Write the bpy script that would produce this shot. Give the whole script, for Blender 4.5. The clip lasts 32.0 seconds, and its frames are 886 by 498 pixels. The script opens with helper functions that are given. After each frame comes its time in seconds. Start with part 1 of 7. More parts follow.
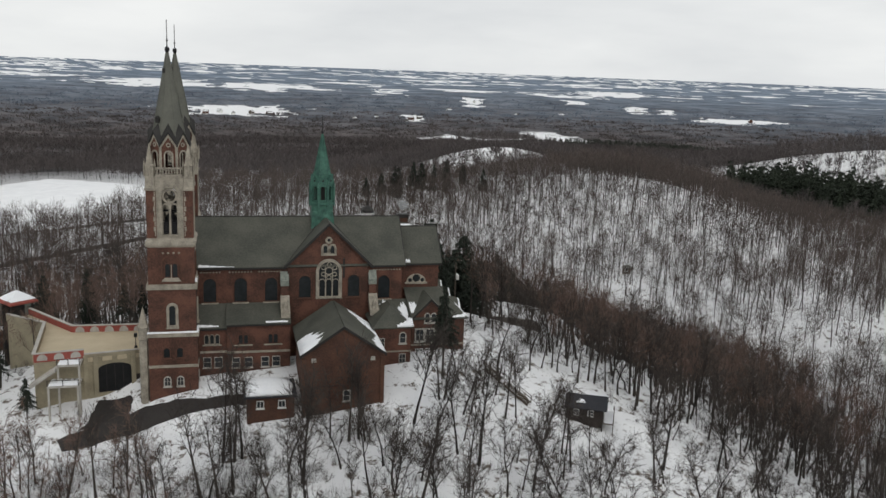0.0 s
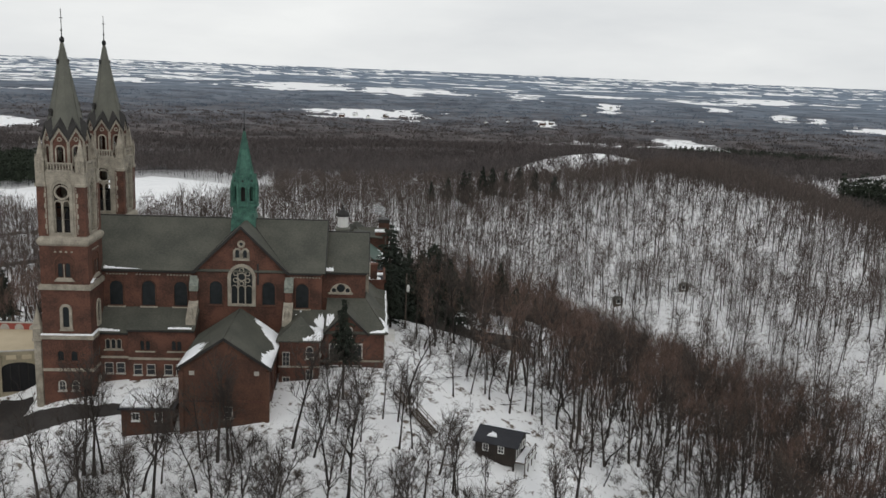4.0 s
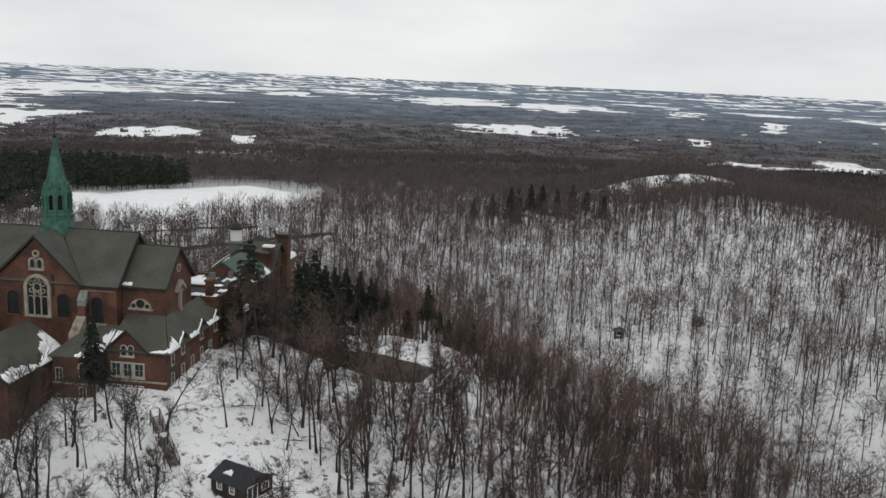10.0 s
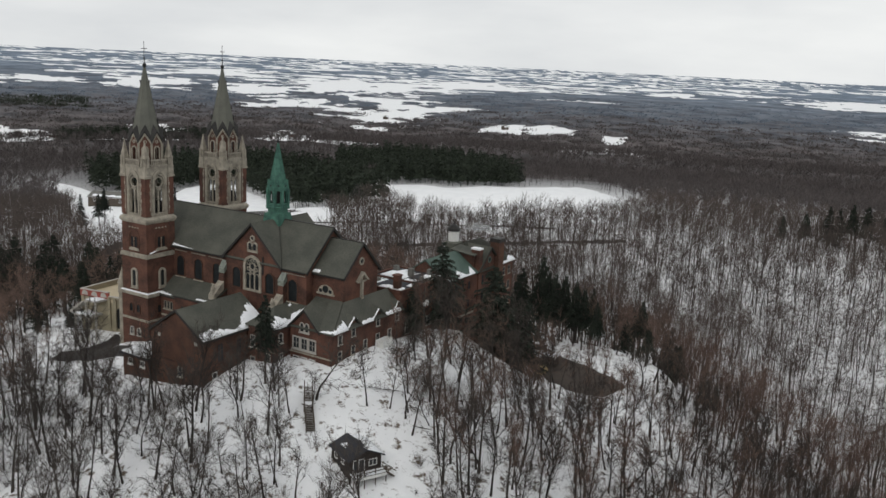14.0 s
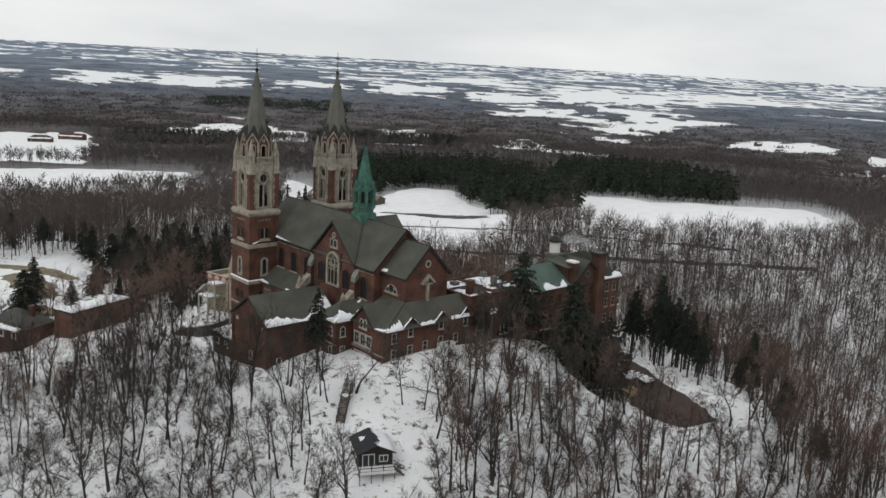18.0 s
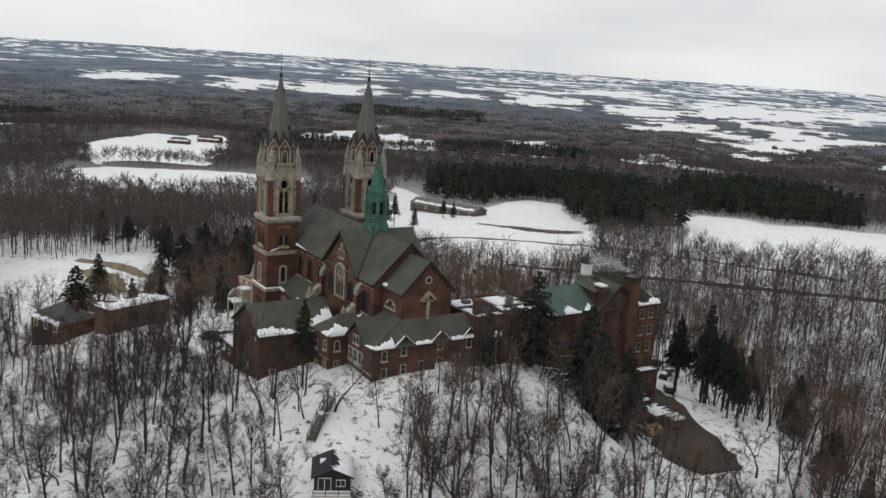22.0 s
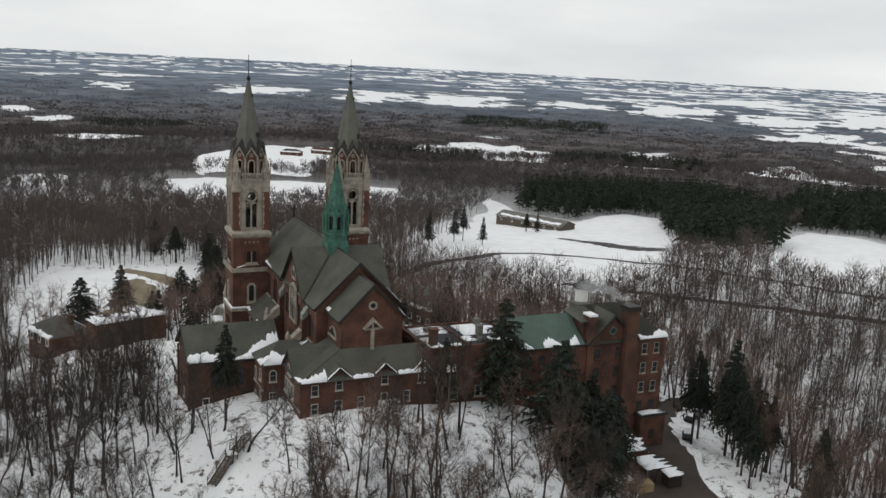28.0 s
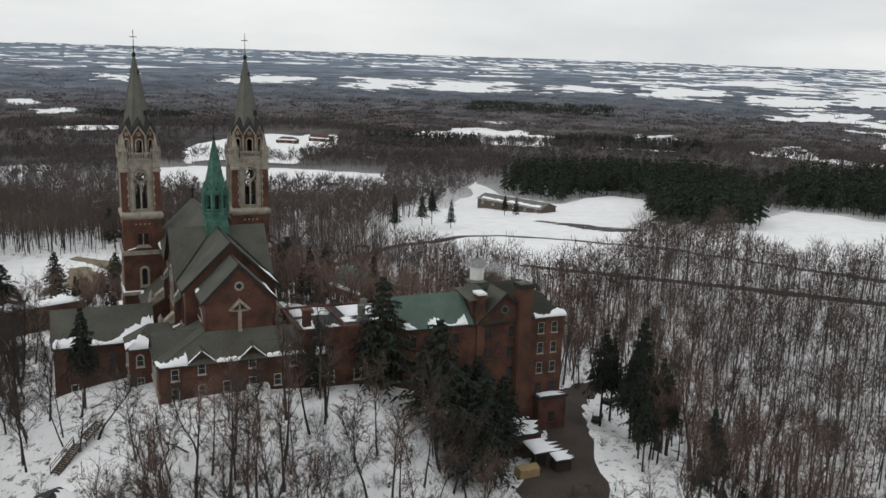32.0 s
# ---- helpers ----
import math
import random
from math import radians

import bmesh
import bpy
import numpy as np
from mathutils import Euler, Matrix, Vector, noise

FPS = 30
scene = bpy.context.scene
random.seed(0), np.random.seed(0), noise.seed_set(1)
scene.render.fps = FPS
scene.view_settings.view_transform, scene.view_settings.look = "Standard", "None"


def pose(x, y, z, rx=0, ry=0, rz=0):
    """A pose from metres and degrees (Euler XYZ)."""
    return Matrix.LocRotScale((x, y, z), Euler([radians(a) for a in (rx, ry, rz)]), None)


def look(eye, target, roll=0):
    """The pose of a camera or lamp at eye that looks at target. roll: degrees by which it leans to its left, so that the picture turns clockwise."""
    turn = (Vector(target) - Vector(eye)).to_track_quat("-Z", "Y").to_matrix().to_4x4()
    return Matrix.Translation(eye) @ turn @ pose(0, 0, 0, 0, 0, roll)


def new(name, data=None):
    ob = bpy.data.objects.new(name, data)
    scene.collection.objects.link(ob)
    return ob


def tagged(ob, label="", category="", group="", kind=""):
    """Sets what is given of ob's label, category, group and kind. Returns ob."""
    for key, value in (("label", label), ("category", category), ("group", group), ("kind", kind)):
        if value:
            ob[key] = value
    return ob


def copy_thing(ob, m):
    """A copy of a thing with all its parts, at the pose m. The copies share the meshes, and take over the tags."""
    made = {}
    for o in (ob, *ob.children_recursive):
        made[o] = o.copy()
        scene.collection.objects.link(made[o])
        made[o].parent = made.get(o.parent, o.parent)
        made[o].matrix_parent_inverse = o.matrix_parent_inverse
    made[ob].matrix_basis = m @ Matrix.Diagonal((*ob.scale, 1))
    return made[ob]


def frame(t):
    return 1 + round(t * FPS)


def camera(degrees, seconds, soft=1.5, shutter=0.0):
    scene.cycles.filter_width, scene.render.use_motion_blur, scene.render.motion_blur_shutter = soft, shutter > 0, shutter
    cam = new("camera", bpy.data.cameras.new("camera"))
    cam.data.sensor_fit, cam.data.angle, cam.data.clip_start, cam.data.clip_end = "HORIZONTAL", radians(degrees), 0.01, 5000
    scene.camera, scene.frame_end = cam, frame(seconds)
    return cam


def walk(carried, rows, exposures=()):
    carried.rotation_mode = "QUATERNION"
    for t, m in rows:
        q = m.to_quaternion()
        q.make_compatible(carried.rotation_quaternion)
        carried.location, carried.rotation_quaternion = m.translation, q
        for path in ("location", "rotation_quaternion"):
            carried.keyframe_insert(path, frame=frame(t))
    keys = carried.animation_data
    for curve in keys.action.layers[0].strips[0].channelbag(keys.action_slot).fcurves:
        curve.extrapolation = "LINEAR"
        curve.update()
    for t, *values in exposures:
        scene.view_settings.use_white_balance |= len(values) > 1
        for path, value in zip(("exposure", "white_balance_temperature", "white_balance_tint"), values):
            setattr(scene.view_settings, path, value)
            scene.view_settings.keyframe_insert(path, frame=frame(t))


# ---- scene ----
EXPOSURE = 0.0
# camera: seconds, place, and turn in degrees
cam = camera(53.34, 32.0)
PATH = [
    (0, 0.02, -0.01, 53.47, 78.303, -2.092, 0.607),
    (0.5, 4.48, 1.76, 53.48, 78.249, -2.191, 2.002),
    (1, 8.73, 3.62, 53.41, 78.221, -2.247, 3.141),
    (1.5, 12.95, 5.53, 53.28, 78.192, -2.317, 4.297),
    (2, 17.46, 7.54, 53.2, 78.177, -2.317, 5.58),
    (2.5, 21.69, 9.58, 53.02, 78.213, -2.282, 6.711),
    (3, 25.77, 11.74, 53.04, 78.191, -2.317, 7.767),
    (3.5, 30.1, 14.08, 52.85, 78.263, -2.267, 8.858),
    (5.5, 46.2, 23.26, 52.73, 78.47, -2.354, 13.08),
    (6, 50.5, 25.09, 52.73, 78.535, -2.357, 14.092),
    (6.5, 55.29, 26.8, 52.9, 78.574, -2.389, 15.195),
    (7, 59.87, 28.34, 52.82, 78.648, -2.397, 16.252),
    (7.5, 64.35, 29.95, 52.9, 78.658, -2.436, 17.249),
    (8, 69.11, 31.88, 52.84, 78.679, -2.5, 18.265),
    (8.5, 73.23, 34.02, 52.87, 78.687, -2.582, 19.131),
    (9, 77.17, 36.6, 53.01, 78.676, -2.641, 19.847),
    (9.5, 81.27, 39.91, 53.58, 78.704, -2.7, 20.39),
    (10, 85.36, 43.21, 53.66, 78.894, -2.501, 20.881),
    (10.5, 88.95, 45.71, 54.03, 78.867, -2.59, 22.711),
    (11, 92.54, 47.34, 55.06, 78.552, -2.929, 26.473),
    (11.5, 97.21, 48.43, 55.67, 78.439, -2.923, 30.026),
    (12, 101.32, 49.85, 56.16, 78.339, -2.937, 33.136),
    (12.5, 106.12, 51.57, 56.83, 78.201, -2.801, 36.359),
    (13, 110.28, 53.42, 57.32, 78.06, -2.705, 39.399),
    (13.5, 114.5, 55.4, 57.88, 77.927, -2.675, 42.461),
    (14, 118.72, 57.92, 58.3, 77.808, -2.601, 45.667),
    (14.5, 122.14, 60.89, 58.57, 77.727, -2.574, 47.842),
    (16.5, 132.1, 74.43, 58.82, 77.638, -2.944, 55.154),
    (17, 134.89, 77.66, 58.99, 77.602, -2.955, 58.058),
    (17.5, 137.04, 80.96, 59.12, 77.634, -2.973, 60.477),
    (18, 138.73, 84.51, 59.3, 77.664, -3.048, 62.271),
    (18.5, 139.96, 88.43, 59.39, 77.721, -3.113, 63.717),
    (19, 140.86, 92.1, 59.54, 77.754, -3.167, 65.069),
    (19.5, 141.42, 95.67, 59.59, 77.784, -3.224, 66.316),
    (20, 141.61, 99.2, 59.63, 77.818, -3.283, 67.32),
    (20.5, 141.58, 102.19, 59.66, 77.847, -3.415, 68.148),
    (21, 141.34, 104.83, 59.7, 77.845, -3.507, 69.171),
    (21.5, 141.09, 107.47, 59.69, 77.853, -3.598, 70.456),
    (22, 140.6, 109.95, 59.84, 77.824, -3.717, 71.479),
    (22.5, 139.82, 112.53, 59.83, 77.834, -3.789, 72.22),
    (23, 138.91, 115.41, 59.9, 77.818, -3.849, 72.95),
    (23.5, 137.96, 118.2, 59.94, 77.805, -3.846, 73.654),
    (24, 137.05, 121.08, 59.97, 77.772, -3.769, 74.439),
    (24.5, 136.07, 124.17, 60.02, 77.749, -3.746, 75.255),
    (25, 135.05, 127.08, 59.98, 77.758, -3.67, 76),
    (25.5, 134.03, 129.96, 59.91, 77.798, -3.607, 76.725),
    (27.5, 130.15, 140.97, 59.16, 78.038, -3.066, 79.239),
    (28, 130.02, 143.58, 59.1, 78.107, -2.899, 79.974),
    (28.5, 129.89, 146.19, 59.06, 78.156, -2.746, 80.637),
    (29, 129.71, 149.04, 58.96, 78.209, -2.583, 81.101),
    (29.5, 129.53, 151.85, 58.73, 78.273, -2.412, 81.338),
    (30, 129.24, 154.7, 58.44, 78.269, -2.289, 81.372),
    (30.5, 128.91, 157.67, 58.09, 78.15, -2.17, 81.26),
    (31, 128.69, 160.52, 57.77, 77.807, -2.047, 81.116),
    (31.5, 128.44, 163.39, 57.47, 77.371, -1.927, 80.946),
    (32, 128.32, 166.45, 57.14, 77.245, -1.836, 80.794),
]
walk(cam, [(t, pose(x, y, z, rx, ry, rz)) for t, x, y, z, rx, ry, rz in PATH], [(0.0, EXPOSURE), (32.0, EXPOSURE)])
# ---- light: an overcast winter sky and a faint, very soft sun ----
world = bpy.data.worlds.new("overcast_sky")
scene.world = world
world.use_nodes = True
wt = world.node_tree
wt.nodes.clear()


def wnode(kind, **kw):
    n = wt.nodes.new(kind)
    for k, v in kw.items():
        n.inputs[k].default_value = v
    return n


sky = wnode("ShaderNodeTexSky")
sky.sky_type, sky.sun_disc = "NISHITA", False
sky.sun_elevation, sky.sun_rotation = radians(28), radians(200)
sky.dust_density, sky.air_density = 4.0, 1.0
pale = wnode("ShaderNodeHueSaturation", Saturation=0.15, Value=0.08)
wt.links.new(sky.outputs[0], pale.inputs["Color"])
where = wnode("ShaderNodeTexCoord")
flat = wnode("ShaderNodeMapping")
flat.inputs["Scale"].default_value = (1.2, 1.2, 5.0)
wt.links.new(where.outputs["Generated"], flat.inputs[0])
drift = wnode("ShaderNodeTexNoise", Scale=2.2, Detail=5.0, Roughness=0.55)
wt.links.new(flat.outputs[0], drift.inputs["Vector"])
cloud = wt.nodes.new("ShaderNodeValToRGB")
cloud.color_ramp.elements[0].position, cloud.color_ramp.elements[0].color = 0.3, (0.66, 0.68, 0.695, 1)
cloud.color_ramp.elements[1].position, cloud.color_ramp.elements[1].color = 0.7, (0.84, 0.853, 0.848, 1)
wt.links.new(drift.outputs["Fac"], cloud.inputs[0])
over = wt.nodes.new("ShaderNodeMix")
over.data_type = "RGBA"
over.inputs["Factor"].default_value = 0.92
wt.links.new(pale.outputs[0], over.inputs["A"])
wt.links.new(cloud.outputs[0], over.inputs["B"])
back = wnode("ShaderNodeBackground", Strength=1.12)
wt.links.new(over.outputs["Result"], back.inputs["Color"])
wout = wnode("ShaderNodeOutputWorld")
wt.links.new(back.outputs[0], wout.inputs[0])

sun = new("sun", bpy.data.lights.new("sun", "SUN"))
sun.data.energy, sun.data.angle, sun.data.color = 0.5, radians(25), (1.0, 0.96, 0.9)
sun.matrix_world = look((60, -120, 90), (0, 0, 0))
# ---- materials ----
def material(name, colour, dark=None, scale=1.0, detail=6.0, rough=0.85, bump=0.0, fine=None, metal=0.0, spread=(0.35, 0.65), per_piece=0.0, spec=0.3):
    """Two colours mixed by a coarse and a fine noise over real metres, with relief."""
    m = bpy.data.materials.new(name)
    m.use_nodes = True
    t = m.node_tree
    b = t.nodes["Principled BSDF"]
    b.inputs["Roughness"].default_value, b.inputs["Metallic"].default_value = rough, metal
    b.inputs["Specular IOR Level"].default_value = spec
    geo = t.nodes.new("ShaderNodeNewGeometry")
    n1, n2 = t.nodes.new("ShaderNodeTexNoise"), t.nodes.new("ShaderNodeTexNoise")
    n1.inputs["Scale"].default_value, n1.inputs["Detail"].default_value = scale, detail
    n2.inputs["Scale"].default_value, n2.inputs["Detail"].default_value = fine or scale * 9, 3.0
    add = t.nodes.new("ShaderNodeMix")
    add.inputs["Factor"].default_value = 0.4
    for n in (n1, n2):
        t.links.new(geo.outputs["Position"], n.inputs["Vector"])
    t.links.new(n1.outputs["Fac"], add.inputs["A"])
    t.links.new(n2.outputs["Fac"], add.inputs["B"])
    ramp = t.nodes.new("ShaderNodeValToRGB")
    e = ramp.color_ramp.elements
    e[0].position, e[0].color = spread[0], (*(dark or [c * 0.6 for c in colour]), 1)
    e[1].position, e[1].color = spread[1], (*colour, 1)
    t.links.new(add.outputs["Result"], ramp.inputs[0])
    out = ramp.outputs[0]
    if per_piece:
        info = t.nodes.new("ShaderNodeObjectInfo")
        hue = t.nodes.new("ShaderNodeHueSaturation")
        span = t.nodes.new("ShaderNodeMapRange")
        span.inputs["To Min"].default_value, span.inputs["To Max"].default_value = 1 - per_piece, 1 + per_piece
        t.links.new(info.outputs["Random"], span.inputs["Value"])
        t.links.new(span.outputs[0], hue.inputs["Value"])
        t.links.new(out, hue.inputs["Color"])
        out = hue.outputs[0]
    t.links.new(out, b.inputs["Base Color"])
    if bump:
        bp = t.nodes.new("ShaderNodeBump")
        bp.inputs["Strength"].default_value, bp.inputs["Distance"].default_value = bump, 0.1
        t.links.new(add.outputs["Result"], bp.inputs["Height"])
        t.links.new(bp.outputs[0], b.inputs["Normal"])
    return m


BRICK = material("red_brick", (0.130, 0.060, 0.042), (0.052, 0.028, 0.021), 0.35, 10, 0.9, 0.25, fine=5, spread=(0.40, 0.60))
BRICK_DARK = material("brown_brick", (0.112, 0.056, 0.037), (0.058, 0.031, 0.023), 0.3, 10, 0.9, 0.25, fine=5, spread=(0.40, 0.60))
STONE = material("cream_limestone", (0.38, 0.343, 0.278), (0.18, 0.162, 0.134), 0.9, 8, 0.9, 0.35, fine=6)
STONE_WHITE = material("pale_painted_stone", (0.46, 0.44, 0.40), (0.32, 0.30, 0.27), 0.8, 6, 0.85, 0.2)
SLATE = material("grey_green_slate", (0.086, 0.086, 0.070), (0.050, 0.052, 0.043), 0.25, 10, 0.75, 0.2, fine=3.5, spread=(0.38, 0.62))
SLATE_SPIRE = material("spire_slate", (0.135, 0.135, 0.113), (0.092, 0.094, 0.08), 0.4, 8, 0.75, 0.2, fine=4)
SLATE_GREEN = material("green_slate", (0.085, 0.125, 0.105), (0.058, 0.088, 0.075), 0.4, 8, 0.7, 0.2)
FELT = material("dark_roof_felt", (0.035, 0.036, 0.042), (0.022, 0.023, 0.028), 0.5, 6, 0.8, 0.2)
TRIM = material("dark_metal_trim", (0.03, 0.028, 0.026), (0.018, 0.017, 0.016), 1.0, 4, 0.6)
COPPER = material("green_copper", (0.070, 0.175, 0.130), (0.022, 0.062, 0.050), 0.9, 8, 0.7, 0.2, fine=5)
GLASS = material("dark_leaded_glass", (0.022, 0.026, 0.028), (0.010, 0.012, 0.013), 1.2, 4, 0.3, spec=0.22)
PANE = material("window_glass", (0.05, 0.055, 0.06), (0.02, 0.022, 0.025), 0.8, 4, 0.25, spec=0.25)
LEADEN = material("green_stained_glass", (0.26, 0.27, 0.235), (0.10, 0.125, 0.105), 2.5, 4, 0.3)
SNOW = material("snow", (0.86, 0.87, 0.89), (0.76, 0.775, 0.80), 0.4, 8, 0.8, 0.35, fine=3)
PLASTER = material("tan_stone_wall", (0.36, 0.315, 0.22), (0.24, 0.21, 0.15), 0.5, 7, 0.9, 0.2)
PAVING = material("tan_terrace_paving", (0.52, 0.44, 0.31), (0.43, 0.36, 0.25), 0.3, 8, 0.85, 0.15, fine=4)
RED_PAINT = material("red_parapet_brick", (0.33, 0.085, 0.065), (0.22, 0.06, 0.05), 0.6, 7, 0.85, 0.2)
ASPHALT = material("wet_asphalt", (0.042, 0.037, 0.034), (0.024, 0.021, 0.020), 0.25, 8, 0.75, 0.2, fine=3)
GRAVEL = material("brown_gravel", (0.074, 0.058, 0.048), (0.044, 0.035, 0.030), 0.18, 8, 0.9, 0.3, fine=2)
WOOD_DARK = material("dark_stained_boards", (0.040, 0.031, 0.026), (0.022, 0.018, 0.016), 1.0, 7, 0.8, 0.2)
WOOD = material("weathered_timber", (0.12, 0.097, 0.079), (0.07, 0.057, 0.046), 1.5, 7, 0.85, 0.2)
PINE = material("pale_lumber", (0.40, 0.30, 0.16), (0.28, 0.21, 0.11), 1.5, 7, 0.8, 0.2)
BARK = material("bark", (0.064, 0.054, 0.047), (0.034, 0.029, 0.025), 0.8, 6, 0.95, 0.2, per_piece=0.3)
TWIG = material("bare_twigs", (0.190, 0.128, 0.103), (0.105, 0.072, 0.058), 0.12, 5, 0.95, per_piece=0.25)
WOODS = material("bare_woods", (0.112, 0.089, 0.079), (0.062, 0.050, 0.044), 0.025, 7, 0.95, fine=0.5)
BARK_DARK = material("dark_bark", (0.040, 0.034, 0.030), (0.020, 0.017, 0.015), 0.8, 6, 0.95, 0.2, per_piece=0.3)
BRANCH = material("dark_branches", (0.068, 0.056, 0.049), (0.036, 0.030, 0.026), 0.5, 5, 0.95, per_piece=0.25)
NEEDLE = material("dark_conifer_needles", (0.027, 0.034, 0.024), (0.012, 0.016, 0.012), 0.3, 6, 0.9, per_piece=0.2)
TURF = material("bare_winter_turf", (0.26, 0.215, 0.145), (0.14, 0.118, 0.085), 0.3, 8, 0.95, 0.2, fine=2)
FAR_WOODS = material("far_bare_woods", (0.100, 0.086, 0.083), (0.052, 0.045, 0.045), 0.02, 7, 0.95, fine=0.4)
# blue-grey here is distance haze painted into the woods' colour
HAZED_WOODS = material("haze_tinted_blue_grey_woods", (0.165, 0.200, 0.248), (0.075, 0.095, 0.125), 0.006, 7, 0.95, fine=0.1)
PINE_NEEDLE = material("green_pine_needles", (0.038, 0.049, 0.032), (0.016, 0.021, 0.015), 0.15, 6, 0.9, fine=0.8)
WHITE = material("white_paint", (0.74, 0.74, 0.72), (0.62, 0.62, 0.60), 1.0, 5, 0.6)
BLACK = material("black_metal", (0.020, 0.020, 0.021), (0.012, 0.012, 0.013), 1.0, 4, 0.5, metal=0.3)
GREY_ROOF = material("grey_shingles", (0.17, 0.165, 0.15), (0.11, 0.107, 0.10), 0.6, 7, 0.9, 0.2)


# ---- mesh helpers ----
def box(bm, x0, x1, y0, y1, z0, z1):
    v = [bm.verts.new((x, y, z)) for z in (z0, z1) for x, y in ((x0, y0), (x1, y0), (x1, y1), (x0, y1))]
    for f in ((3, 2, 1, 0), (4, 5, 6, 7), (0, 1, 5, 4), (1, 2, 6, 5), (2, 3, 7, 6), (3, 0, 4, 7)):
        bm.faces.new([v[i] for i in f])
    return bm


def ext(bm, pts, vec):
    """A solid: the outline pts (3D) pushed along vec."""
    vec = Vector(vec)
    a = [bm.verts.new(p) for p in pts]
    b = [bm.verts.new(Vector(p) + vec) for p in pts]
    n = len(pts)
    bm.faces.new(a[::-1])
    bm.faces.new(b)
    for i in range(n):
        bm.faces.new((a[i], a[(i + 1) % n], b[(i + 1) % n], b[i]))
    return bm


def lathe(bm, rings, n=8, cx=0.0, cy=0.0, turn=0.0, cap=True):
    """Rings of (radius, z) joined round an upright axis; a radius of 0 is a tip."""
    prev = None
    for r, z in rings:
        if r <= 1e-6:
            cur = [bm.verts.new((cx, cy, z))]
        else:
            cur = [bm.verts.new((cx + r * math.cos(turn + math.tau * i / n), cy + r * math.sin(turn + math.tau * i / n), z)) for i in range(n)]
        if prev:
            for i in range(n):
                j = (i + 1) % n
                if len(cur) == 1 and len(prev) > 1:
                    bm.faces.new((prev[i], prev[j], cur[0]))
                elif len(prev) == 1 and len(cur) > 1:
                    bm.faces.new((prev[0], cur[j], cur[i]))
                elif len(cur) > 1:
                    bm.faces.new((prev[i], prev[j], cur[j], cur[i]))
        elif cap and len(cur) > 2:
            bm.faces.new(cur[::-1])
        prev = cur
    if cap and len(prev) > 2:
        bm.faces.new(prev)
    return bm


def moved(bm, m):
    bm.transform(m)
    return bm


def finish(name, bm, mat, smooth=False):
    bmesh.ops.recalc_face_normals(bm, faces=bm.faces)
    me = bpy.data.meshes.new(name)
    bm.to_mesh(me)
    bm.free()
    me.materials.append(mat)
    if smooth:
        me.shade_smooth()
    return new(name, me)


def part(name, bm, mat, parent, label="", smooth=False):
    ob = finish(name, bm, mat, smooth)
    ob.parent = parent
    if label:
        ob["label"] = label
    return ob


def base(name, m, label, category, group="", kind=""):
    """The empty at a thing's foot."""
    ob = new(name)
    ob.empty_display_size = 0.5
    ob.matrix_basis = m
    return tagged(ob, label, category, group, kind)


def B():
    return bmesh.new()


def arch(w, h, n=8, z=0.0, pointed=False):
    """Outline (x, z) of an opening w wide and h high with a round head."""
    r = w / 2
    pts = [(-r, z), (r, z)]
    for i in range(n + 1):
        a = math.pi * i / n
        pts.append((r * math.cos(a), z + h - r + r * math.sin(a)))
    return pts


def rect(w, h, z=0.0):
    return [(-w / 2, z), (w / 2, z), (w / 2, z + h), (-w / 2, z + h)]


def disc(r, n=12, z=0.0):
    return [(r * math.cos(math.tau * i / n), z + r * math.sin(math.tau * i / n)) for i in range(n)]


def hoop(bm, outer, inner, y0, y1):
    """A frame between two outlines (x, z) of equal length, from depth y0 (front) to y1."""
    n = len(outer)
    vs = [[bm.verts.new((x, y, z)) for x, z in loop] for y in (y0, y1) for loop in (outer, inner)]
    fo, fi, bo, bi = vs
    for i in range(n):
        j = (i + 1) % n
        bm.faces.new((fo[i], fo[j], fi[j], fi[i]))
        bm.faces.new((fo[j], fo[i], bo[i], bo[j]))
        bm.faces.new((fi[i], fi[j], bi[j], bi[i]))
    return bm


def plate(bm, loop, y0, y1):
    return ext(bm, [(x, y0, z) for x, z in loop], (0, y1 - y0, 0))


def on_wall(u, v, z, deg=0):
    """A pose on a wall: x runs along it, -y points out of it. 0: faces -y, 90: faces +x."""
    return pose(u, v, z, 0, 0, deg)


def window(parent, m, w, h, rim=0.16, mat=None, glass=None, round_head=True, bars=(1, 1), sill=True, depth=0.14):
    """A framed window with panes and glazing bars, set on a wall."""
    mat, glass = mat or STONE_WHITE, glass or GLASS
    shape = (lambda ww, hh, zz: arch(ww, hh, 8, zz)) if round_head else rect
    bm = B()
    hoop(bm, shape(w + 2 * rim, h + 2 * rim, -rim), shape(w, h, 0), -depth, 0.05)
    win = part("window", moved(bm, m), mat, parent)
    bm = B()
    plate(bm, shape(w, h, 0), -0.02, 0.04)
    part("pane", moved(bm, m), glass, win)
    if bars[0] > 1 or bars[1] > 1:
        bm = B()
        for i in range(1, bars[0]):
            x = -w / 2 + w * i / bars[0]
            box(bm, x - 0.035, x + 0.035, -0.06, 0.0, 0, h - (w / 2 * 0.3 if round_head else 0))
        for j in range(1, bars[1]):
            z = h * j / bars[1]
            box(bm, -w / 2, w / 2, -0.055, 0.0, z - 0.03, z + 0.03)
        part("glazing_bar", moved(bm, m), mat, win)
    if sill:
        bm = B()
        box(bm, -w / 2 - rim - 0.1, w / 2 + rim + 0.1, -depth - 0.14, 0.02, -rim - 0.14, -rim + 0.02)
        part("sill", moved(bm, m), mat, win)
    return win


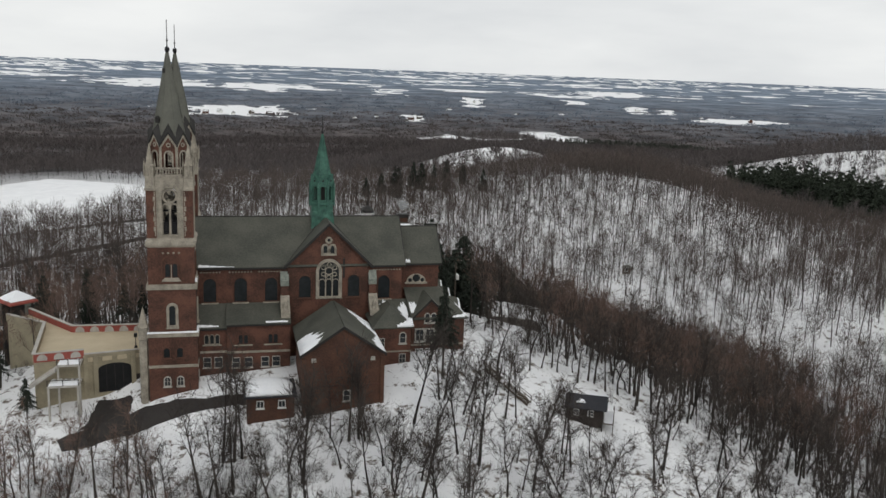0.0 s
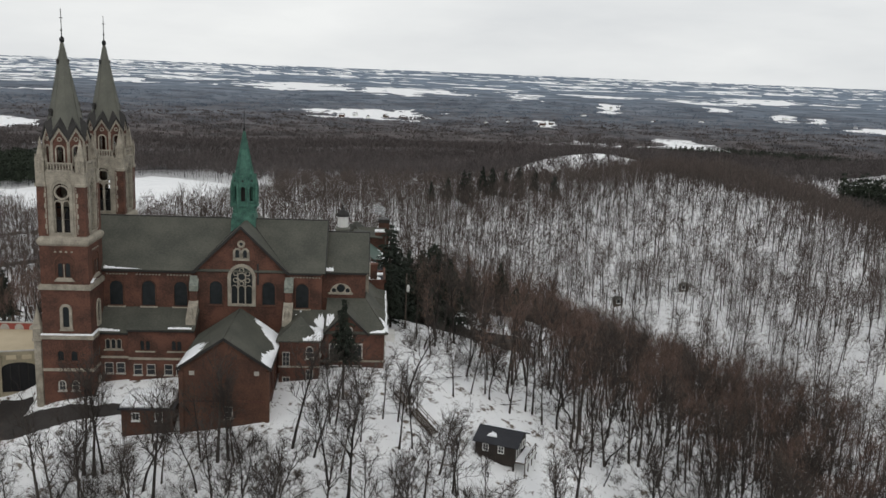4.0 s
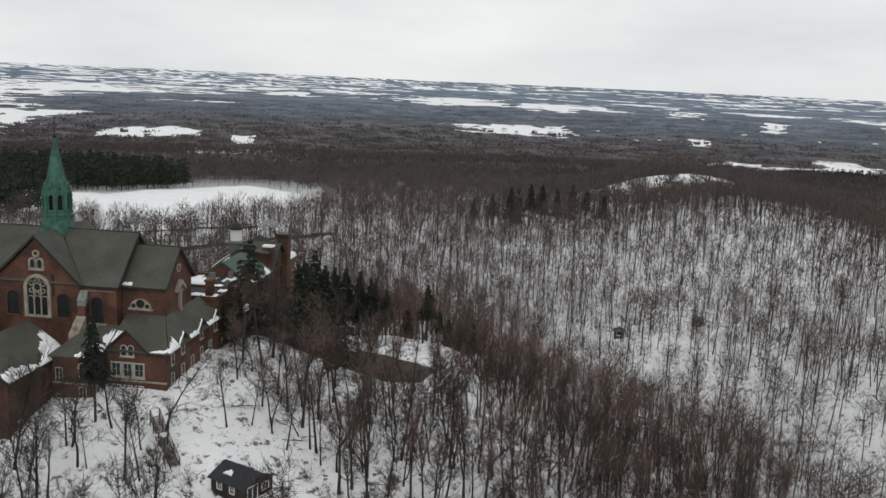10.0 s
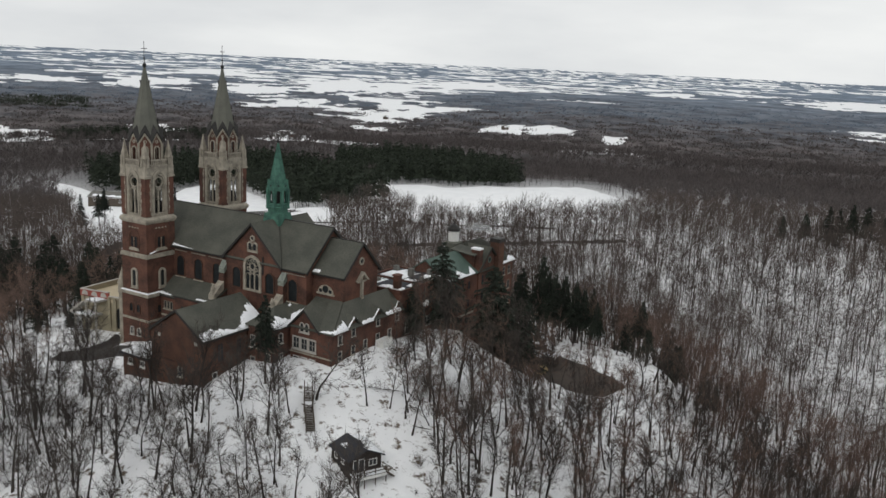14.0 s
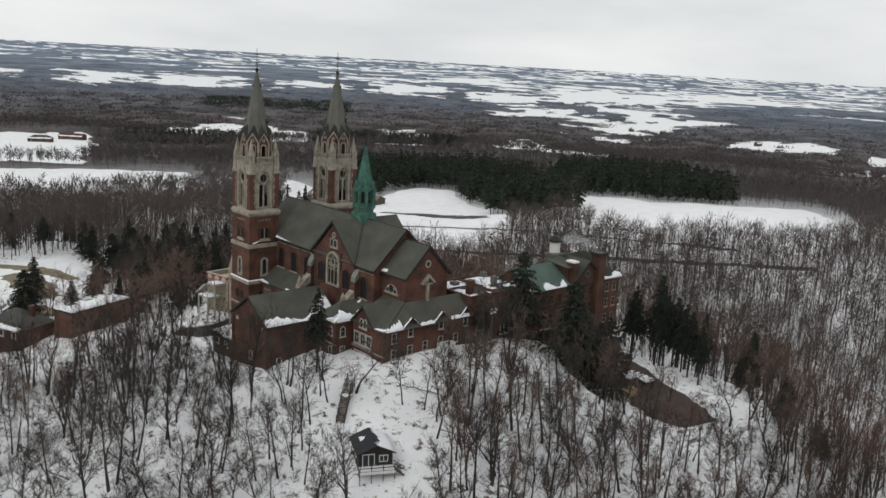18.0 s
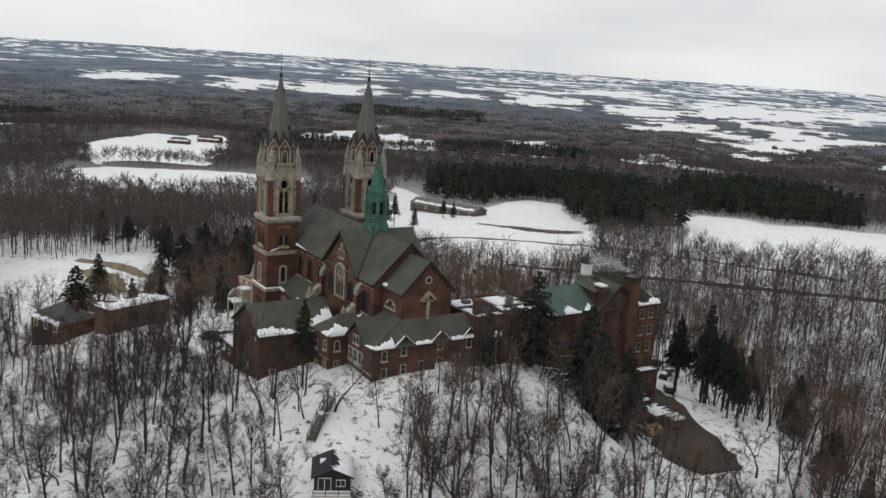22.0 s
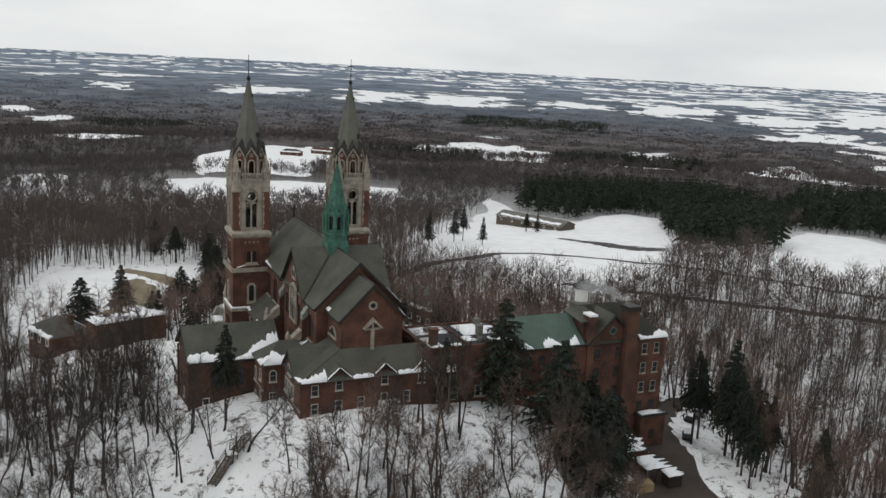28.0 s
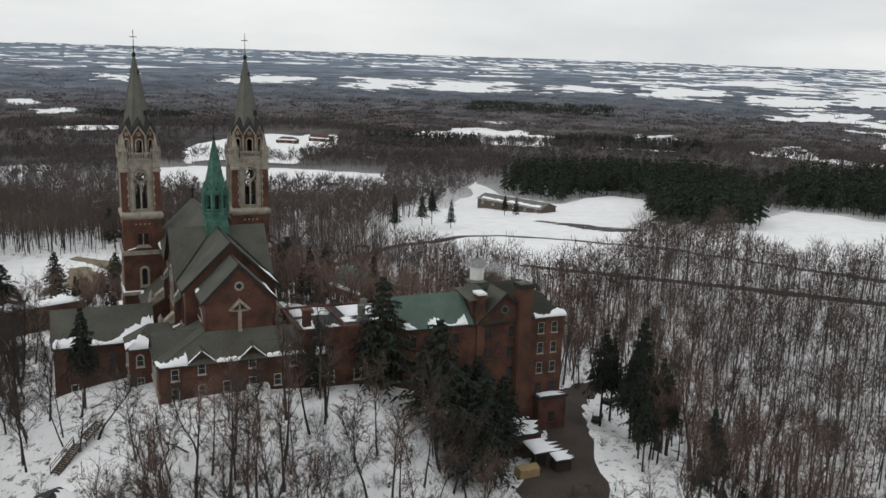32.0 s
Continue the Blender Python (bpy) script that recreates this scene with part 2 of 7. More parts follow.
def snow_sheet(parent, origin, along, up, low, high, seed, thick=0.14, n=26, mat=None):
    """A ragged sheet of snow on a slope: along runs by the eave, up runs up the slope, low and high are shares of up at each end or callables."""
    rng = random.Random(seed)
    o, a, b = Vector(origin), Vector(along), Vector(up)
    nrm = a.cross(b).normalized()
    if nrm.z < 0:
        nrm.negate()
    bm = B()
    rows = []
    for i in range(n + 1):
        s = i / n
        lo = low(s) if callable(low) else low
        hi = high(s) if callable(high) else high
        hi = max(lo + 0.01, hi * (0.75 + 0.5 * rng.random()))
        col = []
        for k in range(4):
            f = k / 3
            p = o + a * s + b * (lo + (hi - lo) * f)
            h = thick * (0.6 if k in (0,) else 1.0 if k < 3 else 0.1) * (0.3 if i in (0, n) else 1)
            col.append((bm.verts.new(p + nrm * (h + 0.03)), p))
        rows.append(col)
    for i in range(n):
        for k in range(3):
            bm.faces.new((rows[i][k][0], rows[i + 1][k][0], rows[i + 1][k + 1][0], rows[i][k + 1][0]))
    lowv = [bm.verts.new(c[0][1]) for c in rows]
    for i in range(n):
        bm.faces.new((lowv[i], lowv[i + 1], rows[i + 1][0][0], rows[i][0][0]))
    return part("snow", bm, mat or SNOW, parent, "patch of old snow", smooth=True)
# ---- the lie of the land ----
CX, CY, CROT = -21.98, 152.91, radians(14.0)
CHURCH = pose(CX, CY, 0, 0, 0, 14.0)


def to_church(x, y):
    """Plan coordinates along and across the church."""
    dx, dy = x - CX, y - CY
    return dx * math.cos(CROT) + dy * math.sin(CROT), -dx * math.sin(CROT) + dy * math.cos(CROT)


def from_church(u, v):
    return CX + u * math.cos(CROT) - v * math.sin(CROT), CY + u * math.sin(CROT) + v * math.cos(CROT)


def wavy(x, y, size, seed=0.0):
    """A cheap, smooth unevenness between about -1 and 1."""
    a, b = x / size + seed, y / size - 1.7 * seed
    return (np.sin(a * 1.1 + 1.3 * np.sin(b * 0.9 + seed)) + np.sin(b * 1.3 + 1.7 * np.sin(a * 0.7 + 2.1)) + 0.6 * np.sin(2.3 * a + 1.9 * b + seed) + 0.4 * np.sin(4.1 * b - 3.3 * a)) / 2.6


def hill(x, y, cx, cy, high, sx, sy, turn=0.0):
    c, s = math.cos(radians(turn)), math.sin(radians(turn))
    a, b = (x - cx) * c + (y - cy) * s, -(x - cx) * s + (y - cy) * c
    return high * np.exp(-((a / sx) ** 2 + (b / sy) ** 2) / 2)


REACH0, REACH1 = 1500.0, 4900.0


def true_reach(r):
    """Far land is drawn in: the distance that the land at r stands for."""
    f = np.clip((r - REACH0) / (REACH1 - REACH0), 0, 1)
    return np.where(r <= REACH0, r, REACH0 + (r - REACH0) * (1 + 5.2 * f ** 2.2))


def ground_z(x, y):
    x, y = np.asarray(x, float), np.asarray(y, float)
    u, v = to_church(x, y)
    d = np.hypot(u, v)
    s = np.maximum(0, np.sqrt((u / 32.0) ** 2 + (v / 26.0) ** 2) - 1) * 28
    z = 3.0 - 23.0 * (1 - np.exp(-((s / 45.0) ** 1.3)))
    z = z - 2.6 * np.exp(-(((u + 30) / 14) ** 2 + ((v + 18) / 9) ** 2))
    z = z + 2.0 * np.exp(-(((u - 18) / 12) ** 2 + ((v + 4) / 14) ** 2))
    z = z - 1.8 * np.exp(-(((u + 4) / 14) ** 2 + ((v + 28) / 7) ** 2)) - 2.8 * np.exp(-(((u + 34.5) / 6) ** 2 + ((v + 11) / 5) ** 2))
    z = z - np.clip((d - 200) * 0.055, 0, 77)
    # the hill's east flank falls steeply into the valley
    k = np.clip((u - 50) / 75, 0, 1)
    f = np.clip((u + v - 200) * 0.7071 / 32, 0, 1)
    z = z - 14.0 * k * k * (3 - 2 * k) * (1 - f * f * (3 - 2 * f))
    z = z + hill(x, y, -38, 100, -5, 26, 22) + hill(x, y, -76, 98, 4.0, 20, 14)
    z = z + hill(x, y, -110, 480, 13, 190, 170)
    z = z + hill(x, y, 88, 450, 18, 46, 85, 15) + hill(x, y, 122, 345, 6, 38, 75, 20) + hill(x, y, 36, 625, 22, 44, 50)
    z = z + hill(x, y, -400, 310, -9, 130, 110) + hill(x, y, -95, 85, -3, 40, 40)
    z = z + hill(x, y, 60, 312, -11, 130, 52)
    z = z + hill(x, y, 330, 640, 46, 120, 80) + hill(x, y, 190, 860, 22, 220, 80)
    z = z + np.clip((d - 60) / 200, 0, 1) * (2.2 * wavy(x, y, 60, 0.4) + 0.5 * wavy(x, y, 11, 2.0)) + 0.25 * wavy(x, y, 6, 1.1) * np.clip((d - 30) / 40, 0, 1)
    z = z + np.clip((d - 700) / 600, 0, 1) * 9 * wavy(x, y, 260, 1.9)
    # the yard and drive north-east of the buildings lie level
    k = np.clip(1.3 - np.hypot((u - 44) / 20, (v - 47) / 19), 0, 0.3) / 0.3
    k = k * k * (3 - 2 * k)
    z = z * (1 - k) + -7.2 * k
    # towards the edge the land is bent up to fit the camera's view of the far horizon
    r = np.hypot(x - 60, y - 100)
    far = 57.0 - (57.0 + 94.0) * r / true_reach(r)
    f = np.clip((r - 1300) / 700, 0, 1)
    return np.where(r > 1300, z * (1 - f) + (far + 7 * wavy(x, y, 300, 0.3) * np.clip((4200 - r) / 2500, 0, 1)) * f, z)


def spot(x, y, cx, cy, rx, ry, turn=0.0):
    """About 1 inside an ellipse with an uneven edge, 0 outside."""
    c, s = math.cos(radians(turn)), math.sin(radians(turn))
    a, b = (x - cx) * c + (y - cy) * s, -(x - cx) * s + (y - cy) * c
    q = np.hypot(a / rx, b / ry) + 0.11 * wavy(x, y, min(rx, ry) * 0.45, cx * 0.01)
    return np.clip((1.12 - q) / 0.3, 0, 1)


def within(x, y, ring, soft=9.0):
    """About 1 inside a polygon with an uneven edge, 0 outside."""
    x, y = np.asarray(x, float), np.asarray(y, float)
    x, y = x + 5 * wavy(x, y, 14, 0.9), y + 5 * wavy(x, y, 17, 2.2)
    inside, near = np.zeros(np.broadcast(x, y).shape, bool), np.full(np.broadcast(x, y).shape, 1e9)
    for (x0, y0), (x1, y1) in zip(ring, ring[1:] + ring[:1]):
        inside ^= ((y0 > y) != (y1 > y)) & (x < (x1 - x0) * (y - y0) / (y1 - y0 + 1e-9) + x0)
        t = np.clip(((x - x0) * (x1 - x0) + (y - y0) * (y1 - y0)) / ((x1 - x0) ** 2 + (y1 - y0) ** 2), 0, 1)
        near = np.minimum(near, np.hypot(x - x0 - t * (x1 - x0), y - y0 - t * (y1 - y0)))
    return np.clip(0.5 + np.where(inside, near, -near) / soft, 0, 1)


# clearings and snow-covered fields: centre, half sizes, turn
FIELDS = [
    (-392, 365, 30, 26, 0), (-560, -40, 45, 26, 5), (-1370, 500, 130, 150, 0), (-1140, 640, 80, 90, 0),
    (36, 606, 34, 10, 0), (-230, 340, 26, 14, -25), (-1250, -120, 90, 60, 0), (-1000, 900, 90, 60, 30),
]
LAWN = [(-248, 206), (-300, 225), (-387, 256), (-533, 304), (-480, 312), (-437, 337), (-459, 383), (-440, 402), (-358, 369), (-262, 352), (-238, 338), (-205, 302), (-160, 266), (-145, 242), (-175, 212), (-225, 190)]
LONG_FIELD = [(-335, 445), (-292, 464), (-256, 508), (-262, 570), (-212, 540), (-125, 448), (-120, 388), (-150, 338), (-205, 342), (-256, 372)]
UPPER_FIELD = [(-923, 42), (-1202, 121), (-1253, 233), (-920, 207), (-760, 182), (-640, 160), (-622, 75)]
CLEARING = [(-194, 68), (-198, 114), (-150, 122), (-116, 108), (-122, 74), (-150, 62)]
LOWER_FIELD = [(-575, 52), (-614, 90), (-604, 160), (-580, 236), (-470, 225), (-395, 130), (-400, 88), (-490, 62)]
# conifer plantations
CONIFERS = [(217, 524, 52, 22, -35), (290, 1560, 190, 40, -8), (-1050, 330, 90, 30, 60), (-1050, 620, 120, 40, 60)]
PINES_WEST = [(-480, 312), (-437, 337), (-459, 383), (-440, 402), (-358, 372), (-300, 352), (-250, 350), (-248, 375), (-330, 425), (-398, 458), (-500, 505), (-600, 500), (-590, 420), (-560, 340)]
PINES_NORTH = [(-410, 462), (-331, 452), (-295, 470), (-260, 512), (-320, 560), (-356, 600), (-470, 690), (-590, 690), (-570, 600), (-480, 520)]
# fields of the far plain: bearing, half width in degrees, nearest and farthest reach
FAR_FIELDS = [
    (120.7, 1.5, 3214, 3361), (110.1, 3.9, 3105, 3362), (102.8, 3.5, 3054, 3307), (105.5, 4.2, 2257, 2504), (123.7, 0.8, 1757, 1865),
    (95.1, 1.3, 3025, 3211), (81.0, 2.4, 3235, 3489), (89.7, 0.8, 2707, 2919), (83.0, 0.7, 2915, 3040), (79.1, 0.8, 2715, 2908),
    (77.1, 0.7, 2735, 2854), (72.9, 3.4, 2510, 2696), (93.9, 0.8, 2170, 2323), (128.1, 1.7, 1867, 1998), (180.5, 3.1, 2782, 3004),
    (172.6, 3.1, 2674, 3062), (167.2, 3.7, 2713, 3068), (159.7, 2.9, 2832, 3019), (163.5, 3.5, 1454, 1682), (153.8, 2.2, 1450, 1716),
    (153.8, 2.9, 2742, 3093), (149.9, 2.5, 3253, 3553), (146.8, 3.2, 2691, 2945), (141.3, 4.2, 2776, 3376), (133.7, 3.4, 2990, 3452),
]
FAR_FIELDS += [(145.6, 2.7, 2251, 2618), (139.6, 3.7, 1949, 2440), (145.7, 1.7, 1400, 1620), (139.9, 1.4, 1748, 1866), (131.1, 1.7, 1874, 2015), (194.7, 0.9, 2080, 2194), (192.5, 1.3, 1906, 1987), (189.5, 1.6, 2766, 2952)]


def far_fields(x, y):
    r, a = np.hypot(x - 60, y - 100), np.degrees(np.arctan2(y - 100, x - 60)) % 360
    m = np.zeros(np.shape(r))
    d = true_reach(r)
    gap = farm_cells(d * np.cos(np.radians(a)), d * np.sin(np.radians(a)), 120, 41) > 0.66
    e = 0.30 * wavy(a * 40, r, 45, 0.6) + 0.25 * wavy(a * 40, r, 15, 1.4) - 0.45 * gap
    for az, half, r0, r1 in FAR_FIELDS:
        q = (((a - az) / half) ** 4 + ((r - (r0 - 70 + r1) / 2) / ((r1 - r0 + 70) * 0.5)) ** 4) ** 0.25
        m = np.maximum(m, np.clip((1.0 + e - q) / 0.15, 0, 1))
    return m


def open_land(x, y):
    x, y = np.asarray(x, float), np.asarray(y, float)
    m = np.zeros(np.broadcast(x, y).shape)
    for f in FIELDS:
        m = np.maximum(m, spot(x, y, *f))
    for ring in (LAWN, LONG_FIELD, UPPER_FIELD, LOWER_FIELD, CLEARING):
        m = np.maximum(m, within(x, y, ring))
    # a copse between the two western fields
    return m * (1 - spot(x, y, -640, 120, 26, 45, 12)) * (1 - conifer_land(x, y))


def speckle(i, j, k):
    """A fixed chance value between 0 and 1 for a cell."""
    q = np.sin(i * 127.1 + j * 311.7 + k * 74.7) * 43758.5453
    return q - np.floor(q)


def farm_cells(px, py, size, k):
    """Chance value of the square-ish field in which a place lies."""
    c, s = math.cos(0.22), math.sin(0.22)
    a, b = (px * c + py * s) / size, (-px * s + py * c) / size
    best, val = np.full(np.shape(a), 9.0), np.zeros(np.shape(a))
    for di in (-1, 0, 1):
        for dj in (-1, 0, 1):
            i, j = np.floor(a) + di, np.floor(b) + dj
            q = np.maximum(np.abs(a - i - speckle(i, j, k)), np.abs(b - j - speckle(i, j, k + 1)))
            val = np.where(q < best, speckle(i, j, k + 2), val)
            best = np.minimum(best, q)
    return val


def plain_fields(x, y):
    """1 on the white fields of the far plain, 0 in its woods."""
    x, y = np.asarray(x, float), np.asarray(y, float)
    r = np.hypot(x - 60, y - 100)
    a = np.arctan2(y - 100, x - 60)
    d = true_reach(r)
    px, py = d * np.cos(a), d * np.sin(a)
    farmed = 0.25 * np.exp(-((np.degrees(a) % 360 - 138) / 19) ** 2) + 0.07 * np.clip((r - 2300) / 1500, 0, 1) + 0.15 * wavy(px, py, 700, 0.8) + 0.08 * wavy(px, py, 260, 2.7)
    w = 45 * wavy(px, py, 150, 5.1)
    m = np.maximum(farm_cells(px + w, py - w, 330, 1) - 0.62, farm_cells(px - w, py + w, 620, 7) - 0.73)
    m = np.maximum(m, farm_cells(px + w, py + w, 170, 21) - 0.74)
    m = np.where(r > 2300, np.maximum(m, farm_cells(px, py, 1300, 13) - 0.76), m)
    farmed = farmed - 0.18 * np.clip((3300 - r) / 500, 0, 1) + 0.08 * np.clip((r - 3300) / 900, 0, 1)
    return np.maximum(far_fields(x, y), np.clip((m + np.minimum(farmed, 0.22) - 0.24 - 0.5 * (farm_cells(px + w, py, 85, 31) > 0.72)) * 6, 0, 1) * np.clip((r - 1400) / 200, 0, 1))


def conifer_land(x, y):
    m = np.zeros(np.broadcast(x, y).shape)
    for f in CONIFERS:
        m = np.maximum(m, spot(x, y, *f))
    for ring in (PINES_WEST, PINES_NORTH):
        m = np.maximum(m, within(x, y, ring))
    return m
# ---- ground: one sheet to the horizon ----

ang = np.concatenate([np.arange(52, 208, 0.27), np.arange(208, 412, 6.0)])
ang = np.radians(ang)
rad = np.concatenate([[0.02], np.arange(4, 60, 6.0), np.arange(60, 330, 2.4), 330 * (1460 / 330) ** np.linspace(0, 1, 96)])
steps = np.linspace(1470, REACH1, 2000)
rad = np.concatenate([rad, np.interp(np.linspace(1 / 1470, 1 / float(true_reach(REACH1)), 170), (1 / true_reach(steps))[::-1], steps[::-1])])
RR, AA = np.meshgrid(rad, ang, indexing="ij")
GX, GY = 60 + RR * np.cos(AA), 100 + RR * np.sin(AA)
GZ = ground_z(GX, GY)
# the woods of the far plain stand as a low canopy over its fields
farms = plain_fields(GX, GY)
GZ = GZ + 7.0 * RR / true_reach(RR) * (1 - farms) * np.clip((RR - 1460) / 150, 0, 1) * np.clip((3700 - RR) / 900, 0.04, 1) * (0.75 + 0.45 * wavy(GX, GY, 17, 0.7))
nr, na = RR.shape
verts = np.stack([GX, GY, GZ], -1).reshape(-1, 3)
i = np.arange(nr - 1)[:, None] * na
j = np.arange(na)[None]
k = (j + 1) % na
quads = np.stack([i + j, i + na + j, i + na + k, i + k], -1).reshape(-1, 4)
me = bpy.data.meshes.new("ground")
me.from_pydata(verts.tolist(), [], quads.tolist())
# the last mask grows with reach and mixes in the painted haze colour
for key, val in (("open", np.maximum(open_land(GX, GY), farms)), ("far", np.clip((RR - 420) / 300, 0, 1) * np.clip(1 - hill(GX, GY, 320, 600, 1.1, 110, 80) - hill(GX, GY, 32, 590, 0.9, 40, 34), 0, 1)), ("haze_tint", np.clip((RR - 1750) / 1900, 0, 1))):
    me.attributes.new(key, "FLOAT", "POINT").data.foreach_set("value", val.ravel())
true = true_reach(RR) / 1000
me.attributes.new("plan", "FLOAT_VECTOR", "POINT").data.foreach_set("vector", np.stack([true * np.cos(AA), true * np.sin(AA), 0 * AA], -1).ravel())
me.shade_smooth()
ground = tagged(new("ground", me), "snow-covered hills with bare woods and far fields", "ground", kind="structure")

gm = bpy.data.materials.new("snowy_land")
gm.use_nodes = True
gt = gm.node_tree
gb = gt.nodes["Principled BSDF"]
gb.inputs["Roughness"].default_value, gb.inputs["Specular IOR Level"].default_value = 0.9, 0.15


def gnoise(source, scale, detail=6.0, rough=0.6):
    n = gt.nodes.new("ShaderNodeTexNoise")
    n.inputs["Scale"].default_value, n.inputs["Detail"].default_value, n.inputs["Roughness"].default_value = scale, detail, rough
    gt.links.new(source, n.inputs["Vector"])
    return n.outputs["Fac"]


def gramp(fac, p0, c0, p1, c1):
    r = gt.nodes.new("ShaderNodeValToRGB")
    r.color_ramp.elements[0].position, r.color_ramp.elements[0].color = p0, (*c0, 1)
    r.color_ramp.elements[1].position, r.color_ramp.elements[1].color = p1, (*c1, 1)
    gt.links.new(fac, r.inputs[0])
    return r.outputs[0]


def gmix(fac, a, b):
    n = gt.nodes.new("ShaderNodeMix")
    n.data_type = "RGBA"
    gt.links.new(fac, n.inputs["Factor"])
    gt.links.new(a, n.inputs["A"])
    gt.links.new(b, n.inputs["B"])
    return n.outputs["Result"]


def gattr(name):
    n = gt.nodes.new("ShaderNodeAttribute")
    n.attribute_name = name
    return n


gp = gt.nodes.new("ShaderNodeNewGeometry").outputs["Position"]
gplan = gattr("plan").outputs["Vector"]
snow_col = gramp(gnoise(gp, 0.15), 0.3, (0.75, 0.757, 0.772), 0.7, (0.865, 0.87, 0.876))
litter = gramp(gnoise(gp, 1.6, 4), 0.3, (0.075, 0.058, 0.045), 0.7, (0.16, 0.125, 0.095))
patchy = gramp(gnoise(gp, 0.55, 8, 0.75), 0.545, (0, 0, 0), 0.615, (1, 1, 1))
floor_col = gmix(patchy, snow_col, litter)
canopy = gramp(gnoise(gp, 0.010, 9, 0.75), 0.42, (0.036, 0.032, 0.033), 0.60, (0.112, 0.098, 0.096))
# far woods turn blue-grey with reach: haze put into the base colour
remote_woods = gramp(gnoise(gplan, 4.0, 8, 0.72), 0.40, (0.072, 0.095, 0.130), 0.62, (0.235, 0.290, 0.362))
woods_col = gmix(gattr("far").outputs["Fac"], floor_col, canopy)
woods_col = gmix(gattr("haze_tint").outputs["Fac"], woods_col, remote_woods)


def gmath(op, a, b):
    n = gt.nodes.new("ShaderNodeMath")
    n.operation = op
    for k, x in enumerate((a, b)):
        if isinstance(x, float):
            n.inputs[k].default_value = x
        else:
            gt.links.new(x, n.inputs[k])
    return n.outputs[0]


field_mask = gramp(gmath("ADD", gattr("open").outputs["Fac"], gnoise(gplan, 20.0, 9, 0.8)), 0.92, (0, 0, 0), 1.02, (1, 1, 1))
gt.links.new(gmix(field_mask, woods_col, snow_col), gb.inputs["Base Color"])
gbump = gt.nodes.new("ShaderNodeBump")
gbump.inputs["Strength"].default_value, gbump.inputs["Distance"].default_value = 0.35, 0.3
gt.links.new(gnoise(gp, 0.9, 6), gbump.inputs["Height"])
gt.links.new(gbump.outputs[0], gb.inputs["Normal"])
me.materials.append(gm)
# ---- the basilica, in its own plan: x along the nave to the choir, y to the north ----
church = base("church", CHURCH, "red brick basilica with twin slate spires and a green copper fleche", "church")
EAVE, RIDGE, HALF, TR = 19.8, 26.6, 7.0, 6.9


def wall_arch(bm, wide, high, w, h, z0, y0, y1, n=8):
    """A wall plate with an arched opening through it."""
    inner = arch(w, h, n, z0)
    spring = z0 + h - w / 2
    outer = [(-wide / 2, 0), (wide / 2, 0)]
    for i in range(n + 1):
        a = math.pi * i / n
        cx, cz = max(-1, min(1, math.cos(a) * 1.42)), min(1, math.sin(a) * 1.42)
        outer.append((wide / 2 * cx, spring + (high - spring) * cz))
    a, b, c, d = [[bm.verts.new((x, y, z)) for x, z in loop] for y, loop in ((y0, outer), (y0, inner), (y1, outer), (y1, inner))]
    k = len(inner)
    for i in range(k):
        j = (i + 1) % k
        bm.faces.new((a[i], a[j], b[j], b[i]))
        bm.faces.new((c[j], c[i], d[i], d[j]))
        bm.faces.new((b[i], b[j], d[j], d[i]))
        bm.faces.new((a[j], a[i], c[i], c[j]))
    return bm


# main walls with their gables
bm = B()
box(bm, -28, 13.2, -HALF, HALF, -2, EAVE)
ext(bm, [(-28, -HALF, EAVE), (-28, HALF, EAVE), (-28, 0, RIDGE)], (41.2, 0, 0))
part("nave_wall", bm, BRICK, church)
for s in (-1, 1):
    bm = B()
    y = s * (HALF + 0.35)
    ext(bm, [(0.5 - TR, y, -1), (0.5 + TR, y, -1), (0.5 + TR, y, EAVE), (0.5, y, RIDGE), (0.5 - TR, y, EAVE)], (0, -s * 0.8, 0))
    part("gable_wall", bm, BRICK, church)
bm = B()
box(bm, 13.2, 20.2, -5.1, 5.1, -2, 19.6)
ext(bm, [(13.2, -5.1, 19.6), (13.2, 5.1, 19.6), (13.2, 0, 24.7)], (7, 0, 0))
part("choir_wall", bm, BRICK, church)


def slope(bm, a, b, c, d, thick=0.22):
    """A roof slab on four corners, given anticlockwise from outside."""
    n = (Vector(b) - Vector(a)).cross(Vector(d) - Vector(a)).normalized()
    if n.z < 0:
        n.negate()
    return ext(bm, [a, b, c, d], n * thick)


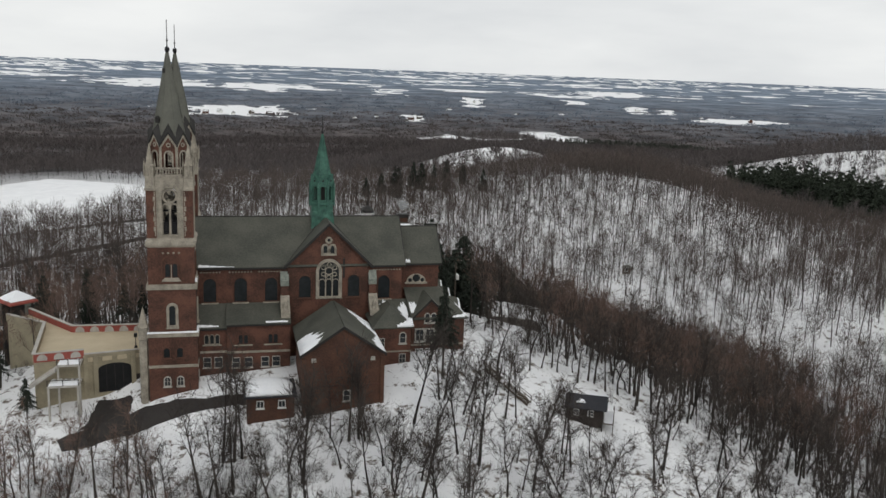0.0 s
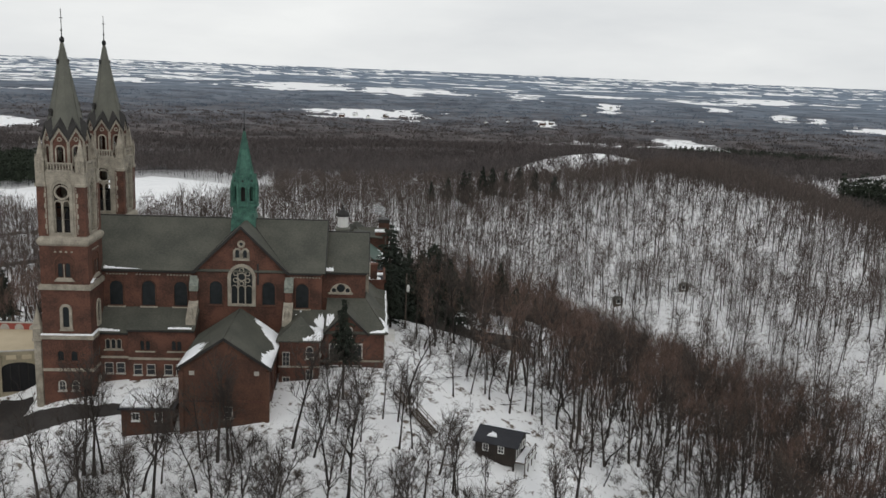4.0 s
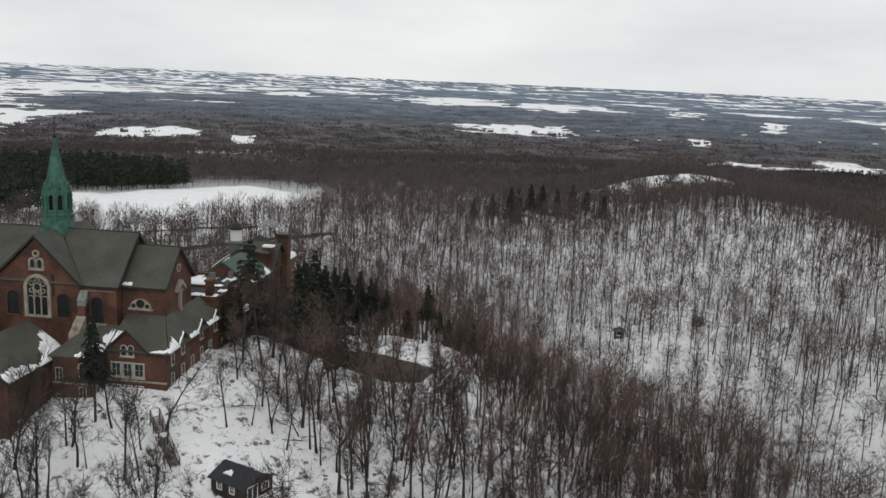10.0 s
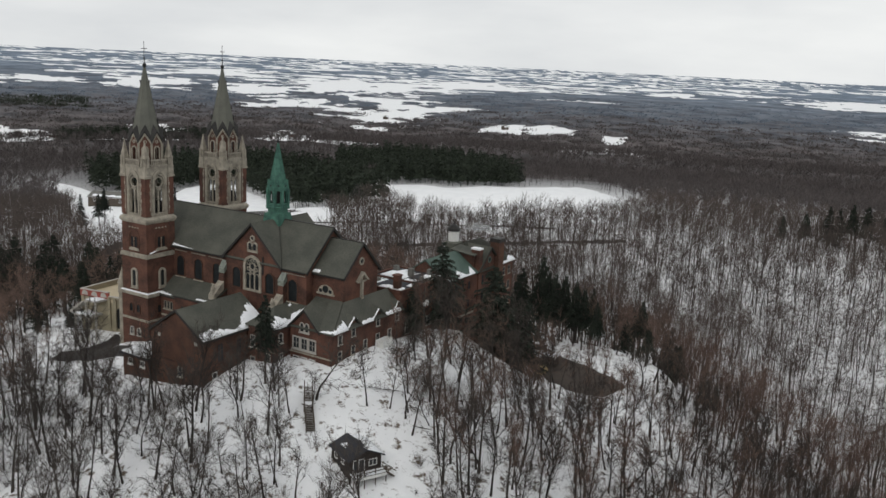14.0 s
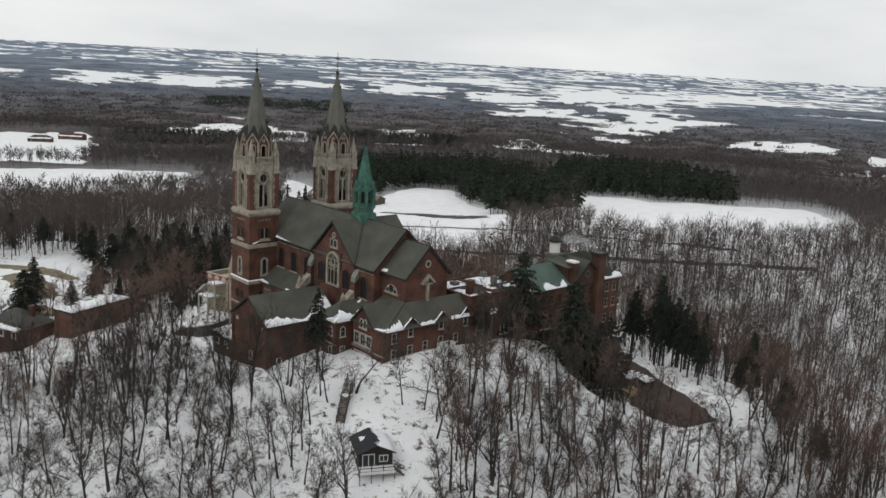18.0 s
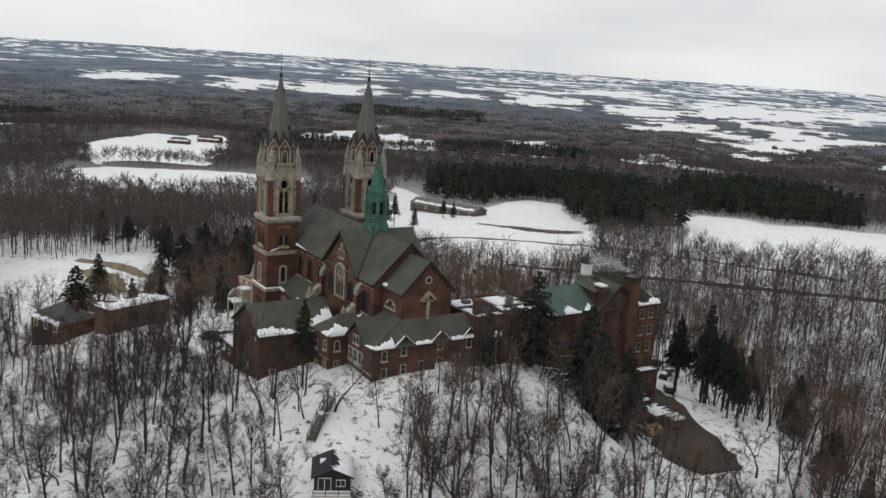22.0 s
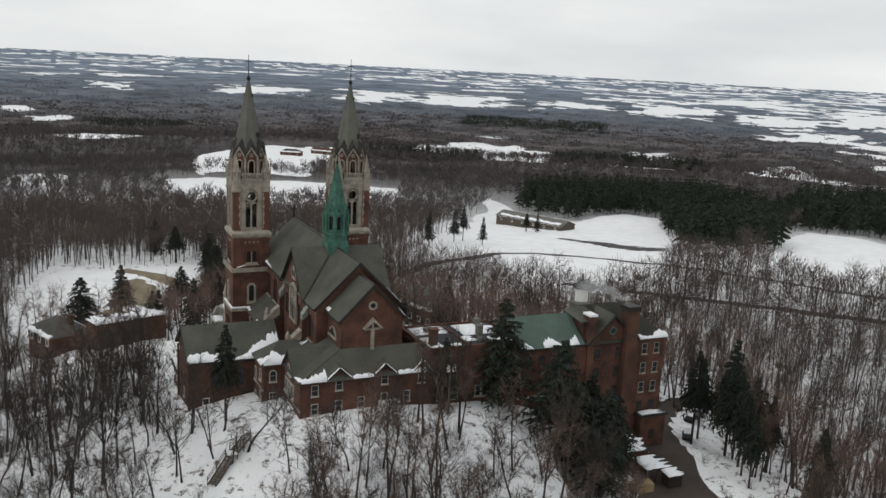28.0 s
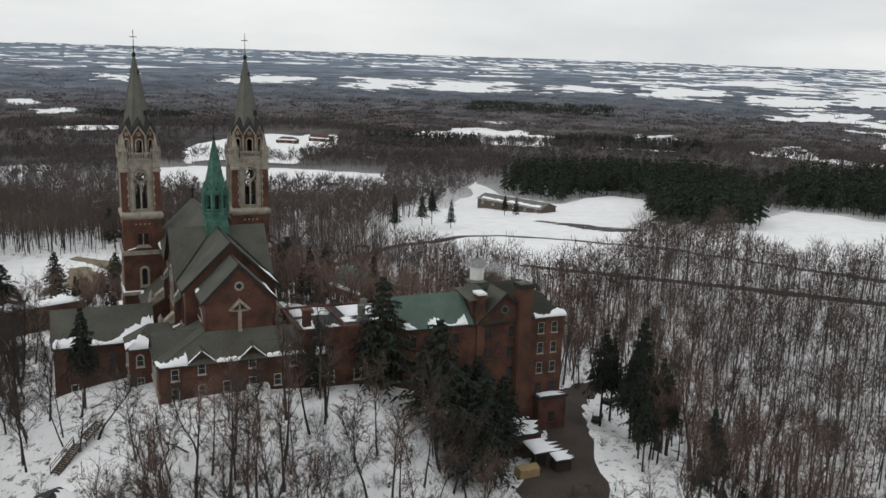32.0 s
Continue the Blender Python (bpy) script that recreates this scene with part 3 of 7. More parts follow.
# nave roof, cross gables and choir roof
for s in (-1, 1):
    bm = B()
    slope(bm, (-28.4, s * 7.5, EAVE - 0.35), (13.75, s * 7.5, EAVE - 0.35), (13.75, 0, RIDGE + 0.12), (-28.4, 0, RIDGE + 0.12))
    part("nave_roof", bm, SLATE, church)
    for e in (-1, 1):
        bm = B()
        slope(bm, (0.5 + e * 7.45, s * 7.95, EAVE - 0.3), (0.5 + e * 0.5, s * 0.4, RIDGE - 0.1), (0.5, s * 0.3, RIDGE + 0.22), (0.5, s * 7.95, RIDGE + 0.22))
        part("cross_roof", bm, SLATE, church)
        bm = B()
        ext(bm, [(0.5 + e * 7.55, s * 8.02, EAVE - 0.65), (0.5, s * 8.02, RIDGE + 0.02), (0.5, s * 8.02, RIDGE + 0.5), (0.5 + e * 7.6, s * 8.02, EAVE - 0.15)], (0, -s * 0.16, 0))
        part("verge", bm, TRIM, church, "dark gable trim")
        bm = B()
        ext(bm, [(0.5 + e * 7.42, s * 7.6, EAVE - 0.02), (0.5 + e * 7.2, s * 7.6, EAVE - 0.02), (0.5 + e * 0.1, s * 0.5, RIDGE + 0.36), (0.5 + e * 0.35, s * 0.5, RIDGE + 0.36)], (0, 0, 0.09))
        part("valley_flashing", bm, TRIM, church)
    bm = B()
    slope(bm, (13.2, s * 5.55, 19.25), (20.65, s * 5.55, 19.25), (20.65, 0, 24.85), (13.2, 0, 24.85))
    part("choir_roof", bm, SLATE, church)
    for x, h, e0, r0 in ((13.72, 7.6, EAVE - 0.45, RIDGE + 0.1), (20.62, 5.62, 19.15, 24.85), (-28.42, 7.6, EAVE - 0.45, RIDGE + 0.1)):
        bm = B()
        ext(bm, [(x, s * h, e0 - 0.25), (x, 0, r0 - 0.25), (x, 0, r0 + 0.35), (x, s * h, e0 + 0.3)], (0.14, 0, 0))
        part("verge", bm, TRIM, church, "dark gable trim")
    # eaves gutters and the corbel course of pale blocks
    for x0, x1, yy, zz in ((-21, -6.6, 7.55, EAVE - 0.45), (7.6, 13.2, 7.55, EAVE - 0.45), (13.4, 20.5, 5.6, 19.15)):
        bm = B()
        box(bm, x0, x1, s * yy - 0.12, s * yy + 0.12, zz - 0.1, zz + 0.12)
        part("gutter", bm, TRIM, church)
    for run in ((-20.6, -17.2), (-16, -12.2), (-11.2, -7.5), (8.2, 12.8)):
        x = run[0]
        while x < run[1]:
            bm = B()
            box(bm, x, x + 0.26, s * HALF - 0.14, s * HALF + 0.14, 18.65, 18.85)
            part("corbel", bm, STONE, church)
            x += 0.5
bm = B()
box(bm, -28.4, 13.8, -0.14, 0.14, RIDGE + 0.2, RIDGE + 0.42)
part("ridge", bm, TRIM, church)
bm = B()
box(bm, 13.2, 20.6, -0.12, 0.12, 24.98, 25.16)
part("ridge", bm, TRIM, church)

# clerestory windows
for s, deg in ((-1, 0), (1, 180)):
    for x in (-19.1, -14.1, -9.1, 10.1):
        win = window(church, on_wall(x, s * HALF, 13.7, deg), 2.05, 4.0, 0.14, BRICK_DARK, sill=False, depth=0.2)
        bm = B()
        box(bm, -1.35, 1.35, -0.32, 0.02, -0.34, -0.13)
        part("sill", moved(bm, on_wall(x, s * HALF, 13.7, deg)), STONE, win)
    for x in (-3.5, 4.8):
        window(church, on_wall(x, s * (HALF + 0.35), 14.2, deg), 2.0, 3.8, 0.14, BRICK_DARK, depth=0.2)
    # great traceried window
    m = on_wall(0.55, s * (HALF + 0.35), 14.3, deg)
    bm = B()
    hoop(bm, arch(4.4, 6.9, 14, -0.35), arch(3.4, 6.05, 14, 0), -0.3, 0.05)
    great = part("great_window", moved(bm, m), STONE, church, "arched stone tracery window")
    bm = B()
    plate(bm, arch(3.4, 6.05, 14, 0), -0.03, 0.04)
    part("pane", moved(bm, m), GLASS, great)
    bm = B()
    for x in (-0.57, 0.57):
        box(bm, x - 0.1, x + 0.1, -0.24, 0, 0, 3.9)
    hoop(bm, disc(0.72, 14, 4.45), disc(0.55, 14, 4.45), -0.24, 0)
    for k in range(6):
        a = math.tau * k / 6 + 0.5
        ring = [(x + 1.1 * math.cos(a), z + 1.1 * math.sin(a)) for x, z in disc(0.40, 10, 4.45)]
        core = [(x + 1.1 * math.cos(a), z + 1.1 * math.sin(a)) for x, z in disc(0.29, 10, 4.45)]
        hoop(bm, ring, core, -0.24, 0)
    for x in (-1.14, 0, 1.14):
        hoop(bm, [(x + px, pz) for px, pz in arch(1.14, 3.1, 8, 0)], [(x + px, pz) for px, pz in arch(0.94, 2.95, 8, 0.05)], -0.22, 0)
    part("tracery", moved(bm, m), STONE, great)
    # little triple light in the gable
    m = on_wall(0.5, s * (HALF + 0.35), 21.7, deg)
    bm = B()
    box(bm, -1.3, 1.3, -0.14, 0.02, -0.3, 1.0)
    for x in (-0.62, 0.62):
        plate(bm, [(x + px, pz) for px, pz in arch(1.3, 1.75, 8, 0)], -0.14, 0.02)
    plate(bm, disc(0.62, 12, 2.35), -0.14, 0.02)
    trio = part("gable_light", moved(bm, m), STONE, church, "pale stone surround of small lights")
    for x in (-0.6, 0.6):
        bm = B()
        plate(bm, [(x + px, pz) for px, pz in arch(0.6, 1.25, 8, 0.2)], -0.2, -0.12)
        part("pane", moved(bm, m), GLASS, trio)
    bm = B()
    plate(bm, disc(0.27, 10, 2.4), -0.2, -0.12)
    part("pane", moved(bm, m), GLASS, trio)
    bm = B()
    box(bm, -0.14, 0.14, -0.16, 0, 0, 3.4)
    part("downpipe", moved(bm, on_wall(3.1, s * (HALF + 0.35), 17.5, deg)), TRIM, church)
    # lunette of the choir
    m = on_wall(16.2, s * 5.1, 15.9, deg)
    bm = B()
    n = 12
    lun = [(-1.75, 0), (1.75, 0)] + [(1.75 * math.cos(math.pi * i / n), 1.55 * math.sin(math.pi * i / n)) for i in range(1, n)]
    plate(bm, lun, -0.14, 0.02)
    box(bm, -2.0, 2.0, -0.26, 0.02, -0.28, 0.0)
    lunette = part("lunette", moved(bm, m), STONE, church, "half-round stone window with three discs")
    bm = B()
    plate(bm, disc(0.68, 12, 0.78), -0.2, -0.12)
    part("pane", moved(bm, m), GLASS, lunette)
    for x in (-1.12, 1.12):
        bm = B()
        plate(bm, [(x + px, pz) for px, pz in disc(0.36, 10, 0.42)], -0.2, -0.12)
        part("pane", moved(bm, m), GLASS, lunette)
    # buttresses beside the cross gable
    for x in (-6.9, 8.0):
        y0 = s * HALF
        bm = B()
        ext(bm, [(x - 0.6, y0, 6), (x - 0.6, y0, 18.6), (x - 0.6, y0 + s * 0.9, 17.2), (x - 0.6, y0 + s * 1.3, 14.3), (x - 0.6, y0 + s * 3.6, 12.2), (x - 0.6, y0 + s * 3.6, 6)], (1.2, 0, 0))
        butt = part("buttress", bm, BRICK, church)
        bm = B()
        ext(bm, [(x - 0.7, y0 + s * 0.1, 18.75), (x - 0.7, y0 + s * 1.05, 17.3), (x - 0.7, y0 + s * 1.05, 16.4), (x - 0.7, y0 + s * 0.1, 17.2)], (1.4, 0, 0))
        part("coping", bm, LEADEN, butt, "verdigris-stained stone coping")
        bm = B()
        ext(bm, [(x - 0.75, y0 + s * 1.15, 14.9), (x - 0.75, y0 + s * 3.75, 12.6), (x - 0.75, y0 + s * 3.75, 11.6), (x - 0.75, y0 + s * 1.15, 13.2)], (1.5, 0, 0))
        part("coping", bm, STONE, butt, "cream stone coping")
        bm = B()
        lathe(bm, [(0.55, 12.2), (0.6, 12.9), (0.42, 13.2), (0.46, 13.7), (0.0, 14.7)], 6, x, y0 + s * 3.3)
        part("finial", bm, STONE, butt)

# choir east gable: round light and stone crucifix under a canopy
m = on_wall(20.2, 0.0, 0, 90)
bm = B()
hoop(bm, disc(0.72, 16, 21.6), disc(0.42, 16, 21.6), -0.16, 0.02)
eye = part("round_window", moved(bm, m), STONE, church)
bm = B()
plate(bm, disc(0.42, 14, 21.6), -0.04, 0.02)
part("pane", moved(bm, m), GLASS, eye)
bm = B()
box(bm, -0.24, 0.24, -0.5, 0.0, 13.4, 18.0)
box(bm, -0.5, 0.5, -0.6, 0.0, 12.6, 13.4)
box(bm, -0.34, 0.34, -0.5, 0.0, 14.6, 14.9)
box(bm, -1.25, 1.25, -0.34, 0.0, 17.7, 17.98)
ext(bm, [(-1.65, -0.75, 18.0), (-1.25, -0.75, 18.0), (0, -0.75, 19.2), (1.25, -0.75, 18.0), (1.65, -0.75, 18.0), (0, -0.75, 19.75)], (0, 0.8, 0))
lathe(bm, [(0.16, 18.0), (0.2, 18.4), (0.14, 18.8), (0.0, 18.95)], 8, 0, -0.3)
part("stone_crucifix", moved(bm, m), STONE, church, "weathered stone crucifix under a small canopy")

# aisles: lean-to roofs and lower storeys
for s, deg in ((-1, 0), (1, 180)):
    runs = [(-21.1, -16.4, 10.6, 10.4), (-16.4, -6.2, 11.2, 11.1), (7.6, 14.4, 11.2, 11.1)] if s < 0 else [(-21.1, -6.2, 11.2, 11.1), (-6.2, 7.6, 11.2, 11.1), (7.6, 13.2, 11.2, 11.1)]
    for x0, x1, yo, ze in runs:
        bm = B()
        ext(bm, [(x0, s * 6.9, -1), (x0, s * yo, -1), (x0, s * yo, ze), (x0, s * 6.9, 13.1)], (x1 - x0, 0, 0))
        part("aisle_wall", bm, BRICK, church)
        bm = B()
        slope(bm, (x0 - 0.15, s * (yo + 0.45), ze - 0.25), (x1 + 0.1, s * (yo + 0.45), ze - 0.25), (x1 + 0.1, s * 6.95, 13.25), (x0 - 0.15, s * 6.95, 13.25))
        part("aisle_roof", bm, SLATE, church)
        bm = B()
        box(bm, x0, x1, s * (yo + 0.4) - 0.12, s * (yo + 0.4) + 0.12, ze - 0.42, ze - 0.2)
        part("gutter", bm, TRIM, church)
        bm = B()
        box(bm, x0, x1, s * yo - 0.12, s * yo + 0.12, 6.0, 6.35)
        part("string_course", bm, STONE, church)
    for x, lights, yo in ((-18.8, 3, 10.6), (-13.8, 2, 11.2), (-9.0, 2, 11.2)):
        for k in range(lights):
            window(church, on_wall(x + (k - (lights - 1) / 2) * 0.85, s * yo, 7.6, deg), 0.6, 1.5, 0.09, BRICK_DARK if lights == 2 else STONE, sill=False)
        bm = B()
        box(bm, x - 1.5, x + 1.5, s * yo - 0.2, s * yo + 0.2, 7.25, 7.45)
        part("sill", bm, STONE, church)
    for x, yo in ((-19.6, 10.6), (-17.8, 10.6), (-15.0, 11.2), (-13.0, 11.2), (-10.3, 11.2), (-8.5, 11.2)):
        window(church, on_wall(x, s * yo, 3.6, deg), 1.15, 1.6, 0.08, STONE_WHITE, PANE, False, (1, 2))

# ---- twin towers ----
TU = -24.7


def tower(tv):
    """One tower with its belfry, gallery and spire. tv: its place across the church."""
    at = pose(TU, tv, 0)

    def sub(name, bm, mat, label=""):
        return part(name, moved(bm, at), mat, body, label)

    bm = B()
    lathe(bm, [(h * 1.41421, z) for h, z in ((3.75, -2.5), (3.75, 10.3), (3.6, 10.3), (3.6, 18.2), (3.5, 18.2), (3.5, 24.6))], 4, 0, 0, math.pi / 4)
    body = part("tower", moved(bm, at), BRICK, church, "square brick bell tower with stone bands and slate spire")
    for z0, z1, h in ((4.9, 5.35, 3.86), (10.0, 10.45, 3.98), (17.7, 18.35, 3.85)):
        bm = B()
        lathe(bm, [(k * 1.41421, z) for k, z in ((3.4, z0), (h, z0), (h, z1), (h - 0.12, z1), (h - 0.12, z1 + 0.18), (3.4, z1 + 0.18))], 4, 0, 0, math.pi / 4)
        sub("stone_band", bm, STONE)
    bm = B()
    lathe(bm, [(5.55, 10.62), (5.5, 10.78), (5.15, 10.84)], 4, 0, 0, math.pi / 4)
    sub("snow", bm, SNOW)
    bm = B()
    lathe(bm, [(4.95, 24.4), (5.3, 24.75), (5.4, 25.1), (5.3, 25.4), (4.75, 25.75), (4.6, 26.3)], 4, 0, 0, math.pi / 4)
    sub("cornice", bm, STONE)
    # belfry: brick corner piers, stone arched walls open to the air, tracery
    for a in (-1, 1):
        for b in (-1, 1):
            bm = B()
            x, y = a * 2.75, b * 2.75
            box(bm, x - 0.72, x + 0.72, y - 0.72, y + 0.72, 25.9, 33.3)
            sub("corner_pier", bm, BRICK)
            bm = B()
            lathe(bm, [(1.12, 33.3), (1.12, 33.7), (0.95, 33.8), (0.92, 35.2), (1.02, 35.3), (0.86, 35.5), (0.82, 37.0), (0.98, 37.1), (0.72, 37.4), (0.0, 40.6)], 4, a * 2.85, b * 2.85, math.pi / 4)
            for k in range(4):
                lathe(bm, [(0.17, 35.4), (0.17, 37.2), (0.0, 38.2)], 4, a * 2.85 + 0.75 * math.cos(k * math.pi / 2), b * 2.85 + 0.75 * math.sin(k * math.pi / 2))
            sub("pinnacle", bm, STONE, "weathered stone corner pinnacle")
    for deg in (0, 90, 180, 270):
        face = on_wall(0, 0, 0, deg)
        bm = B()
        wall_arch(bm, 4.3, 9.6, 2.3, 7.4, 0.45, -3.35, -2.7, 12)
        sub("belfry_arch", moved(moved(bm, pose(0, 0, 25.9)), face), STONE, "cream stone belfry arch")
        for e in (-1, 1):
            for k in range(9):
                bm = B()
                w = 0.32 if k % 2 else 0.16
                box(bm, e * 2.12 - (w if e < 0 else 0), e * 2.12 + (w if e > 0 else 0), -3.5, -3.2, 26.2 + k * 0.78, 26.2 + k * 0.78 + 0.7)
                sub("quoin", moved(bm, face), STONE)
        bm = B()
        hoop(bm, arch(3.3, 8.6, 12, 26.2), arch(2.5, 7.9, 12, 26.35), -3.52, -3.3)
        sub("hood_mould", moved(bm, face), STONE)
        bm = B()
        box(bm, -0.14, 0.14, -3.15, -2.85, 26.3, 31.2)
        hoop(bm, disc(1.16, 16, 32.4), disc(0.86, 16, 32.4), -3.15, -2.85)
        for x in (-0.6, 0.6):
            hoop(bm, [(x + px, pz) for px, pz in arch(1.2, 5.0, 8, 26.3)], [(x + px, pz) for px, pz in arch(0.86, 4.75, 8, 26.3)], -3.12, -2.88)
        sub("tracery", moved(bm, face), STONE)
        bm = B()
        box(bm, -1.15, 1.15, -2.6, -2.5, 26.3, 28.1)
        for k in range(7):
            box(bm, -1.1, 1.1, -2.7, -2.45, 26.5 + k * 0.32, 26.62 + k * 0.32)
        sub("louvre", moved(bm, face), BLACK)
        # balustrade over the arch
        bm = B()
        box(bm, -2.0, 2.0, -3.55, -3.1, 35.45, 35.75)
        for k in range(9):
            x = -1.7 + k * 0.425
            box(bm, x - 0.1, x + 0.1, -3.45, -3.2, 35.75, 36.6)
        box(bm, -1.95, 1.95, -3.5, -3.15, 36.6, 36.85)
        sub("balustrade", moved(bm, face), STONE)
    bm = B()
    box(bm, -3.2, 3.2, -3.2, 3.2, 35.0, 35.5)
    sub("belfry_ceiling", bm, STONE)
    bm = B()
    box(bm, -2.2, 2.2, -2.2, 2.2, 25.8, 26.2)
    lathe(bm, [(0.75, 28.0), (0.7, 28.6), (0.45, 29.3), (0.1, 29.6)], 10)
    box(bm, -1.8, 1.8, -0.1, 0.1, 29.5, 29.8)
    sub("bell_frame", bm, BLACK)
    # octagonal gallery with a gable on each side
    for k in range(8):
        face = on_wall(0, 0, 0, 45 * k)
        bm = B()
        wall_arch(bm, 2.34, 4.0, 1.0, 2.7, 0.55, -2.86, -2.45, 8)
        ext(bm, [(-1.17, -2.86, 4.0), (1.17, -2.86, 4.0), (0, -2.86, 5.7)], (0, 0.4, 0))
        sub("gallery_wall", moved(moved(bm, pose(0, 0, 35.9)), face), BRICK)
        bm = B()
        hoop(bm, arch(1.42, 3.1, 8, 36.3), arch(1.0, 2.72, 8, 36.45), -3.0, -2.8)
        hoop(bm, disc(0.36, 8, 40.2), disc(0.2, 8, 40.2), -3.0, -2.8)
        for e in (-1, 1):
            ext(bm, [(e * 1.3, -3.02, 39.4), (e * 1.3, -3.02, 39.9), (0, -3.02, 41.85), (0, -3.02, 41.35)], (0, 0.5, 0))
            box(bm, e * 1.16 - 0.16, e * 1.16 + 0.16, -3.0, -2.6, 35.9, 39.7)
        sub("gallery_dressing", moved(bm, face), STONE, "pale stone arch and gable dressing")
        bm = B()
        for e in (-1, 1):
            ext(bm, [(e * 1.4, -3.15, 39.85), (0, -3.15, 41.95), (0, -1.2, 43.9), (e * 1.0, -1.6, 42.2)], (0, 0, 0.4))
        sub("gablet_roof", moved(bm, face), TRIM, "dark slate gablet roof")
    bm = B()
    lathe(bm, [(2.9, 40.9), (2.5, 42.2), (0.17, 54.1)], 8, 0, 0, math.pi / 8)
    sub("spire", bm, SLATE_SPIRE, "tall octagonal grey slate spire")
    bm = B()
    for k in range(8):
        a = math.pi / 8 + k * math.pi / 4
        ext(bm, [(2.52 * math.cos(a + e), 2.52 * math.sin(a + e), 42.3) for e in (-0.025, 0.025)] + [(0.2 * math.cos(a), 0.2 * math.sin(a), 54.0)], (0.05 * math.cos(a), 0.05 * math.sin(a), 0.02))
    sub("spire_rib", bm, SLATE_SPIRE)
    for zz, rr, sz in ((43.8, 2.22, 0.34), (51.2, 0.76, 0.22)):
        for k in (1, 5):
            a = k * math.pi / 4
            bm = B()
            box(bm, rr - 0.35, rr + 0.12, -sz, sz, zz - sz, zz + sz)
            ext(bm, [(rr - 0.35, -sz * 1.2, zz + sz), (rr - 0.35, sz * 1.2, zz + sz), (rr - 0.35, 0, zz + sz * 2.1)], (0.55, 0, 0))
            sub("spire_lucarne", moved(bm, pose(0, 0, 0, 0, 0, 45 * k)), TRIM)
    bm = B()
    lathe(bm, [(0.08, 53.9), (0.34, 54.25), (0.38, 54.5), (0.3, 54.75), (0.08, 54.95), (0.07, 55.6), (0.17, 55.8), (0.06, 56.0), (0.05, 58.7)], 8)
    box(bm, -0.05, 0.05, -0.62, 0.62, 57.5, 57.62)
    lathe(bm, [(0.0, 58.6), (0.1, 58.75), (0.0, 58.9)], 6)
    sub("finial_cross", bm, BLACK, "black metal ball and cross")
    # openings of the shaft
    for deg in (0, 90, 180, 270):
        w0 = at @ on_wall(0, 0, 0, deg)
        for x in (-0.55, 0.55):
            window(body, w0 @ pose(x, -3.5, 19.7), 0.72, 2.1, 0.12, BRICK_DARK, sill=False)
        bm = B()
        hoop(bm, arch(3.1, 3.7, 10, 19.5), arch(2.7, 3.5, 10, 19.5), -3.62, -3.45)
        part("relieving_arch", moved(bm, w0), BRICK_DARK, body)
        bm = B()
        ext(bm, [(-1.5, -3.75, 19.0), (1.5, -3.75, 19.0), (1.0, -3.75, 19.6), (-1.0, -3.75, 19.6)], (0, 0.3, 0))
        box(bm, -0.12, 0.12, -3.62, -3.45, 19.6, 21.6)
        part("sill", moved(bm, w0), STONE, body)
        for x in range(4):
            bm = B()
            box(bm, -1.35 + x * 0.8, -1.05 + x * 0.8, -3.6, -3.45, 23.4, 23.65)
            part("corbel", moved(bm, w0), STONE, body)
        window(body, w0 @ pose(0, -3.6, 11.9), 0.95, 3.2, 0.42, STONE, depth=0.22)
        for x in (-1.0, 1.0):
            window(body, w0 @ pose(x, -3.75, 6.6), 0.9, 1.55, 0.14, BRICK_DARK)
            window(body, w0 @ pose(x, -3.75, 1.9), 0.85, 1.4, 0.16, STONE_WHITE, PANE, True, (2, 2))
    return body


for tv in (-10.1, 10.1):
    tower(tv)

# west gable cross and stair turret beside the tower
bm = B()
box(bm, -28.5, -28.2, -0.12, 0.12, 27.0, 29.6)
box(bm, -28.45, -28.25, -0.7, 0.7, 28.5, 28.75)
lathe(bm, [(0.35, 26.9), (0.28, 27.3), (0.0, 27.8)], 6, -28.35, 0)
part("gable_cross", bm, BLACK, church)
for s in (-1, 1):
    bm = B()
    lathe(bm, [(0.7, -1), (0.7, 9.5), (0.95, 9.7), (0.8, 10.0), (0.8, 11.5), (1.0, 11.6), (0.7, 12.2), (0.0, 15.0)], 8, -29.2, s * 13.2)
    part("pinnacle", bm, STONE, church, "cream stone corner pinnacle")

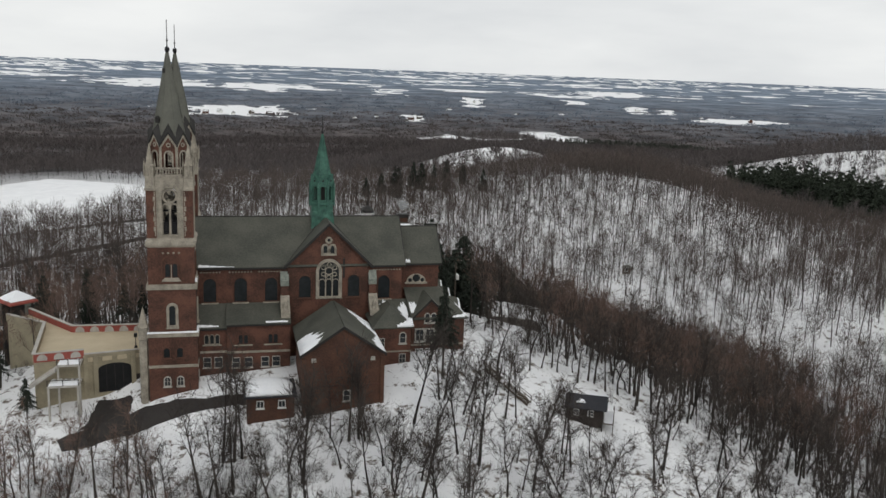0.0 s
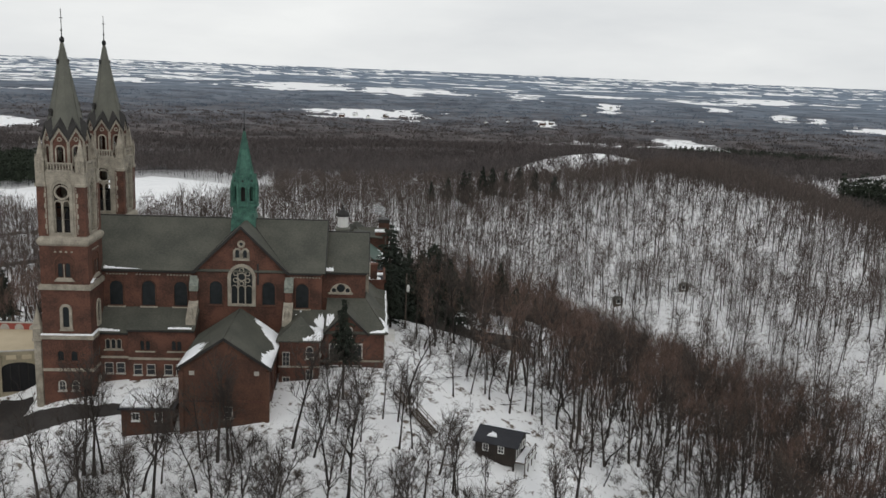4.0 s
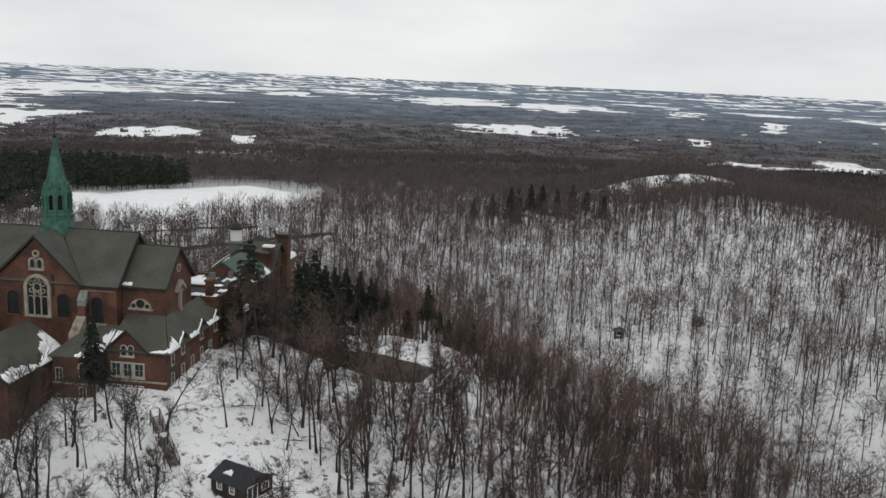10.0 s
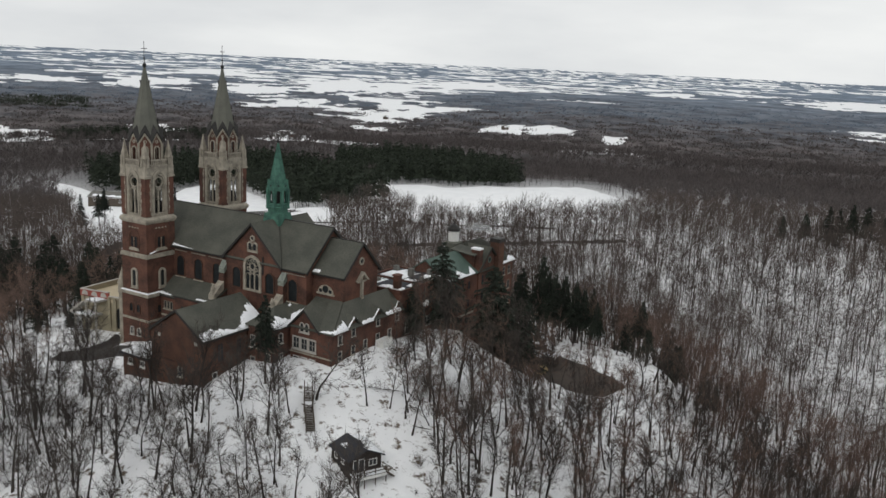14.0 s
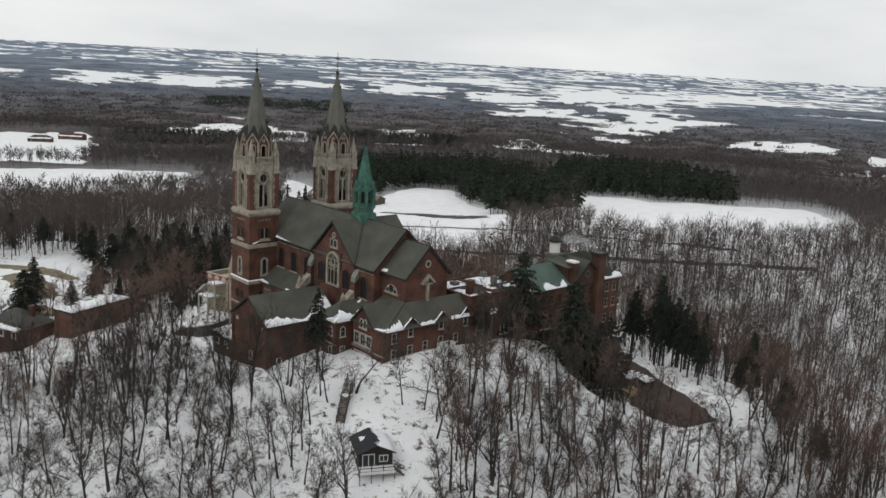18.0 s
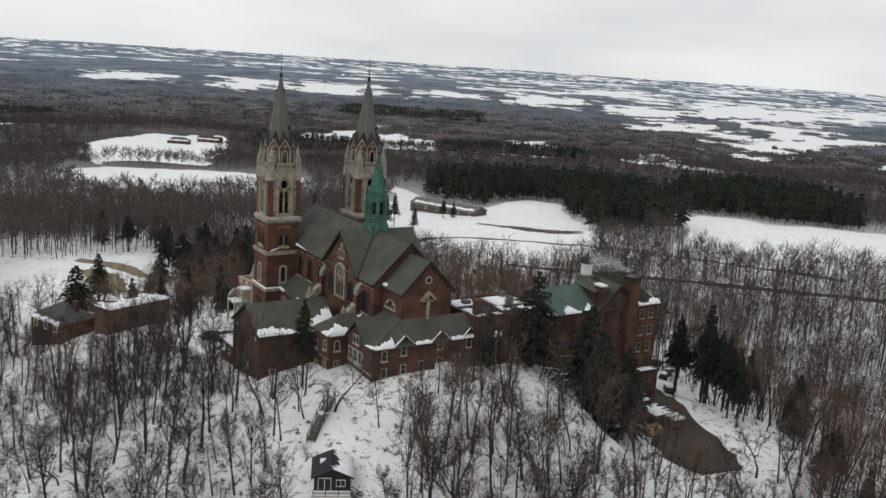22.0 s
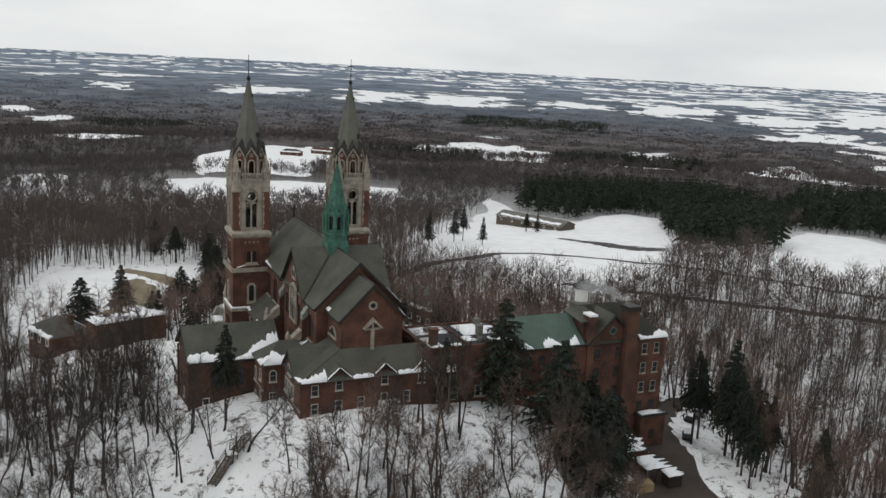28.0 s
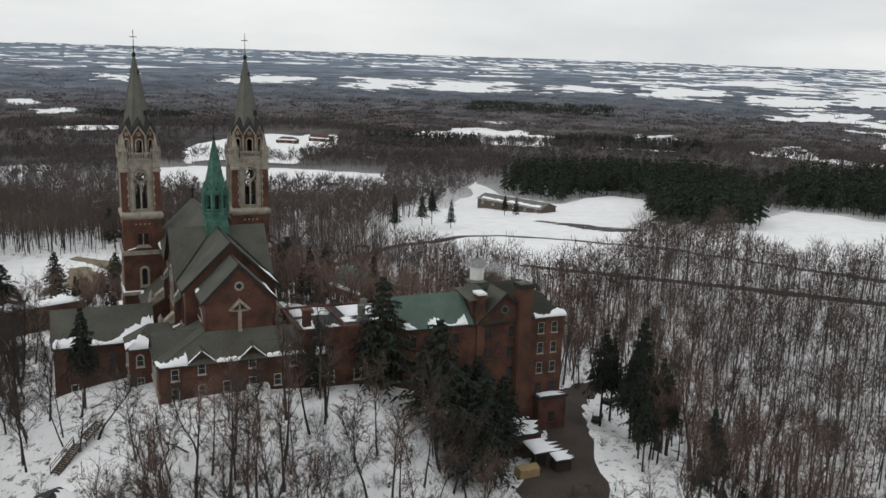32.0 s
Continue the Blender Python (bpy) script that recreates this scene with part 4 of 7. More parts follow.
# ---- copper fleche over the crossing ----
bm = B()
lathe(bm, [(2.9, 24.6), (2.7, 27.0), (2.45, 28.0)], 4, 0, 0, math.pi / 4)
lathe(bm, [(2.0, 27.6), (2.0, 29.0), (2.3, 29.15), (2.3, 29.45), (1.9, 29.6)], 8, 0, 0, math.pi / 8)
fleche = part("fleche", bm, COPPER, church, "green copper fleche with open arcade")
for k in range(8):
    face = on_wall(0, 0, 29.5, 45 * k)
    bm = B()
    wall_arch(bm, 1.5, 3.5, 0.72, 2.4, 0.5, -1.82, -1.55, 8)
    part("arcade_wall", moved(bm, face), COPPER, fleche)
    bm = B()
    ext(bm, [(-0.82, -1.95, 3.3), (0.82, -1.95, 3.3), (0, -1.95, 4.9)], (0, 1.0, 0))
    part("gablet", moved(bm, face), COPPER, fleche)
    bm = B()
    box(bm, -0.75, 0.75, -1.95, -1.75, 0.2, 0.5)
    part("ledge", moved(bm, face), COPPER, fleche)
    bm = B()
    plate(bm, disc(0.17, 8, 3.85), -2.0, -1.94)
    part("gablet_light", moved(bm, face), BLACK, fleche)
    a = math.pi / 8 + k * math.pi / 4
    bm = B()
    lathe(bm, [(0.3, 28.9), (0.24, 29.4), (0.22, 32.0), (0.3, 32.15), (0.22, 32.4), (0.0, 33.6)], 6, 2.12 * math.cos(a), 2.12 * math.sin(a))
    part("pinnacle", bm, COPPER, fleche)
bm = B()
lathe(bm, [(1.75, 32.9), (1.55, 34.2), (0.08, 41.4)], 8, 0, 0, math.pi / 8)
part("spire", bm, COPPER, fleche)
bm = B()
for k in range(8):
    a = math.pi / 8 + k * math.pi / 4
    ext(bm, [(1.57 * math.cos(a + e), 1.57 * math.sin(a + e), 34.2) for e in (-0.04, 0.04)] + [(0.1 * math.cos(a), 0.1 * math.sin(a), 41.3)], (0.07 * math.cos(a), 0.07 * math.sin(a), 0.02))
part("spire_rib", bm, COPPER, fleche)
bm = B()
lathe(bm, [(0.06, 41.2), (0.22, 41.5), (0.24, 41.7), (0.06, 41.95), (0.04, 44.6)], 8)
box(bm, -0.04, 0.04, -0.42, 0.42, 43.6, 43.7)
part("finial_cross", bm, BLACK, fleche)
bm = B()
lathe(bm, [(0.5, 29.4), (0.4, 30.8), (0.2, 31.2), (0.0, 31.3)], 8)
part("bell", bm, BLACK, fleche)
# added core, only there so the arcade openings look dark, not see-through
bm = B()
lathe(bm, [(0.95, 29.4), (0.95, 33.2)], 8)
part("dark_core", bm, TRIM, fleche, "added dark core that makes the open arcade look dark inside")

# snow left along the eaves
snow_sheet(church, (-20.9, -7.5, EAVE - 0.15), (6, 0, 0), (0, 1.2, 1.16), 0, lambda s: 0.35 * (1 - s), 1)
snow_sheet(church, (-20.9, -11.0, 10.5), (3.2, 0, 0), (0, 1.5, 0.8), 0, lambda s: 0.4 * (1 - s * 0.6), 2)
snow_sheet(church, (-10.2, -11.6, 11.15), (3.6, 0, 0), (0, 1.2, 0.6), 0, 0.3, 3)
snow_sheet(church, (13.4, -5.5, 19.5), (1.6, 0, 0), (0, 1, 1), 0, 0.5, 4)
snow_sheet(church, (8.2, -11.55, 11.2), (5.6, 0, 0), (0, 4.2, 2.2), 0.1, lambda s: 0.35 + 0.5 * math.sin(s * 5) ** 2, 5)
snow_sheet(church, (13.6, 7.4, EAVE), (-6.2, 0, 0), (0, -7, 6.5), 0, lambda s: 0.55 * (1 - s), 6)
snow_sheet(church, (20.6, 5.5, 19.5), (-7, 0, 0), (0, -5.2, 5.2), 0, lambda s: 0.3 * (1 - 0.5 * s), 7)
snow_sheet(church, (-21.5, -12.9, 18.6), (0, 1.8, 0.4), (0.6, 0, 0), 0, 1.0, 8)
# ---- buildings round the basilica ----
def gz(u, v):
    return float(ground_z(*from_church(u, v)))


# hall with a gable roof
annex = base("annex_hall", CHURCH, "plain brown brick hall with slate gable roof and patches of snow", "building")
bm = B()
box(bm, -5.2, 6.9, -26, -10.9, -1, 10.2)
ext(bm, [(-5.2, -26, 10.2), (6.9, -26, 10.2), (0.85, -26, 14.2)], (0, 15.1, 0))
part("wall", bm, BRICK_DARK, annex)
for s in (-1, 1):
    bm = B()
    slope(bm, (0.85 + s * 6.5, -26.5, 9.95), (0.85, -26.5, 14.35), (0.85, -10.9, 14.35), (0.85 + s * 6.5, -10.9, 9.95))
    part("roof", bm, SLATE, annex)
    bm = B()
    ext(bm, [(0.85 + s * 6.6, -26.56, 9.75), (0.85, -26.56, 14.2), (0.85, -26.56, 14.65), (0.85 + s * 6.6, -26.56, 10.2)], (0, 0.12, 0))
    part("verge", bm, TRIM, annex)
    bm = B()
    box(bm, 0.85 + s * 6.55 - 0.1, 0.85 + s * 6.55 + 0.1, -26.4, -11, 9.75, 9.98)
    part("gutter", bm, TRIM, annex)
    bm = B()
    box(bm, 0.85 + s * 4.5 - 0.35, 0.85 + s * 4.5 + 0.35, -26.12, -25.9, 9.0, 9.6)
    part("vent", bm, STONE_WHITE, annex, "small pale square vent")
    bm = B()
    box(bm, 0.85 + s * 6.0 - 0.3, 0.85 + s * 6.0 + 0.3, -26.25, -25.9, -0.5, 9.6)
    part("corner_pier", bm, BRICK_DARK, annex)
bm = B()
box(bm, -5.35, 7.05, -26.14, -25.9, 5.0, 5.25)
box(bm, 6.8, 7.04, -26, -11, 5.0, 5.25)
part("string_course", bm, BRICK, annex)
window(annex, on_wall(1.4, -26, 2.7), 0.9, 1.5, 0.14, STONE_WHITE, PANE, False, (1, 2))
for v in (-22.0, -17.6, -14.0):
    window(annex, on_wall(6.9, v, 5.6, 90), 1.2, 3.0, 0.14, BRICK, PANE, False, (2, 3))
window(annex, on_wall(6.9, -23.4, 2.8, 90), 0.9, 1.0, 0.1, WHITE, PANE, False)
bm = B()
box(bm, 6.85, 7.0, -17.5, -13.2, 2.0, 4.4)
part("door", bm, WOOD_DARK, annex, "dark wide door under a lintel")
snow_sheet(annex, (7.35, -26.4, 10.05), (0, 15.2, 0), (-6.5, 0, 4.4), 0, lambda s: 0.2 + 0.42 * max(0, s - 0.55) * 2 + 0.10 * math.sin(s * 9), 11, 0.2, 40)
snow_sheet(annex, (7.2, -14.5, 10.1), (0, 3.6, 0), (-6.5, 0, 4.4), 0.1, lambda s: 0.3 + 0.6 * s, 12, 0.2, 14)
snow_sheet(annex, (-5.65, -19.2, 10.05), (0, -7.2, 0), (6.5, 0, 4.4), 0, lambda s: 0.30 + 0.32 * math.sin(s * 3.0), 13, 0.2, 26)

# low flat-roofed store below the hall
store = base("brick_store", CHURCH, "low brick store with thick snow on its flat roof", "shed")
bm = B()
box(bm, -13.6, -6.5, -25.8, -19.0, -1, 3.7)
part("wall", bm, BRICK_DARK, store)
bm = B()
box(bm, -14.0, -6.1, -26.3, -18.7, 3.7, 3.95)
part("roof", bm, FELT, store)
bm = B()
lathe(bm, [(5.35, 3.95), (5.3, 4.35), (4.7, 4.62), (2.5, 4.75), (0, 4.8)], 16)
bm.transform(Matrix.Translation((-10.2, -22.6, 0)) @ Matrix.Diagonal((0.70, 0.66, 1, 1)))
box(bm, -13.7, -6.9, -26.0, -19.0, 3.95, 4.25)
part("snow", bm, SNOW, store, smooth=True)
for u in (-11.6, -8.4):
    window(store, on_wall(u, -25.8, 2.1), 0.9, 1.0, 0.1, WHITE, PANE, False, (2, 1))

# hip-roofed pavilion beside the hall
pav = base("pavilion", CHURCH, "small brick pavilion with hipped slate roof", "building")
bm = B()
box(bm, 7.3, 13.4, -15.6, -7.2, -1, 11.0)
part("wall", bm, BRICK, pav)
bm = B()
ext(bm, [(6.9, -16.0, 10.75), (13.8, -16.0, 10.75), (13.8, -7.2, 10.75), (6.9, -7.2, 10.75)], (0, 0, 0.2))
v5 = [bm.verts.new(p) for p in ((6.9, -16.0, 10.95), (13.8, -16.0, 10.95), (13.8, -7.2, 10.95), (6.9, -7.2, 10.95), (10.35, -12.4, 13.9), (10.35, -9.5, 13.9))]
for f in ((0, 1, 4), (1, 2, 5, 4), (2, 3, 5), (3, 0, 4, 5)):
    bm.faces.new([v5[i] for i in f])
part("roof", bm, SLATE, pav)
bm = B()
box(bm, 7.2, 13.5, -15.7, -15.5, 6.6, 6.85)
part("string_course", bm, STONE, pav)
window(pav, on_wall(12.0, -15.6, 8.2), 0.9, 1.7, 0.16, STONE_WHITE, PANE, True, (1, 2))
window(pav, on_wall(12.0, -15.6, 4.7), 0.95, 1.5, 0.09, STONE_WHITE, PANE, False, (2, 2))
window(pav, on_wall(8.4, -15.6, 6.9), 0.95, 2.1, 0.09, STONE_WHITE, PANE, False, (2, 3))
window(pav, on_wall(8.4, -15.6, 3.6), 0.95, 1.4, 0.09, STONE_WHITE, PANE, False, (2, 2))
window(pav, on_wall(13.4, -14.0, 8.2, 90), 0.9, 1.7, 0.16, STONE_WHITE, PANE, True, (1, 2))
window(pav, on_wall(13.4, -14.0, 4.7, 90), 0.95, 1.5, 0.09, STONE_WHITE, PANE, False, (2, 2))
snow_sheet(pav, (13.85, -15.6, 11.0), (0, 8, 0), (-3.4, 0, 2.9), 0, lambda s: 0.18 + 0.35 * math.sin(s * 4 + 0.5) ** 2, 21, 0.12)
snow_sheet(pav, (11.0, -16.0, 11.0), (2.7, 0, 0), (0, 3.4, 2.9), 0, lambda s: 0.1 + 0.3 * s, 22, 0.16, 12)

# sacristy wing round the choir
wing = base("sacristy_wing", CHURCH, "two-storey brick wing with slate roofs and snow along the eaves", "building")
UE = 23.4
bm = B()
box(bm, 14.2, UE, -12.3, 8.6, -2, 11.2)
part("wall", bm, BRICK, wing)
bm = B()
ext(bm, [(14.2, -12.3, 11.2), (20.6, -12.3, 11.2), (17.4, -12.3, 14.3)], (0, 3.0, 0))
part("gable_wall", bm, BRICK, wing)
for s in (-1, 1):
    bm = B()
    slope(bm, (17.4 + s * 3.6, -12.7, 10.9), (17.4, -12.7, 14.5), (17.4, -5.2, 14.5), (17.4 + s * 3.6, -5.2, 10.9))
    part("roof", bm, SLATE, wing)
    bm = B()
    ext(bm, [(17.4 + s * 3.65, -12.76, 10.75), (17.4, -12.76, 14.35), (17.4, -12.76, 14.75), (17.4 + s * 3.65, -12.76, 11.15)], (0, 0.12, 0))
    part("verge", bm, TRIM, wing)
bm = B()
slope(bm, (14.0, -12.65, 11.1), (23.9, -12.65, 11.1), (20.15, -5.05, 14.8), (14.0, -5.05, 14.8))
part("roof", bm, SLATE, wing)
bm = B()
slope(bm, (23.9, -12.65, 11.1), (23.9, 9.0, 11.1), (20.15, 9.0, 14.8), (20.15, -5.05, 14.8))
part("roof", bm, SLATE, wing)
for v, wide in ((-6.2, 1.9), (1.2, 1.9), (7.4, 1.4)):
    bm = B()
    ext(bm, [(UE + 0.02, v - wide, 11.0), (UE + 0.02, v + wide, 11.0), (UE + 0.02, v, 12.7)], (-0.5, 0, 0))
    part("gablet_wall", bm, BRICK, wing)
    for s in (-1, 1):
        bm = B()
        slope(bm, (UE + 0.4, v + s * (wide + 0.4), 10.85), (UE + 0.4, v, 12.95), (20.9, v, 13.6), (22.6, v + s * (wide + 0.4), 11.9))
        part("gablet_roof", bm, SLATE, wing)
        snow_sheet(wing, (UE + 0.42, v + s * (wide + 0.35), 11.05), (0, -s * (wide + 0.3), 2.0), (-1.6, 0, 0.5), 0, 0.2, 30 + int(v * 2) + s, 0.12, 10)
snow_sheet(wing, (23.95, -12.3, 11.2), (0, 4.2, 0), (-3.7, 0, 3.65), 0, lambda s: 0.12 + 0.3 * s, 31, 0.18, 16)
snow_sheet(wing, (23.95, -4.2, 11.2), (0, 3.6, 0), (-3.7, 0, 3.65), 0, 0.16, 32, 0.16, 14)
snow_sheet(wing, (23.95, 3.2, 11.2), (0, 5.0, 0), (-3.7, 0, 3.65), 0, 0.16, 33, 0.16, 14)
snow_sheet(wing, (20.9, -12.6, 11.2), (2.8, 0, 0), (0, 4.0, 1.95), 0, lambda s: 0.05 + 0.3 * s, 34, 0.16, 12)
snow_sheet(wing, (14.1, -12.0, 11.5), (1.5, 0, 0), (0, 5.0, 2.43), 0, 0.8, 35, 0.14, 12)
for z in (4.35, 6.5):
    bm = B()
    box(bm, 14.1, UE + 0.1, -12.42, -12.2, z, z + 0.28)
    box(bm, UE - 0.1, UE + 0.12, -12.3, 8.6, z - 0.1, z + 0.16) if z < 5 else None
    part("string_course", bm, STONE, wing)
for u in (16.85, 17.95):
    window(wing, on_wall(u, -12.3, 10.6), 0.75, 1.5, 0.15, STONE_WHITE, PANE, True)
for u in (15.6, 17.4, 19.2):
    window(wing, on_wall(u, -12.3, 7.4), 1.25, 1.9, 0.24, STONE_WHITE, PANE, False, (2, 2))
    window(wing, on_wall(u, -12.3, 4.5), 1.15, 1.3, 0.12, WHITE, PANE, False, (2, 2))
for v, z in ((-6.2, 9.6), (-6.2, 6.2), (-2.6, 6.4), (1.2, 9.8), (1.2, 6.6), (5.0, 6.6), (7.4, 9.4), (-10.0, 9.0), (-10.0, 6.0)):
    window(wing, on_wall(UE, v, z, 90), 0.95, 1.6, 0.09, STONE_WHITE, PANE, False, (1, 2))
for v in (-9, -5, -1, 3, 6.5):
    window(wing, on_wall(UE, v, 3.3, 90), 0.8, 0.8, 0.1, WHITE, PANE, False)
bm = B()
box(bm, UE + 0.3, UE + 2.0, 0.2, 3.4, gz(25, 1.5) - 0.3, gz(25, 1.5) + 1.4)
unit = tagged(finish("ventilation_unit", moved(bm, CHURCH), WHITE), "pale metal ventilation unit beside the brick wing", "machine")

# ---- monastery: flat block, green-roofed link, tall end block ----
mon = base("monastery", CHURCH, "tall red brick monastery with slate roofs, cupola and chimney", "building")
bm = B()
box(bm, 11.5, UE, 8.6, 25.0, -6, 14.3)
part("wall", bm, BRICK, mon)
bm = B()
box(bm, 11.3, UE + 0.2, 8.4, 25.2, 14.3, 14.55)
part("flat_roof", bm, FELT, mon, "dark felt roof")
for u0, u1, v0, v1 in ((11.2, UE + 0.25, 8.3, 8.7), (11.2, UE + 0.25, 24.9, 25.3), (11.2, 11.6, 8.3, 25.3), (UE - 0.15, UE + 0.25, 8.3, 25.3), (11.5, UE, 15.6, 15.9)):
    bm = B()
    box(bm, u0, u1, v0, v1, 14.3, 14.85)
    part("parapet", bm, BRICK, mon)
for k, (u0, u1, v0, v1) in enumerate(((12, 16, 9, 15), (17.5, 22.8, 9.2, 11.5), (12.2, 18, 17, 24), (19.5, 23, 20.5, 24.5), (18.5, 21, 16.2, 18.2), (21.6, 23.2, 13, 15.2))):
    snow_sheet(mon, (u0, v0, 14.56), (u1 - u0, 0, 0), (0, v1 - v0, 0), 0.05, lambda s: 0.95, 40 + k, 0.22, 14)
for u, v, h, w in ((18, 20, 1.6, 0.5), (20.5, 23, 1.3, 0.4), (15, 12, 0.8, 0.7), (13, 22, 1.1, 0.5), (21.5, 18.5, 0.7, 0.35)):
    bm = B()
    box(bm, u - w, u + w, v - w, v + w, 14.5, 14.5 + h)
    lathe(bm, [(w * 1.5, 14.5 + h), (w * 1.5, 14.65 + h), (0, 14.9 + h)], 4, u, v, math.pi / 4)
    part("roof_vent", bm, GREY_ROOF, mon)
bm = B()
box(bm, 20.9, 22.1, 9.4, 10.6, 14, 17.2)
box(bm, 20.75, 22.25, 9.25, 10.75, 17.2, 17.5)
part("small_chimney", bm, BRICK, mon)
# link with the green roof
bm = B()
box(bm, 13.0, UE, 25.0, 37.0, -8, 13.4)
ext(bm, [(13.0, 25.0, 13.4), (UE, 25.0, 13.4), (18.2, 25.0, 17.0)], (0, 12, 0))
part("wall", bm, BRICK, mon)
for s in (-1, 1):
    bm = B()
    slope(bm, (18.2 + s * 5.7, 24.8, 13.05), (18.2, 24.8, 17.1), (18.2, 37.5, 17.1), (18.2 + s * 5.7, 37.5, 13.05))
    part("roof", bm, SLATE_GREEN, mon, "green slate roof")
snow_sheet(mon, (23.95, 29.5, 13.2), (0, 7, 0), (-5.7, 0, 4.0), 0, lambda s: 0.16 + 0.12 * math.sin(8 * s), 51, 0.2)
snow_sheet(mon, (23.9, 25.0, 13.2), (0, 2.5, 0), (-5.7, 0, 4.0), 0, lambda s: 0.45 * (1 - s), 52, 0.2, 10)
# end block
bm = B()
box(bm, 11.5, UE, 37.0, 55.0, -12, 13.2)
part("wall", bm, BRICK, mon)
bm = B()
ext(bm, [(UE + 0.02, 38.6, 13.2), (UE + 0.02, 48.2, 13.2), (UE + 0.02, 43.4, 17.6)], (-6.0, 0, 0))
part("gable_wall", bm, BRICK, mon)
bm = B()
v7 = [bm.verts.new(p) for p in ((11.0, 36.6, 12.9), (UE + 0.5, 36.6, 12.9), (UE + 0.5, 55.5, 12.9), (11.0, 55.5, 12.9), (17.4, 42.5, 18.3), (17.4, 49.5, 18.3))]
for f in ((0, 1, 4), (1, 2, 5, 4), (2, 3, 5), (3, 0, 4, 5)):
    bm.faces.new([v7[i] for i in f])
bmesh.ops.solidify(bm, geom=bm.faces[:], thickness=0.2)
part("roof", bm, SLATE, mon)
for s in (-1, 1):
    bm = B()
    slope(bm, (UE + 0.45, 43.4 + s * 5.2, 12.95), (UE + 0.45, 43.4, 17.75), (17.0, 43.4, 17.9), (19.0, 43.4 + s * 5.2, 13.6))
    part("cross_roof", bm, SLATE, mon)
    bm = B()
    ext(bm, [(UE + 0.5, 43.4 + s * 5.3, 12.75), (UE + 0.5, 43.4, 17.6), (UE + 0.5, 43.4, 18.0), (UE + 0.5, 43.4 + s * 5.3, 13.2)], (0.12, 0, 0))
    part("verge", bm, TRIM, mon)
bm = B()
hoop(bm, disc(0.75, 14, 15.0), disc(0.5, 14, 15.0), -0.15, 0.02)
roundel = part("round_window", moved(bm, on_wall(UE, 43.4, 0, 90)), SLATE_GREEN, mon)
bm = B()
plate(bm, disc(0.5, 12, 15.0), -0.06, 0.0)
part("pane", moved(bm, on_wall(UE, 43.4, 0, 90)), PANE, roundel)
snow_sheet(mon, (UE + 0.5, 55.3, 13.05), (0, -6.2, 0), (-6.2, 0, 5.4), 0, lambda s: 0.12 + 0.06 * math.sin(7 * s), 53, 0.22, 18)
snow_sheet(mon, (11.2, 37.0, 13.0), (0, 8, 0), (6.2, 0, 5.4), 0, lambda s: 0.4, 54, 0.22)
snow_sheet(mon, (12.0, 36.7, 13.0), (5.5, 0, 0), (4.5, 5.6, 5.2), 0, lambda s: 0.4 * (1 - s), 55, 0.22, 12)
# dormer block and cupola
bm = B()
box(bm, 17.6, 22.6, 37.8, 39.9, 12.5, 17.0)
dormer = part("dormer", bm, BRICK, mon)
bm = B()
slope(bm, (17.0, 37.0, 17.3), (23.1, 37.0, 16.7), (23.1, 41.0, 17.1), (17.0, 41.0, 17.8))
part("dormer_roof", bm, SLATE, dormer)
bm = B()
box(bm, 13.3, 15.9, 40.9, 43.5, 15.6, 17.6)
lathe(bm, [(2.2, 17.6), (2.2, 17.9), (1.5, 18.2)], 4, 14.6, 42.2, math.pi / 4)
cupola = part("cupola_base", bm, SLATE_SPIRE, mon)
bm = B()
lathe(bm, [(1.2, 18.0), (1.2, 20.2), (1.45, 20.3), (1.45, 20.5)], 8, 14.6, 42.2, math.pi / 8)
part("cupola_drum", bm, WHITE, cupola)
bm = B()
lathe(bm, [(1.6, 20.5), (1.45, 21.1), (0.9, 21.7), (0.25, 22.1), (0.1, 22.9), (0, 23.4)], 8, 14.6, 42.2, math.pi / 8)
part("cupola_cap", bm, TRIM, cupola)
# chimneys
bm = B()
box(bm, 22.3, 24.6, 45.6, 47.9, -11, 19.0)
stack = part("chimney", bm, BRICK_DARK, mon, "tall square brick chimney")
bm = B()
box(bm, 22.15, 24.75, 45.45, 48.05, 18.6, 19.4)
part("chimney_cap", bm, TRIM, stack)
bm = B()
box(bm, 21.6, 23.7, 38.3, 39.7, 6, 17.9)
second = part("chimney", bm, BRICK, mon)
bm = B()
box(bm, 21.5, 23.8, 38.2, 39.8, 17.9, 18.25)
part("chimney_cap", bm, SNOW, second)
# windows by storey
for v in (10.8, 13.4, 17.6, 18.8, 21.5, 23.4):
    for z in (10.2, 6.0, 2.0):
        window(mon, on_wall(UE, v, z, 90), 0.85, 1.7, 0.12, STONE_WHITE if z < 7 else BRICK_DARK, PANE, False, (1, 2))
bm = B()
box(bm, UE - 0.1, UE + 0.12, 8.6, 37, 4.3, 4.7)
part("string_course", bm, STONE, mon)
for v in (27, 29.5, 32, 34.6):
    for z in (10.0, 6.0, 2.0, -2.0):
        window(mon, on_wall(UE, v, z, 90), 0.95, 1.7, 0.12, BRICK_DARK, PANE, False, (1, 2))
for v in (40.6, 44.8, 50.6, 53.2):
    for z in (10.2, 6.6, 3.0, -0.6, -4.2, -7.4):
        window(mon, on_wall(UE, v, z, 90), 1.0, 1.8, 0.08, STONE if v > 50 and z > 0 else BRICK_DARK, PANE, False, (1, 2), depth=0.09)
for u in (13.5, 16.5, 19.5, 22):
    for z in (10.2, 6.6, 3.0, -0.6, -4.2):
        window(mon, on_wall(u, 55.0, z, 180), 1.0, 1.8, 0.1, BRICK_DARK, PANE, False, (1, 2))
bm = B()
